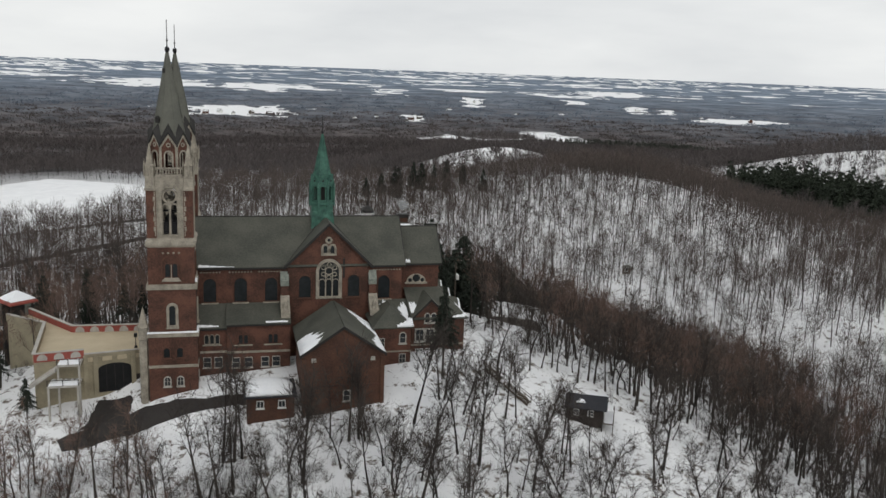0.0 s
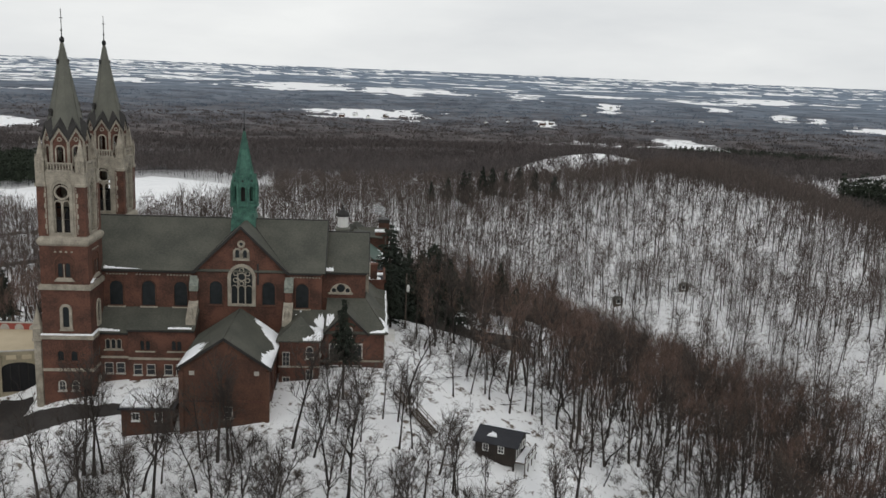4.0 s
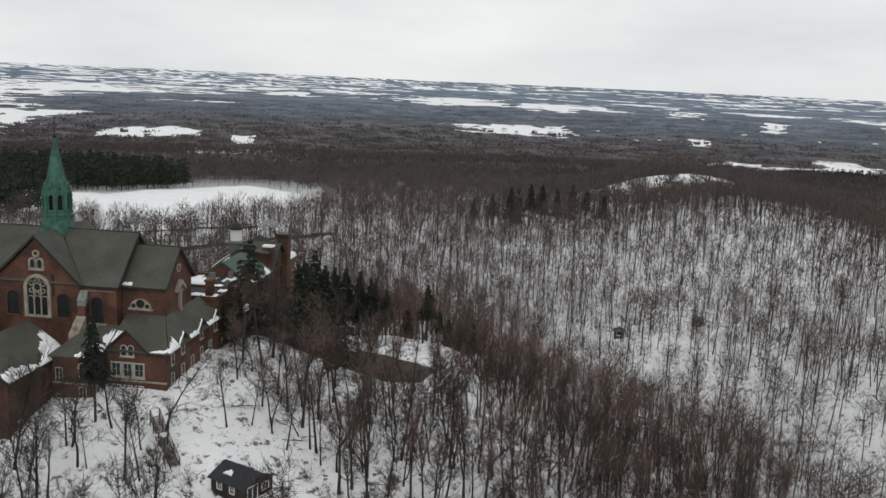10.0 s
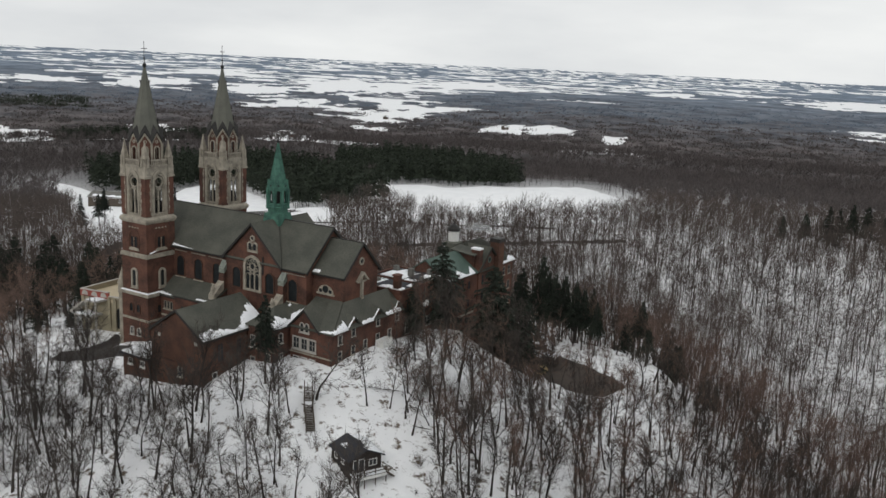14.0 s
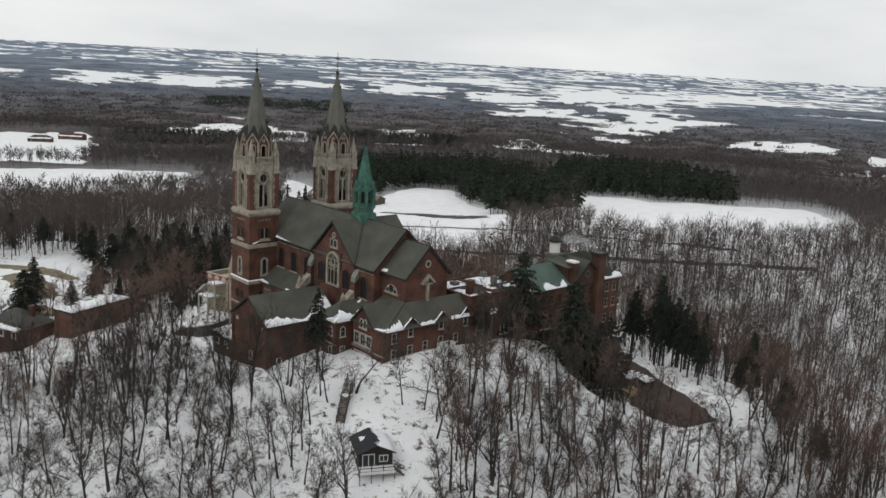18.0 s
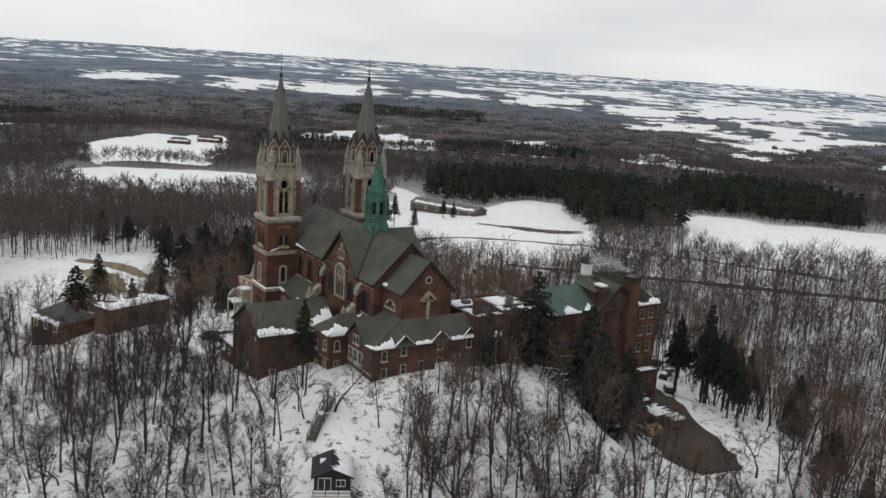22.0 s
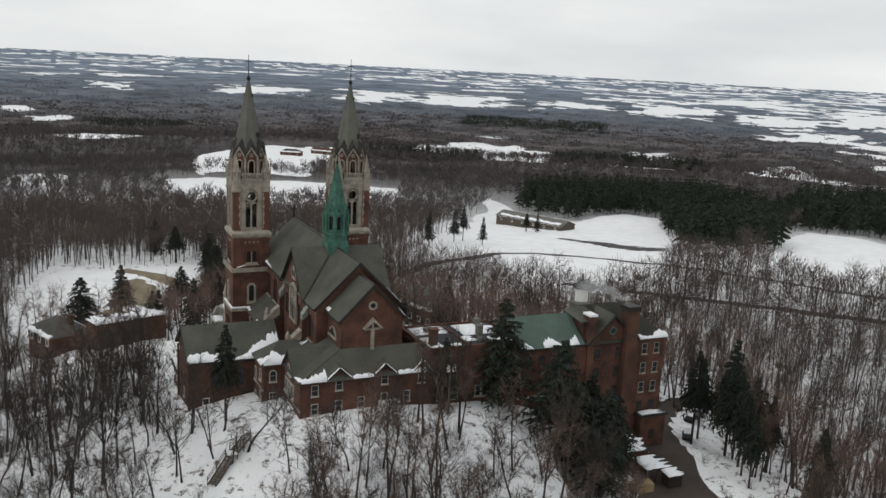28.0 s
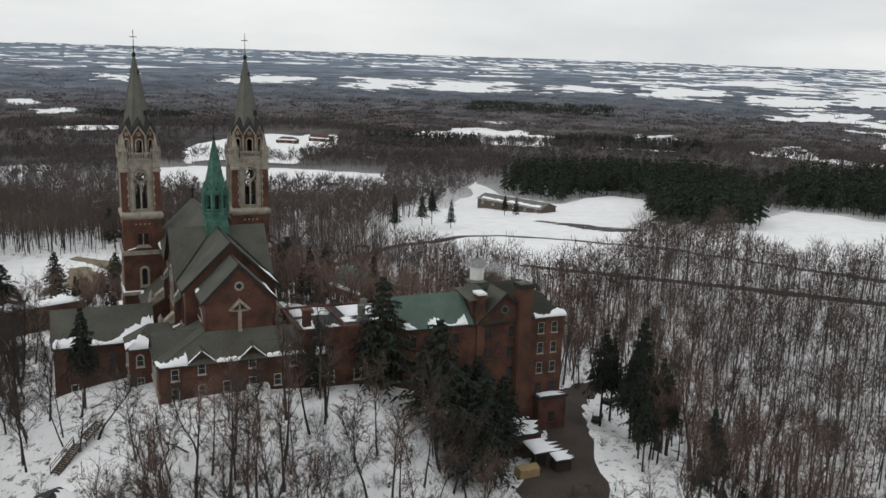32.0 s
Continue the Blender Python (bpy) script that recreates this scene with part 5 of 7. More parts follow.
box(bm, UE - 0.5, UE + 1.8, 50.0, 55.4, -12, -1.2)
porch = part("porch_block", bm, BRICK, mon)
bm = B()
box(bm, UE - 0.5, UE + 2.1, 49.7, 55.7, -1.2, -0.9)
part("porch_roof", bm, FELT, porch)
snow_sheet(mon, (UE + 0.2, 50, -0.88), (1.6, 0, 0), (0, 5.4, 0), 0.05, 0.8, 56, 0.25, 12)
window(mon, on_wall(UE + 1.8, 52.6, -5.6, 90), 1.0, 1.8, 0.08, BRICK_DARK, PANE, False, (2, 2))
# white porch by the conifers
bm = B()
box(bm, UE, UE + 3.0, 30.5, 34.5, -2.0, -1.7)
for v in (30.8, 32.5, 34.2):
    box(bm, UE + 2.7, UE + 2.9, v - 0.1, v + 0.1, -6, -2)
part("entrance_roof", bm, WHITE, mon, "white entrance roof on posts")

# white steam from the tall chimney
mist = bpy.data.materials.new("thin_white_steam")
mist.use_nodes = True
mt = mist.node_tree
veil, clear = mt.nodes.new("ShaderNodeMixShader"), mt.nodes.new("ShaderNodeBsdfTransparent")
puff = mt.nodes["Principled BSDF"]
puff.inputs["Base Color"].default_value, puff.inputs["Roughness"].default_value = (0.86, 0.87, 0.88, 1), 1.0
veil.inputs[0].default_value = 0.045
mt.links.new(clear.outputs[0], veil.inputs[1])
mt.links.new(puff.outputs[0], veil.inputs[2])
mt.links.new(veil.outputs[0], mt.nodes["Material Output"].inputs[0])
rng = random.Random(81)
bm = B()
for k in range(34):
    f = k / 33
    size = 0.3 + 0.75 * f ** 0.7
    ball = bmesh.ops.create_icosphere(bm, subdivisions=2, radius=size)["verts"]
    at = Vector((23.4 - 1.5 * f + rng.gauss(0, 0.35 * f), 46.6 - 9.0 * f ** 1.1 + rng.gauss(0, 0.5), 19.6 + 3.2 * math.sin(f * 1.9) + rng.gauss(0, 0.3)))
    for w in ball:
        w.co = at + Vector((w.co.x, w.co.y * 1.5, w.co.z * 0.7)) * (1 + 0.35 * math.sin(3 * w.co.x + k) * math.cos(4 * w.co.y + 2 * k))
plume = tagged(finish("steam_plume", moved(bm, CHURCH), mist, smooth=True), "thin white steam drifting from the tall brick chimney", "steam", kind="stuff")
plume.visible_shadow = False

# ---- sheds and clutter by the yard ----
def shed(name, u0, u1, v0, v1, z1, wall_mat, label, category, open_side=False):
    ob = base(name, CHURCH, label, category)
    z0 = min(gz(u, v) for u in (u0, u1) for v in (v0, v1)) - 0.3
    bm = B()
    if open_side:
        for v in (v0 + 0.15, (v0 + v1) / 2, v1 - 0.15):
            post = B()
            box(post, u1 - 0.25, u1 - 0.05, v - 0.1, v + 0.1, z0, z1)
            part("post", post, wall_mat, ob)
        box(bm, u0, u0 + 0.15, v0, v1, z0, z1)
    else:
        box(bm, u0, u1, v0, v1, z0, z1)
    part("wall", bm, wall_mat, ob)
    bm = B()
    slope(bm, (u0 - 0.3, v0 - 0.3, z1 + 0.3), (u1 + 0.3, v0 - 0.3, z1), (u1 + 0.3, v1 + 0.3, z1), (u0 - 0.3, v1 + 0.3, z1 + 0.3), 0.15)
    part("roof", bm, FELT, ob)
    snow_sheet(ob, (u0 - 0.2, v0 - 0.2, z1 + 0.46), (u1 - u0 + 0.4, 0, -0.3), (0, v1 - v0 + 0.4, 0), 0.0, 0.98, int(u0 * 7), 0.3, 12)
    return ob


shed("garage_shed", 27.0, 32.6, 40.2, 46.4, -3.7, BRICK, "low brick garage with snow on its flat roof", "garage")
shed("carport", 33.6, 37.6, 42.6, 47.0, -4.7, WOOD, "open timber carport with snow on its roof", "carport", True)
shed("tool_shed", 38.0, 40.0, 45.2, 47.8, -5.2, WOOD_DARK, "small dark tool shed with snow on top", "shed")
pile = base("lumber_pile", CHURCH, "stack of pale sawn lumber on the yard", "lumber")
for k in range(6):
    for j in range(5):
        bm = B()
        box(bm, 38.0 + j * 0.42, 38.35 + j * 0.42, 38.6 + 0.05 * k, 42.6 - 0.1 * j, gz(40, 41) + 0.05 + k * 0.24, gz(40, 41) + 0.25 + k * 0.24)
        part("beam", bm, PINE, pile)

# ---- terrace west of the towers ----
terrace = base("terrace", CHURCH, "raised tan-paved terrace with red brick parapets and arched stone front", "terrace", kind="structure")
FLOOR = [(-46.0, -10.5), (-30.6, -7.4), (-28.2, -7.0), (-28.2, 4.5), (-42.6, 4.6), (-52.0, 17.0), (-55.2, 14.0), (-47.7, 7.7)]
TZ = 5.7
bm = B()
ext(bm, [(u, v, -8) for u, v in FLOOR], (0, 0, TZ + 7.7))
part("terrace_base", bm, PLASTER, terrace)
bm = B()
ext(bm, [(u, v, TZ - 0.3) for u, v in FLOOR], (0, 0, 0.34))
part("paving", bm, PAVING, terrace)


def parapet(a, b, high, mat, arches=0, cap=SNOW):
    a, b = Vector((*a, 0)), Vector((*b, 0))
    d = (b - a).normalized()
    n = Vector((-d.y, d.x, 0)) * 0.2
    bm = B()
    ext(bm, [a - n + Vector((0, 0, TZ - 0.2)), b - n + Vector((0, 0, TZ - 0.2)), b - n + Vector((0, 0, TZ + high)), a - n + Vector((0, 0, TZ + high))], n * 2)
    wall = part("parapet", bm, mat, terrace)
    bm = B()
    ext(bm, [a - n * 1.4 + Vector((0, 0, TZ + high)), b - n * 1.4 + Vector((0, 0, TZ + high)), b - n * 1.4 + Vector((0, 0, TZ + high + 0.14)), a - n * 1.4 + Vector((0, 0, TZ + high + 0.14))], n * 2.8)
    part("coping", bm, STONE_WHITE, wall)
    for k in range(arches):
        c = a.lerp(b, (k + 0.5) / arches)
        bm = B()
        w = (b - a).length / arches * 0.62
        plate(bm, arch(w, min(high - 0.1, w / 2 + 0.25), 8, 0), -0.26, 0.26)
        bm.transform(Matrix.Translation((c.x, c.y, TZ + 0.05)) @ Matrix.Rotation(math.atan2(d.y, d.x), 4, "Z"))
        part("arch_panel", bm, STONE_WHITE, wall, "whitewashed arched panel")


parapet((-30.5, 4.4), (-42.6, 4.6), 1.15, RED_PAINT, 5)
parapet((-42.6, 4.6), (-52.0, 17.0), 1.15, RED_PAINT)
parapet((-55.2, 14.0), (-47.7, 7.7), 1.0, PLASTER)
parapet((-47.7, 7.7), (-46.0, -10.5), 1.1, PLASTER)
parapet((-46.0, -10.5), (-38.8, -9.05), 1.15, RED_PAINT, 3)
parapet((-38.8, -9.05), (-30.6, -7.4), 0.35, PLASTER)
front = Matrix.Translation((-34.3, -8.15, 0)) @ Matrix.Rotation(math.atan2(3.1, 15.4), 4, "Z")
bm = B()
n = 10
gate = [(-2.55, -0.6), (2.55, -0.6)] + [(2.55 * math.cos(math.pi * i / n), 3.3 + 0.9 * math.sin(math.pi * i / n)) for i in range(n + 1)]
plate(bm, gate, -0.12, 0.1)
gate_ob = part("gate", moved(bm, front), BLACK, terrace, "dark arched garage gate")
bm = B()
for x in (-1.3, 0, 1.3):
    box(bm, x - 0.05, x + 0.05, -0.2, -0.1, -0.5, 3.9)
part("gate_rail", moved(bm, front), TRIM, gate_ob)
bm = B()
box(bm, -0.6, 0.6, -0.14, 0.1, -0.5, 1.9)
part("door", moved(bm, front @ pose(3.9, 0, 0)), WOOD_DARK, terrace, "dark narrow door")
for x in (-3.4, -1.1, 1.2, 3.6):
    bm = B()
    plate(bm, arch(1.5, 1.1, 8, 4.75), -0.14, 0.1)
    part("arch_panel", moved(bm, front @ pose(x, 0, 0)), PAVING, terrace, "pale arched panel")
for x in (-4.4, -2.9, 2.9, 5.0):
    bm = B()
    box(bm, x - 0.35, x + 0.35, -0.4, 0.1, -1, 5.9)
    part("pilaster", moved(bm, front), PLASTER, terrace)
bm = B()
lathe(bm, [(0.3, TZ), (0.22, TZ + 0.3), (0.07, TZ + 0.5), (0.05, TZ + 1.9)], 8, -31.2, -5.4)
box(bm, -31.45, -30.95, -5.65, -5.15, TZ + 1.9, TZ + 2.5)
lamp = tagged(finish("terrace_lamp", moved(bm, CHURCH), BLACK), "black iron lantern post on the paved terrace", "lamp")
# landing stairs in front
stair = base("landing_stair", CHURCH, "two-level pale concrete landing with railings and snow beside the terrace", "stairs")
for z, u0, u1, v0, v1 in ((5.2, -42.4, -38.9, -12.4, -9.2), (2.4, -43.6, -38.9, -14.2, -10.6)):
    bm = B()
    box(bm, u0, u1, v0, v1, z, z + 0.28)
    part("slab", bm, STONE_WHITE, stair)
    snow_sheet(stair, (u0 + 0.2, v0 + 0.2, z + 0.3), (u1 - u0 - 0.4, 0, 0), (0, v1 - v0 - 0.4, 0), 0, 0.9, int(z * 10), 0.2, 10)
    for u in (u0 + 0.1, (u0 + u1) / 2, u1 - 0.1):
        bm = B()
        box(bm, u - 0.05, u + 0.05, v0, v0 + 0.1, z + 0.2, z + 1.25)
        part("rail_post", bm, TRIM, stair)
    bm = B()
    box(bm, u0, u1, v0, v0 + 0.08, z + 1.2, z + 1.28)
    part("handrail", bm, TRIM, stair)
for u, v in ((-42.2, -12.2), (-39.1, -12.2), (-43.4, -14.0), (-39.1, -14.0)):
    bm = B()
    box(bm, u - 0.15, u + 0.15, v - 0.15, v + 0.15, -4, 5.2 if v > -13 else 2.4)
    part("pillar", bm, STONE_WHITE, stair)
for k in range(12):
    bm = B()
    box(bm, -46.3 + k * 0.32, -45.95 + k * 0.32, -13.2, -11.4, 5.2 - 0.22 * (12 - k) - 0.4, 5.3 - 0.22 * (12 - k))
    part("step", bm, STONE_WHITE, stair)
# shelter at the end of the walk and the house beyond
hut = base("walk_shelter", CHURCH @ pose(-54.2, 17.8, 0, 0, 0, 40), "small shelter with red eaves and snow on its roof", "shelter")
bm = B()
for x in (-2.0, 2.0):
    for y in (-1.6, 1.6):
        box(bm, x - 0.14, x + 0.14, y - 0.14, y + 0.14, -8, 8.0)
box(bm, -1.9, 1.9, 1.4, 1.6, -6, 8)
part("post", bm, TRIM, hut)
bm = B()
lathe(bm, [(3.7, 8.0), (3.7, 8.3), (0.2, 9.9)], 4, 0, 0, math.pi / 4)
part("roof", bm, RED_PAINT, hut)
bm = B()
lathe(bm, [(3.3, 8.62), (3.2, 8.75), (1.4, 9.65), (0, 10.2)], 4, 0, 0, math.pi / 4)
part("snow", bm, SNOW, hut)
# ---- outlying things ----
def house(name, m, long, wide, wall_h, roof_h, wall_mat, roof_mat, label, hip=False, snow=0.0, wins=3, category="house", sink=2.0):
    """A simple house: walls, roof, chimney, windows on the two long sides."""
    ob = base(name, m, label, category)
    a, b = long / 2, wide / 2
    bm = B()
    box(bm, -a, a, -b, b, -sink, wall_h)
    if not hip:
        ext(bm, [(-a, -b, wall_h), (-a, b, wall_h), (-a, 0, wall_h + roof_h)], (long, 0, 0))
    part("wall", bm, wall_mat, ob)
    o = 0.5
    if hip:
        bm = B()
        vv = [bm.verts.new(p) for p in ((-a - o, -b - o, wall_h), (a + o, -b - o, wall_h), (a + o, b + o, wall_h), (-a - o, b + o, wall_h), (-max(0.3, a - b), 0, wall_h + roof_h), (max(0.3, a - b), 0, wall_h + roof_h))]
        for f in ((0, 1, 5, 4), (1, 2, 5), (2, 3, 4, 5), (3, 0, 4)):
            bm.faces.new([vv[i] for i in f])
        bmesh.ops.solidify(bm, geom=bm.faces[:], thickness=0.18)
        part("roof", bm, roof_mat, ob)
    else:
        for s in (-1, 1):
            bm = B()
            slope(bm, (-a - o, s * (b + o), wall_h - o * roof_h / b), (a + o, s * (b + o), wall_h - o * roof_h / b), (a + o, 0, wall_h + roof_h), (-a - o, 0, wall_h + roof_h), 0.2)
            part("roof", bm, roof_mat, ob)
    if snow:
        for s in (-1, 1):
            snow_sheet(ob, (-a, s * (b + o), wall_h - 0.2), (long, 0, 0), (0, -s * (b + o), roof_h + 0.25), 0, snow, int(long * 10) + s, 0.2, 20)
    for s, deg in ((-1, 0), (1, 180)):
        for k in range(wins):
            x = -a + long * (k + 0.5) / wins
            window(ob, on_wall(x, s * b, wall_h * 0.4, deg), 1.1, 1.3, 0.12, WHITE, PANE, False)
    return ob


def on_land(x, y, turn=0.0, dz=0.0):
    return pose(x, y, float(ground_z(x, y)) + dz, 0, 0, turn)


# timber cabin on the slope
CZ = -1.5
cabin = base("cabin", pose(23.9, 136.1, 0, 0, 0, -12), "small dark-stained timber cabin on posts with snow on half its roof", "cabin")
bm = B()
box(bm, -3.0, 3.0, -2.6, 2.6, CZ, 0.75)
ext(bm, [(-3.0, -2.6, 0.75), (-3.0, 2.6, 0.75), (-3.0, 0, 1.85)], (6.0, 0, 0))
part("wall", bm, WOOD_DARK, cabin)
for s in (-1, 1):
    bm = B()
    slope(bm, (-3.3, s * 3.0, 0.55), (3.5, s * 3.0, 0.55), (3.5, 0, 1.9), (-3.3, 0, 1.9), 0.14)
    part("roof", bm, FELT, cabin)
snow_sheet(cabin, (-3.2, 3.0, 0.7), (6.6, 0, 0), (0, -3.0, 1.35), 0, lambda s: 0.78 + 0.12 * math.sin(9 * s), 61, 0.16, 24)
snow_sheet(cabin, (-1.6, -1.9, 1.18), (1.6, 0, 0), (0, 0.9, 0.41), 0.1, lambda s: 0.9 * math.sin(math.pi * s) + 0.12, 62, 0.1, 12)
for x in (-1.4, 0.9):
    window(cabin, on_wall(x, -2.6, -0.6), 0.75, 0.95, 0.08, WHITE, PANE, False, (2, 2), False)
window(cabin, on_wall(3.0, 1.2, -0.7, 90), 1.2, 0.9, 0.08, WHITE, PANE, False, (2, 1), False)
bm = B()
hoop(bm, rect(1.9, 2.0, CZ + 0.05), rect(1.7, 1.85, CZ + 0.1), -0.08, 0.02)
door = part("glass_door", moved(bm, on_wall(3.0, -1.1, 0, 90)), WHITE, cabin, "white-framed double glass door")
bm = B()
plate(bm, rect(1.7, 1.85, CZ + 0.1), -0.02, 0.02)
part("pane", moved(bm, on_wall(3.0, -1.1, 0, 90)), PANE, door)
bm = B()
box(bm, -0.05, 0.05, -0.07, 0, CZ + 0.1, CZ + 1.9)
part("glazing_bar", moved(bm, on_wall(3.0, -1.1, 0, 90)), WHITE, door)
bm = B()
box(bm, 3.0, 4.6, -2.7, 2.7, CZ - 0.15, CZ)
deck = part("deck", bm, WOOD, cabin)
bm = B()
box(bm, 3.1, 4.55, -2.6, 2.6, CZ, CZ + 0.16)
part("snow", bm, SNOW, deck)
bm = B()
box(bm, 4.56, 4.64, -2.7, 2.7, CZ - 0.5, CZ - 0.05)
part("skirt_board", bm, WHITE, deck)
for y in (-2.65, -0.9, 0.9, 2.65):
    bm = B()
    box(bm, 4.5, 4.62, y - 0.06, y + 0.06, CZ - 2.6, CZ + 1.0)
    part("post", bm, WOOD, deck)
for z in (0.5, 0.95):
    bm = B()
    box(bm, 4.52, 4.6, -2.7, 2.7, CZ + z - 0.05, CZ + z + 0.05)
    part("rail", bm, WOOD, deck)
for k in range(5):
    bm = B()
    box(bm, 3.2 + 0.02 * k, 4.4, 2.75 + 0.3 * k, 3.05 + 0.3 * k, CZ - 0.3 - 0.22 * k, CZ - 0.22 - 0.22 * k)
    part("step", bm, WOOD, deck)
for x in (3.2, 4.4):
    bm = B()
    ext(bm, [(x, 2.7, CZ + 0.85), (x, 4.5, CZ - 0.4), (x, 4.5, CZ - 0.28), (x, 2.7, CZ + 0.97)], (0.07, 0, 0))
    part("stair_rail", bm, WOOD, deck)
for x in (-2.8, 0, 2.8):
    for y in (-2.4, 2.4):
        bm = B()
        box(bm, x - 0.12, x + 0.12, y - 0.12, y + 0.12, CZ - 3.0, CZ)
        part("post", bm, WOOD_DARK, cabin)
bm = B()
box(bm, -2.9, 2.9, -2.4, -2.3, CZ - 1.0, CZ)
part("skirting", bm, WOOD_DARK, cabin)

# wooden stairs down the slope
steps = base("hillside_stairs", CHURCH, "weathered wooden stairs with railings down the snowy slope", "stairs")
FLIGHT = [((25.4, -20.6), (27.3, -22.9)), ((27.9, -23.6), (30.9, -26.6))]
for (a, b), (za, zb) in zip(FLIGHT, ((gz(25.4, -20.6) + 1.3, gz(27.3, -22.9) + 1.0), (gz(27.9, -23.6) + 0.9, gz(30.9, -26.6) + 0.2))):
    va, vb = Vector((*a, za)), Vector((*b, zb))
    d = vb - va
    side = Vector((-d.y, d.x, 0)).normalized() * 0.65
    for s in (-1, 1):
        bm = B()
        ext(bm, [va + side * s + Vector((0, 0, -0.3)), vb + side * s + Vector((0, 0, -0.3)), vb + side * s, va + side * s], side.normalized() * 0.08)
        part("stringer", bm, WOOD, steps)
        for hgt in (0.55, 1.0):
            bm = B()
            ext(bm, [va + side * s + Vector((0, 0, hgt)), vb + side * s + Vector((0, 0, hgt)), vb + side * s + Vector((0, 0, hgt + 0.1)), va + side * s + Vector((0, 0, hgt + 0.1))], side.normalized() * 0.06)
            part("handrail", bm, WOOD, steps)
        for k in range(3):
            p = va.lerp(vb, k / 2) + side * s
            bm = B()
            box(bm, p.x - 0.06, p.x + 0.06, p.y - 0.06, p.y + 0.06, p.z - 1.6, p.z + 1.1)
            part("post", bm, WOOD, steps)
    n = int(d.length / 0.34)
    for k in range(n):
        p = va + d * (k + 0.5) / n
        bm = B()
        f = Vector((d.x, d.y, 0)).normalized() * 0.15
        ext(bm, [p - side - f, p + side - f, p + side + f, p - side + f], (0, 0, 0.06))
        part("tread", bm, WOOD, steps)
bm = B()
zl = gz(27.6, -23.2) + 0.95
box(bm, 26.8, 28.4, -24.0, -22.4, zl, zl + 0.1)
landing = part("landing", bm, WOOD, steps)
bm = B()
box(bm, 26.9, 28.3, -23.9, -22.5, zl + 0.1, zl + 0.25)
part("snow", bm, SNOW, landing)


def ribbon(name, line, mat, label, category, lift=0.07, seed=0, ragged=0.5, cols=9, per=2.0):
    """A way laid on the land: centre points and widths in world metres."""
    rng = random.Random(seed)
    pts = []
    for (x0, y0, w0), (x1, y1, w1) in zip(line, line[1:]):
        n = max(2, int(math.hypot(x1 - x0, y1 - y0) / per))
        for k in range(n):
            t = k / n
            pts.append((x0 + (x1 - x0) * t, y0 + (y1 - y0) * t, w0 + (w1 - w0) * t))
    pts.append(line[-1])
    for _ in range(4):
        pts = [pts[0]] + [tuple((a + 2 * b + c) / 4 for a, b, c in zip(*tr)) for tr in zip(pts, pts[1:], pts[2:])] + [pts[-1]]
    vs, fs = [], []
    for k, (x, y, w) in enumerate(pts):
        a, b = pts[max(0, k - 1)], pts[min(len(pts) - 1, k + 1)]
        d = Vector((b[0] - a[0], b[1] - a[1])).normalized()
        lo, hi = -w / 2 - rng.uniform(0, ragged), w / 2 + rng.uniform(0, ragged)
        for c in range(cols):
            o = lo + (hi - lo) * c / (cols - 1)
            px, py = x - d.y * o, y + d.x * o
            vs.append((px, py, float(ground_z(px, py)) + (lift if 0 < c < cols - 1 else -0.08)))
    for k in range(len(pts) - 1):
        for c in range(cols - 1):
            i = k * cols + c
            fs.append((i, i + 1, i + cols + 1, i + cols))
    me = bpy.data.meshes.new(name)
    me.from_pydata(vs, [], fs)
    me.materials.append(mat)
    me.shade_smooth()
    return tagged(new(name, me), label, category, kind="structure")


def plan(*pts):
    return [(*from_church(u, v), w) for u, v, w in pts]


ribbon("drive", plan((-41, -20.6, 3), (-38, -19.5, 5.5), (-33, -17, 7.5), (-27, -17.4, 4.5), (-20, -18.4, 3.2), (-13, -19.6, 2.6)), ASPHALT, "bare dark asphalt drive cleared of snow", "road", 0.10, 3, 0.9)
ribbon("forecourt", plan((-34.2, -9.5, 5.0), (-34.6, -13, 5.5), (-35.5, -17.5, 7)), ASPHALT, "wet asphalt before the garage gate", "road", 0.13, 5, 0.6)
ribbon("yard", plan((-8, 92, 4), (-2, 80, 4), (5, 71, 4.5), (13, 63.5, 4.5), (19, 60.5, 4.5), (25, 57, 6.5), (31, 52.5, 8), (37, 48.5, 10), (42, 45.5, 12.5), (48, 42, 14.5), (53, 40, 13.5), (56.5, 39.5, 8)), GRAVEL, "brown gravel yard and drive cleared of snow", "road", 0.12, 4, 1.4, 13)
ribbon("country_road", [(-150, 160, 5), (-185, 185, 5), (-214, 208, 5), (-243, 240, 5), (-240, 275, 5), (-205, 306, 5), (-168, 335, 5), (-120, 366, 5)], ASPHALT, "narrow country road winding through snow", "road", 0.12, 6, 0.4, 7, 4.0)
ribbon("parking_lot", [(-330, 296, 7), (-305, 312, 16), (-280, 322, 18), (-258, 322, 5)], ASPHALT, "patchy asphalt parking lot with snow", "road", 0.10, 7, 4.0, 11, 2.0)

ribbon("country_road", [(-172, 246, 5), (-157, 271, 5), (-149, 289, 5), (-128, 318, 5), (-112, 340, 5), (-87, 372, 5)], ASPHALT, "narrow road cut through bare woods", "road", 0.12, 16, 0.4, 7, 4.0)

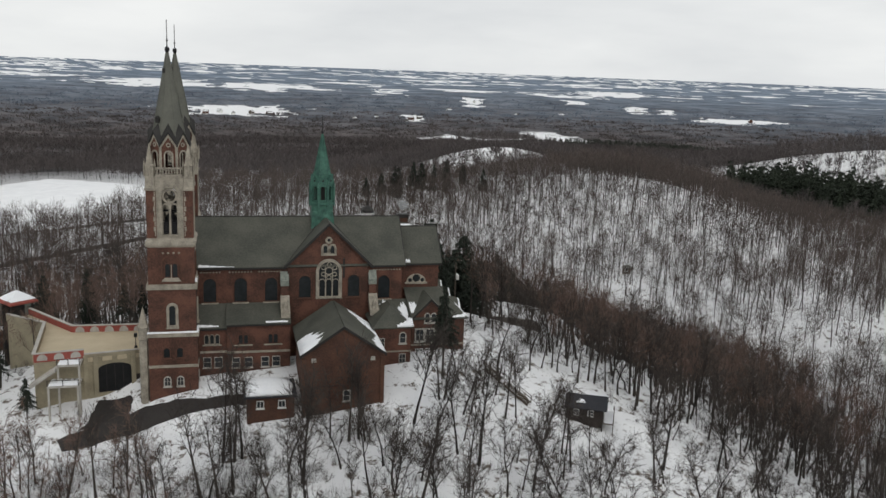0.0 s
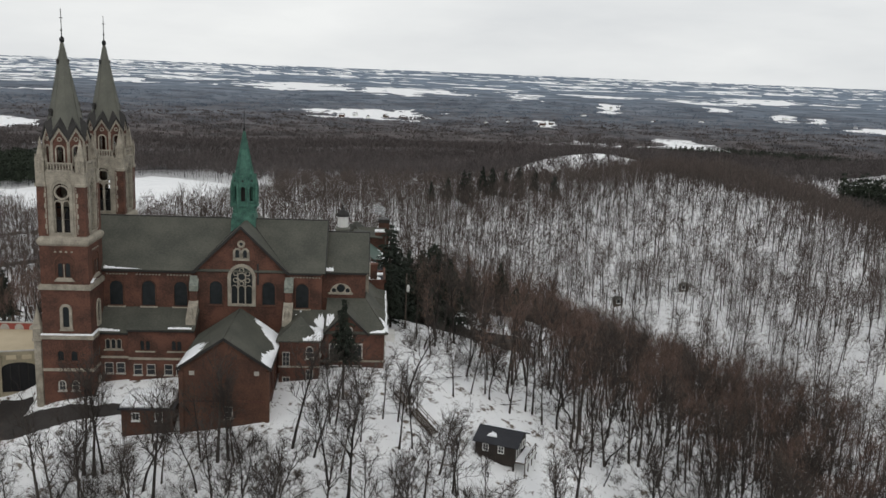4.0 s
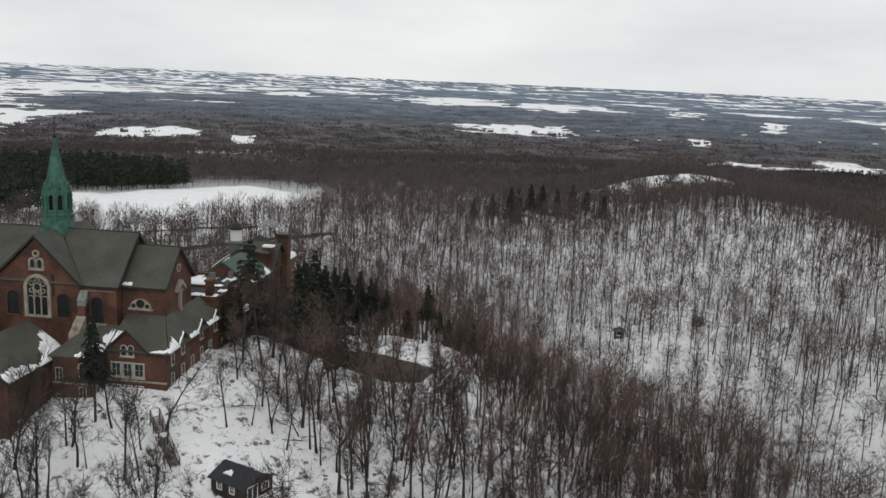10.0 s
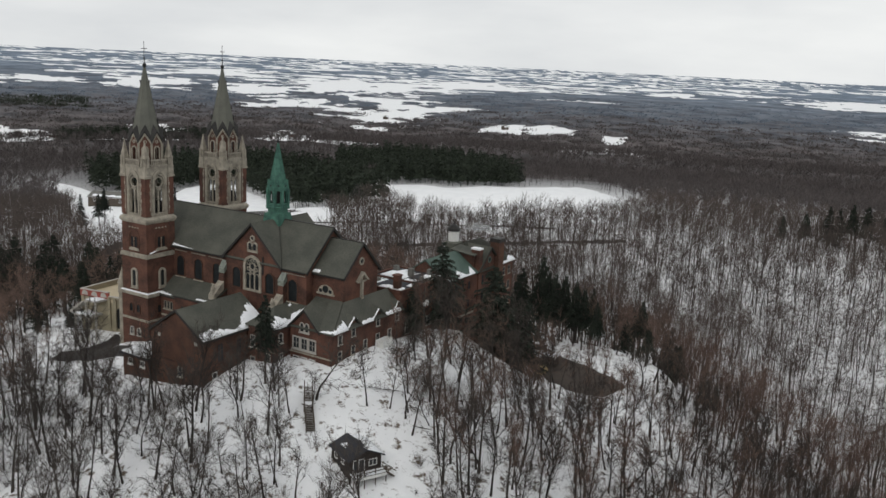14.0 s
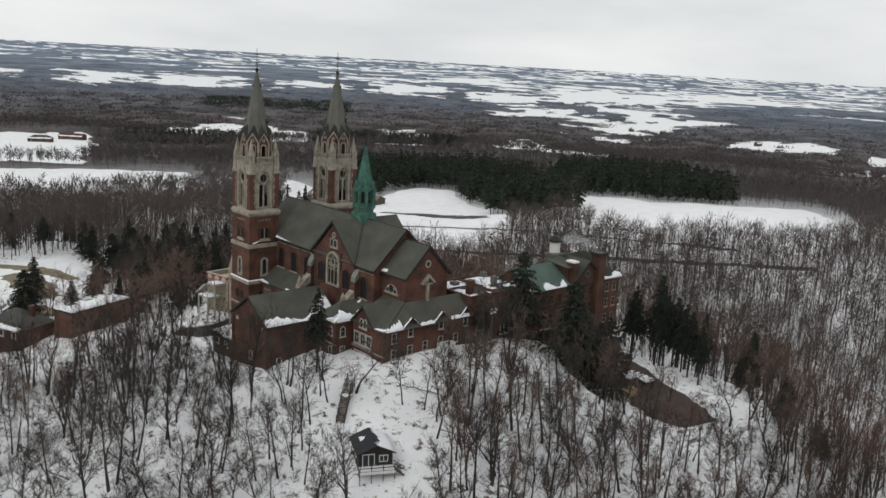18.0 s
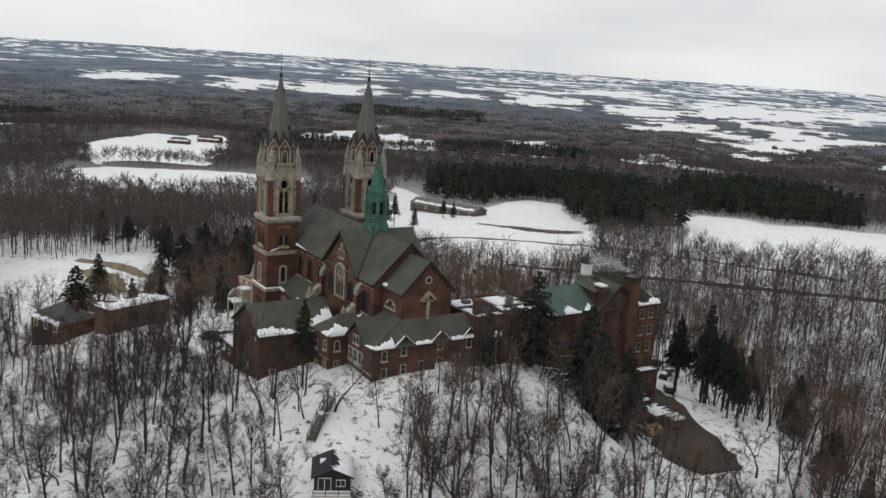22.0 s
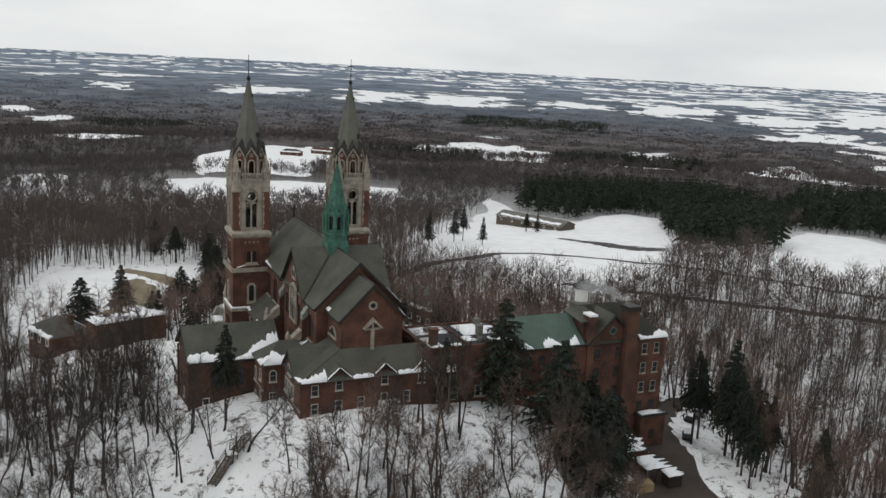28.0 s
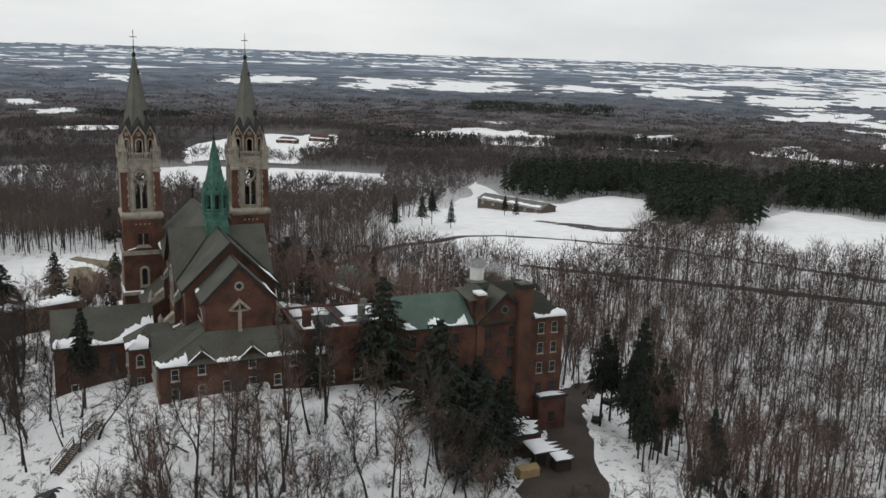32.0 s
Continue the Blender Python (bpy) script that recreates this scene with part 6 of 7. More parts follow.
# low school-like building on the lawn, farmhouses
hall = house("low_hall", pose(-401, 301.5, float(ground_z(-401, 301)) + 0.9, 0, 0, 38.5), 50, 15, 4.2, 2.6, WOOD, GREY_ROOF, "long low building with shallow gable roof half under snow", False, 0.6, 6, "building")
FARMS = [(-1000, 155, 75, 26, 12), (-1110, 200, 60, 32, 13), (-1330, 450, 30, 16, 9), (-1345, 560, 5, 14, 8), (-1300, 600, 60, 18, 9), (-760, 240, 40, 12, 8)]
for n, (x, y, turn, long, wide) in enumerate(FARMS):
    house("farmhouse", on_land(x, y, turn, 0.2), long, wide, 4.5, 3.6, (BRICK, BRICK_DARK, WHITE)[n % 3], GREY_ROOF if n != 1 else BRICK, "distant farm building with snow on its roof", n == 0, 0.35, 3)
# houses of the settlements on the plain: bearing and reach
for n, (bearing, reach) in enumerate([(101.8, 2250), (103.5, 2300), (104.6, 2330), (105.8, 2290), (106.6, 2350), (107.5, 2310), (108.6, 2340), (98.0, 2200), (96.5, 2230), (94.2, 2240), (93.6, 2260), (91.5, 2500), (89.7, 2790), (87.0, 2450), (84.0, 2500), (79.0, 2780), (75.0, 2580), (72.0, 2590), (139.0, 2090), (141.0, 2180), (146.2, 1500), (145.0, 1530), (131.0, 1930), (153.5, 1540)]):
    a = radians(bearing)
    x, y = 60 + reach * math.cos(a), 100 + reach * math.sin(a)
    house("village_house", on_land(x, y, 37 * n, 0.2), 13 + n % 4, 9, 5.5, 3.6, (WHITE, BRICK_DARK, WOOD, WHITE)[n % 4], GREY_ROOF, "small distant house with snow on its roof", n % 3 == 0, 0.7, 1)
for n, (x, y, turn) in enumerate([(-295, 195, 20), (45.5, 310.7, 10), (67.9, 321.5, -15)]):
    ob = house("wood_hut" if n else "cottage", on_land(x, y, turn, 0.1), 3.0 if n else 13, 2.6 if n else 9, 1.9 if n else 3.4, 1.1 if n else 2.6, WOOD if n else WHITE, GREY_ROOF, "small brown hut among bare trees" if n else "pale cottage with snowy roof among bare trees", True, 0.0 if n else 0.5, 1, "hut" if n else "house")

# brick lodge with its long flat-roofed garages, down the west slope
LZ = -11.0
lodge = house("brick_lodge", CHURCH @ pose(-75.5, -44, LZ, 0, 0, 24), 12, 10, 3.4, 3.4, BRICK_DARK, GREY_ROOF, "brick lodge with hipped grey roof edged with snow", True, 0.2, 3, sink=7.0)
bm = B()
box(bm, -0.7, 0.7, -0.5, 0.5, 3, 7.6)
part("chimney", moved(bm, pose(3.2, 1, 0)), BRICK, lodge)
row = base("garage_row", CHURCH @ pose(-66.5, -32, -7.0, 0, 0, 110), "long low garage row with deep snow on its flat roof", "garage")
bm = B()
box(bm, -6, 11, -3.0, 3.0, -6, 3.6)
part("wall", bm, BRICK_DARK, row)
bm = B()
box(bm, -6.3, 11.3, -3.3, 3.3, 3.6, 3.85)
part("roof", bm, FELT, row)
snow_sheet(row, (-6.2, -3.2, 3.86), (17.4, 0, 0), (0, 6.4, 0), 0.0, 0.97, 71, 0.35, 30)
for k in range(3):
    bm = B()
    box(bm, -5.0 + 4.2 * k, -2.1 + 4.2 * k, -3.15, -2.95, -1.5, 2.4)
    part("garage_door", bm, TRIM, row)
house("brick_villa", CHURCH @ pose(-66, 48, gz(-66, 48), 0, 0, 20), 14, 11, 6.0, 4.0, BRICK_DARK, SLATE_GREEN, "dark brick house with green slate roof behind trees", False, 0.15, 4)


# parked cars by the yard drive
def car(m, paint, label):
    ob = base("parked_car", m, label, "car", "cars on the drive")
    bm = B()
    ext(bm, [(-2.2, -0.88, 0.35), (2.2, -0.88, 0.35), (2.25, -0.88, 0.75), (1.2, -0.88, 0.95), (-1.9, -0.88, 1.0), (-2.25, -0.88, 0.85)], (0, 1.76, 0))
    bmesh.ops.bevel(bm, geom=bm.edges[:], offset=0.08, segments=2, affect="EDGES")
    part("body", bm, paint, ob, smooth=True)
    bm = B()
    ext(bm, [(-1.8, -0.74, 0.95), (1.0, -0.74, 0.95), (0.4, -0.66, 1.5), (-1.4, -0.66, 1.5)], (0, 1.48, 0))
    part("cabin_glass", bm, PANE, ob)
    bm = B()
    box(bm, -1.45, 0.45, -0.68, 0.68, 1.48, 1.66)
    part("snow", bm, SNOW, ob)
    for x in (-1.4, 1.4):
        for y in (-0.86, 0.86):
            bm = B()
            lathe(bm, [(0.33, -0.1), (0.33, 0.1)], 12)
            wheel = part("wheel", moved(bm, pose(x, y, 0.33, 90, 0, 0)), BLACK, ob)
    return ob


for n, (u, v, turn) in enumerate([(8.5, 76.5, 120), (4.0, 83.0, 118), (19.0, 66.5, 140)]):
    car(CHURCH @ pose(u, v, gz(u, v) + 0.1, 0, 0, turn), (BLACK, GREY_ROOF, TRIM)[n], "dark parked car with snow on its roof")

# utility pole by the wing
pole = base("utility_pole", CHURCH @ pose(27.5, 10.5, gz(27.5, 10.5)), "wooden utility pole with transformers beside the brick wing", "pole")
bm = B()
lathe(bm, [(0.17, -0.5), (0.11, 10.5)], 8)
part("mast", bm, WOOD, pole)
bm = B()
box(bm, -0.07, 0.07, -1.1, 1.1, 9.6, 9.75)
part("crossarm", bm, WOOD, pole)
for y in (-0.5, 0.5):
    bm = B()
    lathe(bm, [(0.26, 7.2), (0.28, 7.3), (0.28, 8.1), (0.2, 8.25)], 10, 0.3, y)
    part("transformer", bm, WHITE, pole)
# wire fence by the drive
fence = base("wire_fence", pose(0, 0, 0), "low wire fence with thin posts in the snow", "fence")
line = [from_church(-50 + 2.4 * k, -29 + 1.1 * k) for k in range(9)]
for k, (x, y) in enumerate(line):
    z = float(ground_z(x, y))
    bm = B()
    box(bm, x - 0.05, x + 0.05, y - 0.05, y + 0.05, z - 0.3, z + 1.3)
    part("post", bm, TRIM, fence)
    if k:
        x0, y0 = line[k - 1]
        z0 = float(ground_z(x0, y0))
        for h in (0.5, 1.2):
            bm = B()
            ext(bm, [(x0, y0, z0 + h), (x, y, z + h), (x, y, z + h + 0.04)], (0.03, 0.03, 0))
            part("rail", bm, TRIM, fence)

# bare turf showing in the clearing behind the lodge
ribbon("bare_turf", [(-178, 92, 4), (-170, 96, 9), (-160, 99, 12), (-150, 101, 8), (-143, 104, 4)], TURF, "patch of bare tan turf in the snow", "turf", 0.07, 71, 2.2, 9)
ribbon("bare_turf", [(-140, 93, 3), (-134, 96, 7), (-126, 99, 9), (-119, 101, 4)], TURF, "patch of bare tan turf in the snow", "turf", 0.07, 72, 2.0, 9)
ribbon("bare_turf", [(-192, 88, 3), (-184, 100, 6), (-172, 108, 5), (-163, 111, 3)], TURF, "patch of bare tan turf in the snow", "turf", 0.07, 73, 1.8, 9)
# ---- bare trees and conifers ----
class Shape:
    """Vertices and faces gathered in lists, for meshes of many small pieces."""

    def __init__(self):
        self.v, self.f = [], []

    def limb(self, pts, radii, n):
        start = len(self.v)
        for p, r in zip(pts, radii):
            for i in range(n):
                a = math.tau * i / n
                self.v.append((p[0] + r * math.cos(a), p[1] + r * math.sin(a), p[2]))
        for k in range(len(pts) - 1):
            for i in range(n):
                j = (i + 1) % n
                a, b = start + k * n, start + (k + 1) * n
                self.f.append((a + i, a + j, b + j, b + i))

    def blade(self, p, q, w, rng):
        """A thin twig: a narrow triangle from p to q."""
        d = np.subtract(q, p)
        side = np.cross(d, rng.normal(size=3))
        side = side / (np.linalg.norm(side) + 1e-9) * w / 2
        s = len(self.v)
        self.v += [tuple(np.add(p, side)), tuple(np.subtract(p, side)), tuple(q)]
        self.f.append((s, s + 1, s + 2))

    def mesh(self, name, mat):
        me = bpy.data.meshes.new(name)
        me.from_pydata(self.v, [], self.f)
        me.materials.append(mat)
        return me


def bent(rng, p, d, length, n, lift, stray):
    """A wandering line from p along d."""
    pts, d = [np.array(p, float)], np.array(d, float)
    for _ in range(n):
        d = d + rng.normal(size=3) * stray + np.array([0, 0, lift])
        d = d / np.linalg.norm(d)
        pts.append(pts[-1] + d * length / n)
    return pts


def bare_tree(seed, high, spread, limbs, low, subs=6, twigs=7):
    """Trunk and limbs, and the crown of branches and twigs, of a leafless broadleaf tree."""
    rng = np.random.default_rng(seed)
    wood, crown = Shape(), Shape()
    near = twigs > 6
    lean = np.array([rng.normal(), rng.normal(), 0]) * (0.20 if spread > 0.9 else 0.08) + np.array([0, 0, 1.0])
    r0 = high * (0.0118 + 0.005 * rng.random())
    trunk = bent(rng, (0, 0, -0.5), lean, high * 0.86, 8, 0.05, 0.035 + 0.075 * (spread > 0.9))
    rad = [r0 * (1.25 if i == 0 else 1.0) * (1 - 0.88 * i / 8) + 0.015 for i in range(9)]
    if near:
        wood.limb(trunk, rad, 6)
    else:
        wood.limb(trunk[::2], rad[::2], 4)
    for k in range(limbs):
        f = low + (0.97 - low) * (k + rng.random()) / limbs
        i = min(int(f * 8), 7)
        p = trunk[i] + (trunk[i + 1] - trunk[i]) * (f * 8 - i)
        a = k * 2.4 + rng.normal() * 0.5
        tilt = spread * (1.1 - 0.5 * f) * (0.8 + 0.4 * rng.random())
        d = np.array([math.cos(a) * math.sin(tilt), math.sin(a) * math.sin(tilt), math.cos(tilt)])
        length = high * (0.46 - 0.26 * f) * (0.7 + 0.5 * rng.random())
        line = bent(rng, p, d, length, 5, 0.05, 0.20)
        rl = max(0.05, rad[i] * 0.56)
        if near:
            wood.limb(line, [rl * (1 - 0.17 * j) for j in range(6)], 4)
        else:
            wood.limb([line[0], line[2], line[5]], [rl, rl * 0.68, rl * 0.2], 3)
        for b in range(subs):
            g = 0.25 + 0.75 * (b + rng.random()) / subs
            j = min(int(g * 5), 4)
            q = line[j] + (line[j + 1] - line[j]) * (g * 5 - j)
            e = d * 0.8 + rng.normal(size=3) * 0.65 + np.array([0, 0, 0.12])
            sub = bent(rng, q, e / np.linalg.norm(e), length * 0.44 * (0.6 + 0.6 * rng.random()), 2, 0.08, 0.12)
            if near:
                crown.limb([sub[0], sub[2]], [0.05, 0.014], 3)
            else:
                crown.blade(sub[0], sub[2], 0.09, rng)
            for _ in range(twigs):
                h = rng.random()
                w = sub[0] + (sub[2] - sub[0]) * h
                e2 = sub[2] - sub[0]
                e2 = e2 / (np.linalg.norm(e2) + 1e-6) + rng.normal(size=3) * 0.65 + np.array([0, 0, 0.08])
                crown.blade(w, w + e2 / np.linalg.norm(e2) * (0.7 + 1.2 * rng.random()), 0.05, rng)
    for _ in range(30):
        p = trunk[-1 - int(rng.integers(0, 3))]
        e = np.array([rng.normal() * 0.5, rng.normal() * 0.5, 0.8])
        crown.blade(p, p + e * (0.8 + rng.random()), 0.055, rng)
    return wood, crown


def bush(seed, size):
    rng = np.random.default_rng(seed)
    s = Shape()
    for k in range(20):
        a, t = rng.random() * math.tau, 0.1 + 0.75 * rng.random()
        d = np.array([math.cos(a) * math.sin(t), math.sin(a) * math.sin(t), math.cos(t)])
        p = rng.normal(size=3) * 0.12 * size * np.array([1, 1, 0])
        q = p + d * size * (0.6 + 0.5 * rng.random())
        s.blade(p, q, 0.04, rng)
        for _ in range(4):
            w = p + (q - p) * rng.uniform(0.25, 0.9)
            s.blade(w, w + (d + rng.normal(size=3) * 0.55) * size * 0.34, 0.035, rng)
    return s


def conifer(seed, high, wide, bare=0.1, tiers=17, thick=0.36):
    """Trunk and drooping, ragged branches."""
    rng = np.random.default_rng(seed)
    wood, needles = Shape(), Shape()
    wood.limb([(0, 0, -0.5), (0.05, 0, high * 0.5), (0, 0, high * 0.98)], [high * 0.016, high * 0.011, 0.02], 6)
    for k in range(tiers):
        f = bare + (1 - bare) * (k + 0.3 * rng.random()) / tiers
        reach = wide * (1.02 - f) ** 0.8 * (0.75 + 0.45 * rng.random()) / (1 - bare) ** 0.8
        count = 9 if f < 0.7 else 6
        for b in range(count):
            if rng.random() < 0.10:
                continue
            a = math.tau * (b + rng.random() * 0.8) / count + k * 1.3
            out = np.array([math.cos(a), math.sin(a), 0])
            p = np.array([0, 0, f * high])
            length = reach * (0.65 + 0.5 * rng.random())
            tip = p + out * length + np.array([0, 0, -0.22 * length + 0.15])
            mid = p + out * length * 0.55 + np.array([0, 0, 0.02 * length])
            side = np.array([-out[1], out[0], 0])
            for line in ((p, mid), (mid, tip)):
                needles.blade(line[0], line[1], 0.28, rng)
            for c in range(8):
                g = 0.2 + 0.8 * c / 8
                q = p + (mid - p) * min(1, g / 0.55) if g < 0.55 else mid + (tip - mid) * (g - 0.55) / 0.45
                s = side if c % 2 else -side
                e = q + (s * 0.75 + out * 0.5) * (0.32 * length * (1.15 - g * 0.7) + 0.15) + np.array([0, 0, -0.12 * length - 0.1 * rng.random()])
                needles.blade(q, e, thick, rng)
                needles.blade(q, (q + e) / 2 + np.array([0, 0, -0.35 - 0.3 * rng.random()]), thick * 0.8, rng)
    return wood, needles


def light_fir(seed, high, wide, tiers):
    """A conifer for dense stands: ragged tiers of broad sprays."""
    rng = np.random.default_rng(seed)
    s = Shape()
    s.limb([(0, 0, -0.5), (0, 0, high * 0.6)], [0.2, 0.12], 3)
    for k in range(tiers):
        f = 0.25 + 0.75 * k / tiers
        for b in range(9):
            a = math.tau * (b + rng.random()) / 9
            reach = wide * (1.06 - f) ** 0.7 * rng.uniform(0.6, 1.15)
            p = np.array([0, 0, f * high + rng.uniform(0.2, 1.4)])
            s.blade(p + np.array([math.cos(a), math.sin(a), -0.5]) * reach, p, rng.uniform(0.7, 1.2), rng)
            s.blade(p, p + np.array([math.cos(a) * reach, math.sin(a) * reach, -0.5 * reach]), rng.uniform(0.8, 1.4), rng)
    return s


def spread_over(step, x0, x1, y0, y1, seed, jitter=0.48):
    """Uneven grid of places."""
    rng = np.random.default_rng(seed)
    gx, gy = np.meshgrid(np.arange(x0, x1, step), np.arange(y0, y1, step))
    gx = gx + rng.uniform(-jitter, jitter, gx.shape) * step
    gy = gy + rng.uniform(-jitter, jitter, gy.shape) * step
    return gx.ravel(), gy.ravel(), rng


def in_view(x, y, margin=4.0):
    """Whether a place lies on the side to which the land opens."""
    a = np.degrees(np.arctan2(y - 100, x - 60)) % 360
    return (a > 58 - margin) & (a < 203 + margin)


# built ground, in the church's plan: no tree stands here
BUILT = [(-32, 24, -15, 15), (-8, 14, -29, -9), (12, 24, -16, -9), (-52, -26, -26, 4), (9, 27, -18, 58), (24, 58, 30, 57), (35, 47, -34, -21), (-16, -4, -30, -18), (-46, -8, -27, -14), (6, 26, 54, 76), (22, 35, 14, 46), (-83, -60, -51, -24), (-60, -48, -46, -26)]


def free_ground(x, y, pad=1.0):
    u, v = to_church(x, y)
    ok = np.ones(np.shape(u), bool)
    for u0, u1, v0, v1 in BUILT:
        ok &= ~((u > u0 - pad) & (u < u1 + pad) & (v > v0 - pad) & (v < v1 + pad))
    return ok


def wood_edge(u):
    """Across the church: where the dense wood east of it begins."""
    return np.interp(u, [28, 37, 47, 54, 66, 83, 110, 140], [0, -12, -20, -23, -27, -30, -34, -38])


# single trees on the church's hill
KINDS = []
for s, (high, sprd, limbs, low) in enumerate([(13, 0.95, 12, 0.30), (15, 0.75, 14, 0.40), (12, 1.15, 11, 0.24), (15, 0.62, 14, 0.46), (10, 1.1, 10, 0.25), (13, 0.95, 13, 0.33), (16, 0.7, 14, 0.48), (12, 1.2, 12, 0.28), (14, 0.85, 14, 0.36)]):
    wood, crown = bare_tree(100 + s, high, sprd, limbs, low)
    tree = base("bare_tree", pose(0, 0, -400), "leafless broadleaf tree with dark bark standing in snow", "tree", "bare trees on the hill")
    for nm, sh, mt in (("trunk", wood, BARK_DARK), ("crown", crown, BRANCH)):
        ob = new(nm, sh.mesh(nm, mt))
        ob.parent = tree
    KINDS.append(tree)

tx, ty, rng = spread_over(5.2, -125, 130, 70, 262, 5)
u, v = to_church(tx, ty)
dist = np.hypot(u, v)
keep = in_view(tx, ty) & free_ground(tx, ty, 1.5) & (open_land(tx, ty) < 0.3) & (dist < 128)
# thinner by the church and on the open slope south of it
p = np.where((v < -10) & (u > 0) & (u < 65) & (v > -75), 0.92, 0.88)
p = np.where((np.hypot((u - 33) / 10, (v + 23) / 8) < 1), 0.4, p)
p = np.where((v < -48), 0.5, p)
p = np.where((u > 8) & (u < 30) & (v > -34) & (v < -14), 0.95, p)
p = np.where((u > 22) & (v < wood_edge(u) - 2), np.where(v > -38, 0.62, np.where(v > -60, 0.42, 0.45)), p)
p = np.where((u > 24) & (v > -12) & (v < 14), 0.6, np.where((u > 24) & (u < 80) & (v >= 14) & (v < 60), 0.5, p))
keep &= rng.random(len(tx)) < p
spots = np.stack([tx, ty], 1)[keep]
order = np.argsort(np.hypot(spots[:, 0] - 60, spots[:, 1] - 130))
spots = spots[order]
single = spots[:300]
rest = spots[300:]  # the others stand in the woods below
for n, (x, y) in enumerate(single):
    s = rng.uniform(0.72, 1.12)
    ob = KINDS[n % len(KINDS)] if n < len(KINDS) else None
    m = pose(x, y, float(ground_z(x, y)), rng.normal() * 3.5, rng.normal() * 3.5, rng.uniform(0, 360))
    if ob is None:
        ob = copy_thing(KINDS[n % len(KINDS)], m)
    else:
        ob.matrix_basis = m
    ob.scale = (s, s, s)

# undergrowth
SHRUBS = [bush(300 + s, 1.6 + 0.4 * s) for s in range(3)]


def strewn(name, shapes, places, sizes, mat, label, category, seed, tilt=0.04):
    """Many alike plants as one mesh."""
    rng = np.random.default_rng(seed)
    vs, fs, count = [], [], 0
    which = rng.integers(0, len(shapes), len(places))
    turn = rng.uniform(0, math.tau, len(places))
    for k, sh in enumerate(shapes):
        idx = np.nonzero(which == k)[0]
        if not len(idx):
            continue
        V = np.array(sh.v)
        tri = np.array([f[:3] for f in sh.f] + [(f[0], f[2], f[3]) for f in sh.f if len(f) == 4])
        c, s = np.cos(turn[idx])[:, None], np.sin(turn[idx])[:, None]
        sz = sizes[idx][:, None]
        lx, ly = rng.normal(size=(len(idx), 1)) * tilt, rng.normal(size=(len(idx), 1)) * tilt
        X = (V[:, 0] * c - V[:, 1] * s + V[:, 2] * lx) * sz + places[idx, :1]
        Y = (V[:, 0] * s + V[:, 1] * c + V[:, 2] * ly) * sz + places[idx, 1:2]
        Z = V[:, 2] * sz + places[idx, 2:3]
        vs.append(np.stack([X, Y, Z], -1).reshape(-1, 3))
        fs.append((tri[None] + (np.arange(len(idx)) * len(V))[:, None, None]).reshape(-1, 3) + count)
        count += len(V) * len(idx)
    vs, fs = np.concatenate(vs), np.concatenate(fs)
    me = bpy.data.meshes.new(name)
    me.vertices.add(len(vs))
    me.vertices.foreach_set("co", vs.ravel())
    me.loops.add(fs.size)
    me.loops.foreach_set("vertex_index", fs.ravel())
    me.polygons.add(len(fs))
    me.polygons.foreach_set("loop_start", np.arange(0, fs.size, 3))
    me.update(calc_edges=True)
    me.materials.append(mat)
    return tagged(new(name, me), label, category, kind="stuff")


def placed(x, y, sink=0.2):
    return np.stack([x, y, ground_z(x, y) - sink], 1)


bx, by, rng = spread_over(3.3, -110, 125, 74, 260, 8)
u, v = to_church(bx, by)
keep = in_view(bx, by) & free_ground(bx, by, 0.5) & (rng.random(len(bx)) < 0.30 + 0.34 * (wavy(bx, by, 14, 3.3) > 0.1) + 0.2 * (u < 5) - 0.18 * (np.hypot((u - 30) / 16, (v + 24) / 12) < 1)) & (np.hypot(u, v) < 125)
strewn("undergrowth", SHRUBS, placed(bx[keep], by[keep], 0.1), rng.uniform(0.45, 1.35, keep.sum()), BRANCH, "brown leafless undergrowth and saplings in the snow", "undergrowth", 9)


def far_tree(seed, high, twigs, width, limbs=6, reach=1.0, deep=0.30):
    """A light tree for the woods: a straight trunk, rising limbs and a rounded crown of fine twigs."""
    rng = np.random.default_rng(seed)
    wood, crown = Shape(), Shape()
    top = np.array([rng.normal() * 0.5, rng.normal() * 0.5, high * 0.8])
    wide = high * rng.uniform(0.21, 0.29)
    if limbs > 3:
        wood.limb([(0, 0, -0.8), tuple(top * 0.5 + rng.normal(size=3) * 0.15), tuple(top)], [high * 0.012, high * 0.009, 0.04], 3)
    else:
        wood.blade((0, 0, -0.8), top, high * 0.020, rng)
    for k in range(limbs):
        f = 0.38 + 0.5 * (k + rng.random()) / limbs
        a = k * 2.4 + rng.random()
        q = np.array([math.cos(a) * wide * 0.75, math.sin(a) * wide * 0.75, high * (f + 0.16)])
        wood.blade(top * f / 0.8, q, 0.16, rng)
    for _ in range(twigs):
        d = rng.normal(size=3)
        d = d / np.linalg.norm(d)
        c = d * np.array([wide, wide, high * deep]) * rng.random() ** 0.45 + np.array([top[0], top[1], high * (0.97 - deep)])
        e = d * np.array([0.6, 0.6, 0.2]) + rng.normal(size=3) * 0.28 + np.array([0, 0, 0.8])
        crown.blade(c - e * 0.6 * reach, c + e * (0.7 + 1.0 * rng.random()) * reach, width, rng)
    return wood, crown


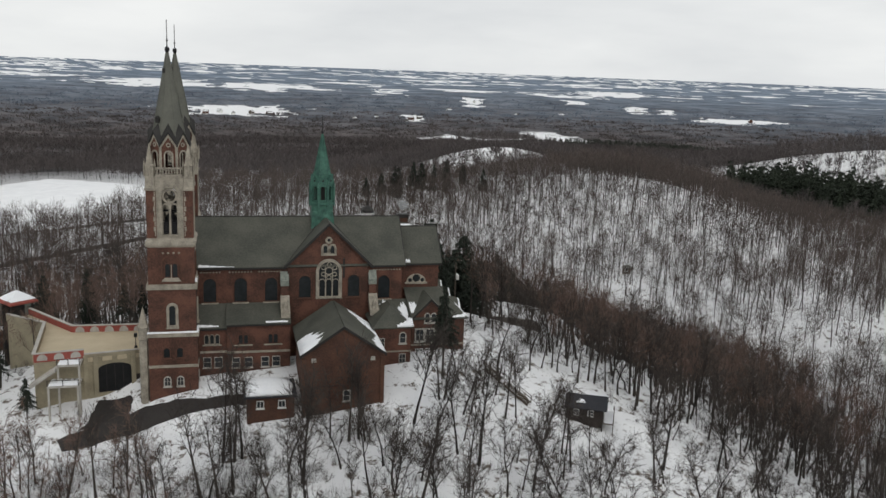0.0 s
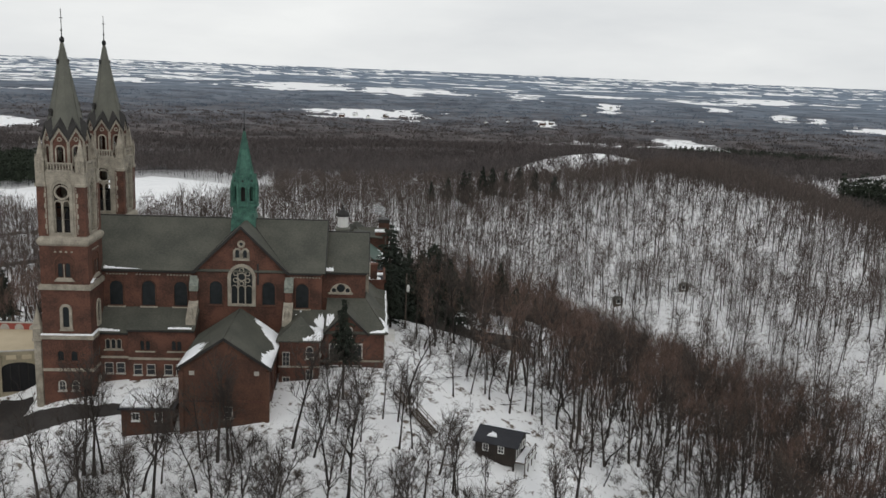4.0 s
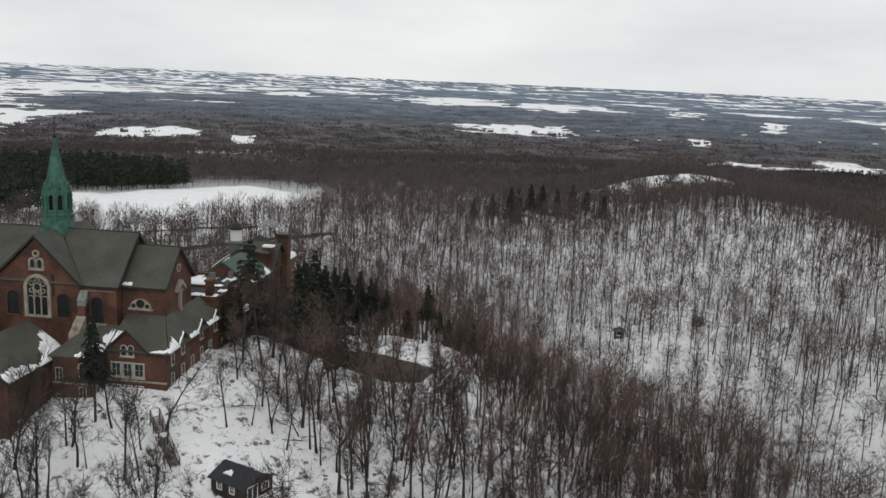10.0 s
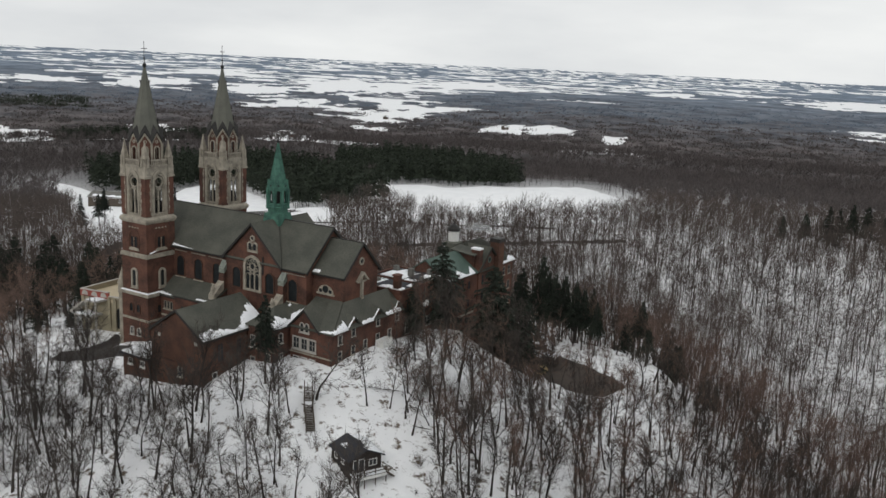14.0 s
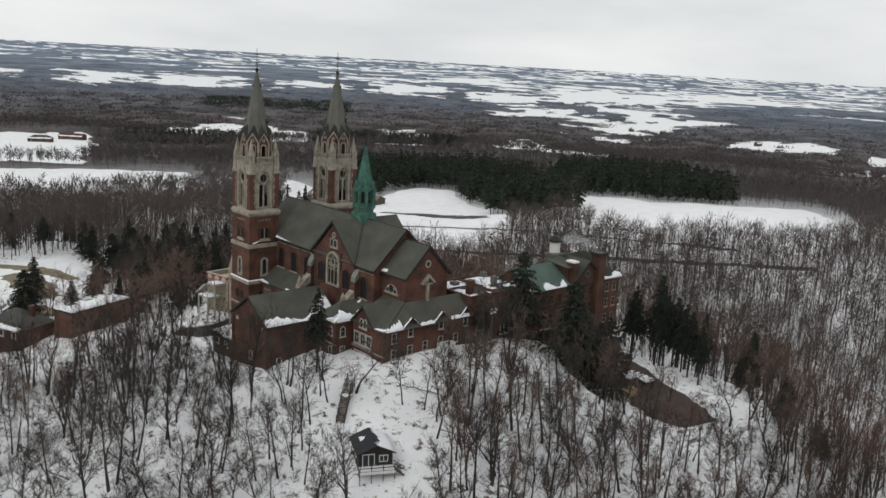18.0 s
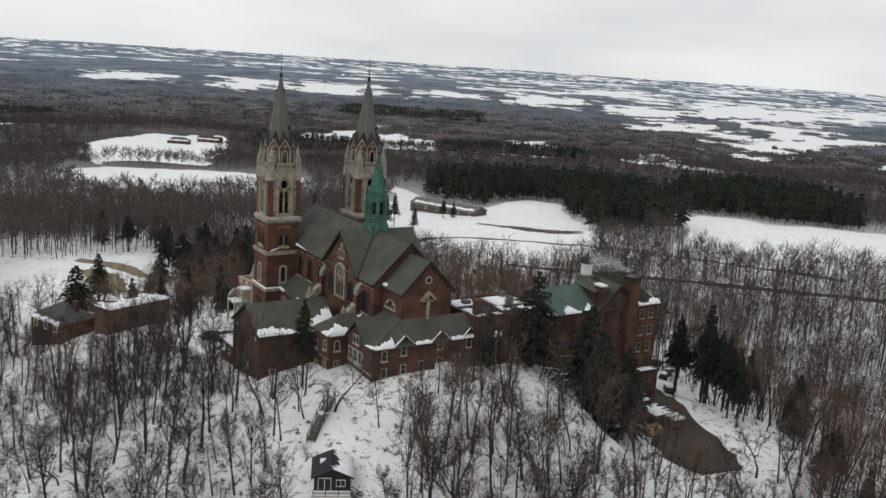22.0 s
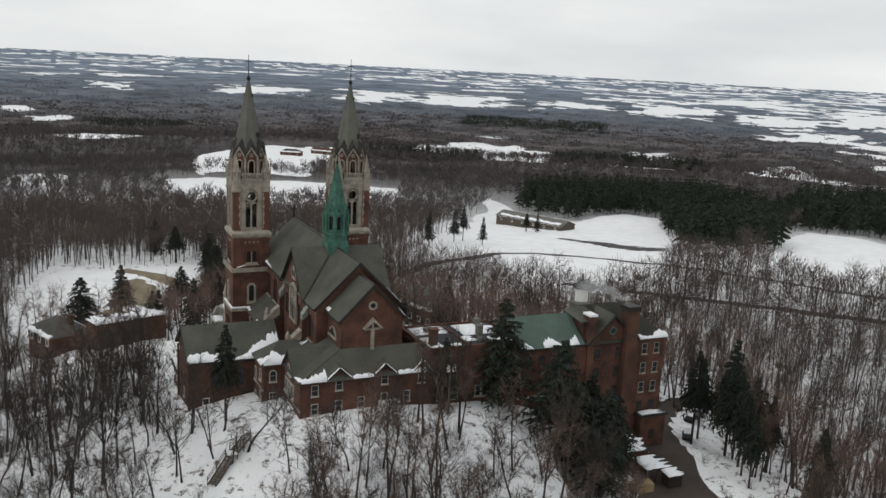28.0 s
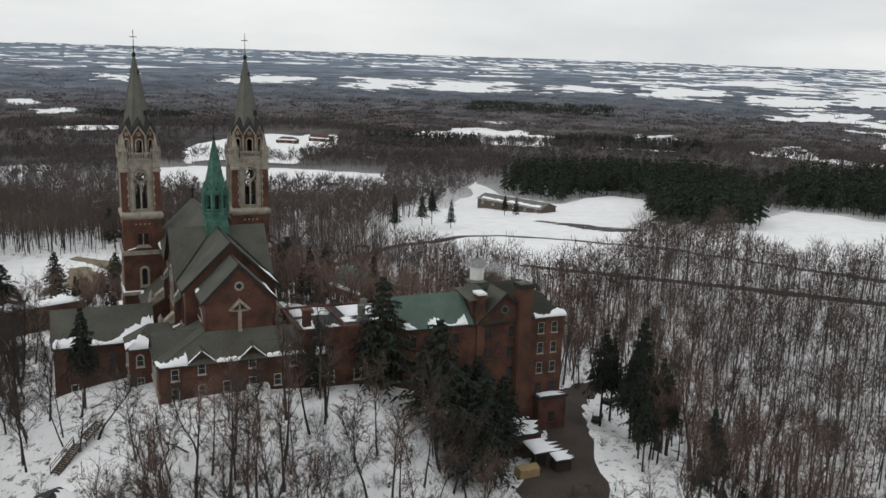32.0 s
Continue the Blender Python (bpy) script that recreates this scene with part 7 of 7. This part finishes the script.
def woods(name, spots, shapes, seed, size=(0.8, 1.15), label="", tilt=0.03, mat=None):
    rng = np.random.default_rng(seed)
    sizes = rng.uniform(*size, len(spots))
    pl = placed(spots[:, 0], spots[:, 1], 0.4)
    strewn(name + "_trunks", [s[0] for s in shapes], pl, sizes, BARK, label + ", their trunks", "woods", seed, tilt)
    strewn(name + "_crowns", [s[1] for s in shapes], pl, sizes, mat or WOODS, label + ", their twigs", "woods", seed, tilt)


# the other trees of the hill, as one wood
LIGHT = []
for k in range(6):
    wood, crown = bare_tree(150 + k, 11.5 + 0.9 * k, 0.75 + 0.1 * (k % 3), 9, 0.34, 5, 6)
    LIGHT.append((wood, crown))
woods("hill_woods", rest, LIGHT, 20, (0.75, 1.1), "leafless trees on the lower hill", 0.05, TWIG)

# thicker woods down the slope beyond the choir
ex, ey, rng = spread_over(4.6, -110, 130, 60, 262, 51)
u, v = to_church(ex, ey)
chance = rng.random(len(ex))
east = (u > 28) & (u < 132) & (v > wood_edge(u)) & (v < np.where(u < 62, 32, 112)) & (chance < np.where((u < 60) & (v > 8), 0.40, np.where(u < 60, 0.62, 0.85))) & free_ground(ex, ey, 2)
west = (u > -85) & (u < 20) & (v > -80) & (v < np.where(u > 0, -32, -27)) & free_ground(ex, ey, 2) & (chance < np.where(u < -5, 0.5, np.where(v > -47, 0.12, 0.08)))
behind = (ex > -140) & (ex < 0) & (ey > 190) & (v > 62) & free_ground(ex, ey, 2) & (chance < 0.6)
DENSE = [bare_tree(540 + k, 13.0 + 0.7 * k, 0.5 + 0.1 * (k % 3), 11, 0.50, 4, 6) for k in range(7)]
beyond = (u > 36) & (u < 84) & (v > np.where(u > 57, 47, 57)) & (v < 108) & (chance < 0.85) & free_ground(ex, ey, 2) & ~east
south = (u > 4) & (u < 38) & (v > -44) & (v < -12) & (chance < np.where(np.hypot((u - 24) / 7, (v + 18) / 6) < 1, 0.15, np.where(u < 22, 0.25, 0.38))) & free_ground(ex, ey, 2.5) & ~east & ~west
spots = np.stack([ex, ey], 1)
woods("slope_thicket", spots[east | beyond], DENSE, 52, (0.75, 1.1), "dense leafless trees on the slopes", 0.05, TWIG)
woods("west_thicket", spots[west | behind], DENSE, 53, (0.75, 1.1), "dense dark leafless trees below the church", 0.07, BRANCH)
woods("south_slope_trees", spots[south], LIGHT, 54, (0.6, 1.0), "leafless trees on the snowy slope below the choir", 0.09, BRANCH)
THICKET = Shape()
rng = np.random.default_rng(61)
for k in range(5):
    one = bush(310 + k, 3.6)
    off = rng.normal(size=3) * (1.4, 1.4, 0)
    start = len(THICKET.v)
    THICKET.v += [tuple(np.add(p, off)) for p in one.v]
    THICKET.f += [tuple(i + start for i in f) for f in one.f]
qx, qy, rng = spread_over(4.6, -60, 90, 90, 230, 62)
u, v = to_church(qx, qy)
keep = free_ground(qx, qy, 1.0) & (((u > 22) & (u < 44) & (v > -8) & (v < 14) & (rng.random(len(qx)) < 0.3)) | ((u < 30) & (u > -75) & (v < np.where(u > 4, -26, -28)) & (v > -80) & (rng.random(len(qx)) < np.where(v > -47, np.where(u > -12, 0.18, 0.5), np.where(u > -12, 0.12, 0.3)))))
strewn("brush", [THICKET], placed(qx[keep], qy[keep], 0.1), rng.uniform(0.5, 1.1, keep.sum()), BRANCH, "dense brown brush on the slope", "undergrowth", 63)

# woods in the middle distance
mx, my, rng = spread_over(4.6, -345, 330, -60, 520, 12)
r = np.hypot(mx - 60, my - 100)
u, v = to_church(mx, my)
near = (np.hypot(u, v) < 128) & (mx > -125) & (mx < 130) & (my > 70) & (my < 262)
keep = in_view(mx, my) & ~near & (r < 400) & (r > 70) & free_ground(mx, my, 2) & (open_land(mx, my) < 0.25) & (conifer_land(mx, my) < 0.4) & (rng.random(len(mx)) < np.where((mx > 15) & (my > 235) & (my < 470), 0.85, np.where((mx < -40) & (my < 225), 1.0, np.where((mx < -130) & (my < 330), 0.9, 0.93))))
for nm, part_of, count, wide, seed in (("near_woods", r < 235, 170, 0.085, 21), ("slope_woods", r >= 235, 90, 0.14, 24)):
    woods(nm, np.stack([mx, my], 1)[keep & part_of], [far_tree(500 + s, 12.0 + 1.1 * (s % 4), count, wide) for s in range(8)], seed, (0.8, 1.2), "leafless woods on the snowy slopes")
# denser woods west of the lodge and beyond the yard
wx, wy, rng = spread_over(6.4, -345, 0, -20, 345, 15)
u, v = to_church(wx, wy)
deep = ((wx < -120) & (wy < 140)) | ((wx > -150) & (v > 108) & (rng.random(len(wx)) < 0.4))
keep = deep & in_view(wx, wy) & (np.hypot(wx - 60, wy - 100) < 400) & free_ground(wx, wy, 2) & (open_land(wx, wy) < 0.25) & (conifer_land(wx, wy) < 0.4) & (rng.random(len(wx)) < 0.8)
woods("valley_woods", np.stack([wx, wy], 1)[keep], [far_tree(520 + s, 11.5 + 1.0 * (s % 4), 70, 0.16) for s in range(5)], 25, (0.8, 1.15), "dense leafless woods in the valley")

fx, fy, rng = spread_over(8.2, -900, 620, -330, 1150, 14)
r = np.hypot(fx - 60, fy - 100)
keep = in_view(fx, fy) & (r >= 400) & (r < 820) & (open_land(fx, fy) < 0.25) & (conifer_land(fx, fy) < 0.4) & (rng.random(len(fx)) < 0.88)
woods("far_woods", np.stack([fx, fy], 1)[keep], [far_tree(600 + s, 12 + 1.2 * (s % 3), 42, 0.48, 3, 1.35) for s in range(6)], 22, (0.85, 1.2), "leafless woods of the middle distance", mat=FAR_WOODS)

gx, gy, rng = spread_over(16.5, -1700, 900, -700, 1750, 16)
r = np.hypot(gx - 60, gy - 100)
keep = in_view(gx, gy) & (r >= 820) & (r < 1500) & (open_land(gx, gy) < 0.35) & (conifer_land(gx, gy) < 0.4) & (rng.random(len(gx)) < 0.85)
woods("distant_woods", np.stack([gx, gy], 1)[keep], [far_tree(700 + s, 16, 22, 0.95, 1, 1.9) for s in range(4)], 23, (0.8, 1.2), "distant leafless woods", mat=FAR_WOODS)

# the woods of the plain, as clumps that shrink with the land
def clump(seed):
    rng = np.random.default_rng(seed)
    s = Shape()
    for _ in range(22):
        a, b = rng.normal(size=2)
        p = np.array([a * 8.0, b * 8.0, rng.uniform(0, 5)])
        s.blade(p, p + np.array([rng.normal() * 1.2, rng.normal() * 1.2, rng.uniform(2.0, 4.5)]), rng.uniform(1.1, 2.8), rng)
    return s


rng = np.random.default_rng(77)
rr = 1440 * (2900 / 1440) ** rng.random(16000)
aa = np.radians(rng.uniform(54, 206, 16000))
px, py = 60 + rr * np.cos(aa), 100 + rr * np.sin(aa)
keep = (plain_fields(px, py) < 0.25) & (open_land(px, py) < 0.3)
px, py, rr = px[keep], py[keep], rr[keep]
size = rng.uniform(0.7, 1.3, len(px)) * rr / true_reach(rr)
CLUMPS = [clump(960 + k) for k in range(6)]
# clumps past 2350 m take the colour with haze painted in
for nm, sel, mt in (("plain_woods", rr < 2350, FAR_WOODS), ("remote_woods", rr >= 2350, HAZED_WOODS)):
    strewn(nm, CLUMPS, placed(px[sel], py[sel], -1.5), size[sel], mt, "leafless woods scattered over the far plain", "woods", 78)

# dark pine stands of the plain: bearing, half width, nearest and farthest reach
stand = []
for bearing, half, r0, r1, count in ((162.3, 4.6, 2030, 2330, 260), (187.5, 2.6, 1750, 1900, 110)):
    for _ in range(count):
        a, q = radians(bearing + half * rng.uniform(-1, 1)), rng.uniform(r0, r1)
        stand.append((60 + q * math.cos(a), 100 + q * math.sin(a)))
stand = np.array(stand)
strewn("far_pine_stand", CLUMPS, placed(stand[:, 0], stand[:, 1], -3.0), rng.uniform(0.9, 1.4, len(stand)), PINE_NEEDLE, "dark pine stands on the far plain", "woods", 79)

# conifer plantations
cx, cy, rng = spread_over(7.0, -1200, 560, 200, 1680, 18)
keep = conifer_land(cx, cy) > 0.5
ax, ay, rng = spread_over(4.3, 130, 300, 450, 600, 19)
close = spot(ax, ay, *CONIFERS[0]) > 0.5
fir = [light_fir(800 + s, 15 + s, 4.3, 6) for s in range(5)]
spots = np.concatenate([np.stack([cx, cy], 1)[keep], np.stack([ax, ay], 1)[close]])
pl = placed(spots[:, 0], spots[:, 1], 0.4)
strewn("conifer_plantation", fir, pl, rng.uniform(0.9, 1.25, len(pl)), PINE_NEEDLE, "dense dark green pine plantation beside a snowy field", "woods", 31)

# single conifers: plan place, height, spread
SPRUCES = [conifer(900 + s, 18, w, b, 19) for s, (w, b) in enumerate([(4.9, 0.10), (3.9, 0.40), (4.6, 0.30), (4.0, 0.22)])]
FIRS = []
for wood, needles in SPRUCES:
    tree = base("conifer_tree", pose(0, 0, -400), "tall dark green conifer with drooping branches", "tree", "conifers by the buildings")
    for nm, sh, mt in (("trunk", wood, BARK), ("crown", needles, NEEDLE)):
        ob = new(nm, sh.mesh(nm, mt))
        ob.parent = tree
    FIRS.append(tree)
STANDS = [  # along and across the church, height
    (24.5, 21.4, 19), (17.4, -22.2, 15.5), (33.6, 27.2, 21), (31, 33, 17), (38.5, 32.9, 18.5), (29, 36, 17), (31, 40, 14), (36, 37, 13), (24.8, 11, 12),
    (23.6, 72.2, 23.5), (21.4, 65.5, 19), (18, 70, 17), (27, 69, 20), (30, 66, 19), (33, 65, 17), (37, 62.5, 16), (40, 60.5, 15), (44, 58.5, 13), (29, 73, 18), (35, 69, 17), (40, 66, 14), (52.7, 64.4, 13.5), (61.6, 62.6, 11), (56, 60, 9), (47, 71, 13), (57, 72, 12), (64, 57, 10), (68, 66, 11), (60, 68, 12), (72, 60, 10),
    (-36, 24, 9), (-33, 27, 8), (-44, 30, 9), (-54, -4, 14), (-47, -12.5, 7), (-60, 8, 14), (-66, -8, 13), (-52, 30, 15), (-74, 10, 14), (-46, 44, 15),
    (-104, 7, 16), (-112, -11, 15), (-120, 0, 17), (-98, -3, 14), (-95, 13, 16), (-128, 8, 15), (-140, 4, 16), (-160, 5, 15), (-150, 13, 16), (-88, 15, 15), (-88.1, -38.8, 17), (-70, -22, 12), (-82, -12, 14),
    (47, 257, 15), (55, 262, 16), (63, 269, 19), (66, 275, 18), (72, 268, 20), (77, 273, 19), (84, 276, 17), (91, 279, 18), (97, 268, 16), (104, 256, 15),
    (-119, -27, 16), (-112, -19, 9), (-107, -15, 10), (-150, 15, 15), (-141, 23, 17), (-131, 29, 18), (-126, 21, 17), (-150, 30, 16), (-165, 20, 15), (-176, 8, 14), (-185, -3, 14), (-136, 14, 15), (-118, 33, 19), (-112, 26, 18), (-108, 38, 16), (-160, 38, 14), (-196, 10, 13), (-205, -8, 14),
    (-227, 135, 17), (-222, 128, 15), (-210, 110, 17), (-300, 219, 12), (-297, 210, 12), (-303, 213, 11), (-216, 140, 14), (-88, 44, 15), (-100, 20, 15), (-106, 12, 14), (-114, 16, 16), (-122, 12, 15), (-92, 28, 16), (-100, 34, 15), (-84, 30, 15), (-80, 20, 13),
]
for n, (uu, vv, high) in enumerate(STANDS):
    x, y = from_church(uu, vv)
    m = pose(x, y, float(ground_z(x, y)), 0, 0, 77 * n)
    if n < len(FIRS):
        ob = FIRS[n]
        ob.matrix_basis = m
    else:
        ob = copy_thing(FIRS[1 if vv > 56 and 15 < uu < 62 else n % len(FIRS)], m)
    wide = 0.85 if n == 1 else 1.4 if 20 < uu < 42 and 20 < vv < 45 else 0.88 if vv > 56 and uu < 50 else 1.45 if -210 < uu < -80 else 1.0
    ob.scale = (wide * high / 18, wide * high / 18, high / 18)

# fallen branches in the snow
def branch(seed, length):
    rng = np.random.default_rng(seed)
    s = Shape()
    line = bent(rng, (0, 0, 0.3), (1, rng.normal() * 0.3, 0.05), length, 4, 0, 0.15)
    s.limb([tuple(p) for p in line], [0.16, 0.14, 0.11, 0.07, 0.03], 4)
    for k in range(14):
        p = line[1 + k % 4]
        d = np.array([0.6, rng.normal(), abs(rng.normal()) * 0.6])
        s.blade(p, p + d * length * 0.22 * (0.5 + rng.random()), 0.08, rng)
    return s


lx, ly, rng = spread_over(9.0, -90, 110, 78, 190, 41)
u, v = to_church(lx, ly)
keep = in_view(lx, ly) & free_ground(lx, ly, 3.0) & (rng.random(len(lx)) < 0.42)
strewn("fallen_branches", [branch(420 + s, 4.0 + s) for s in range(4)], placed(lx[keep], ly[keep], 0.05), rng.uniform(0.6, 1.3, keep.sum()), BARK, "dark fallen branches lying in the snow", "branches", 43, 0.0)
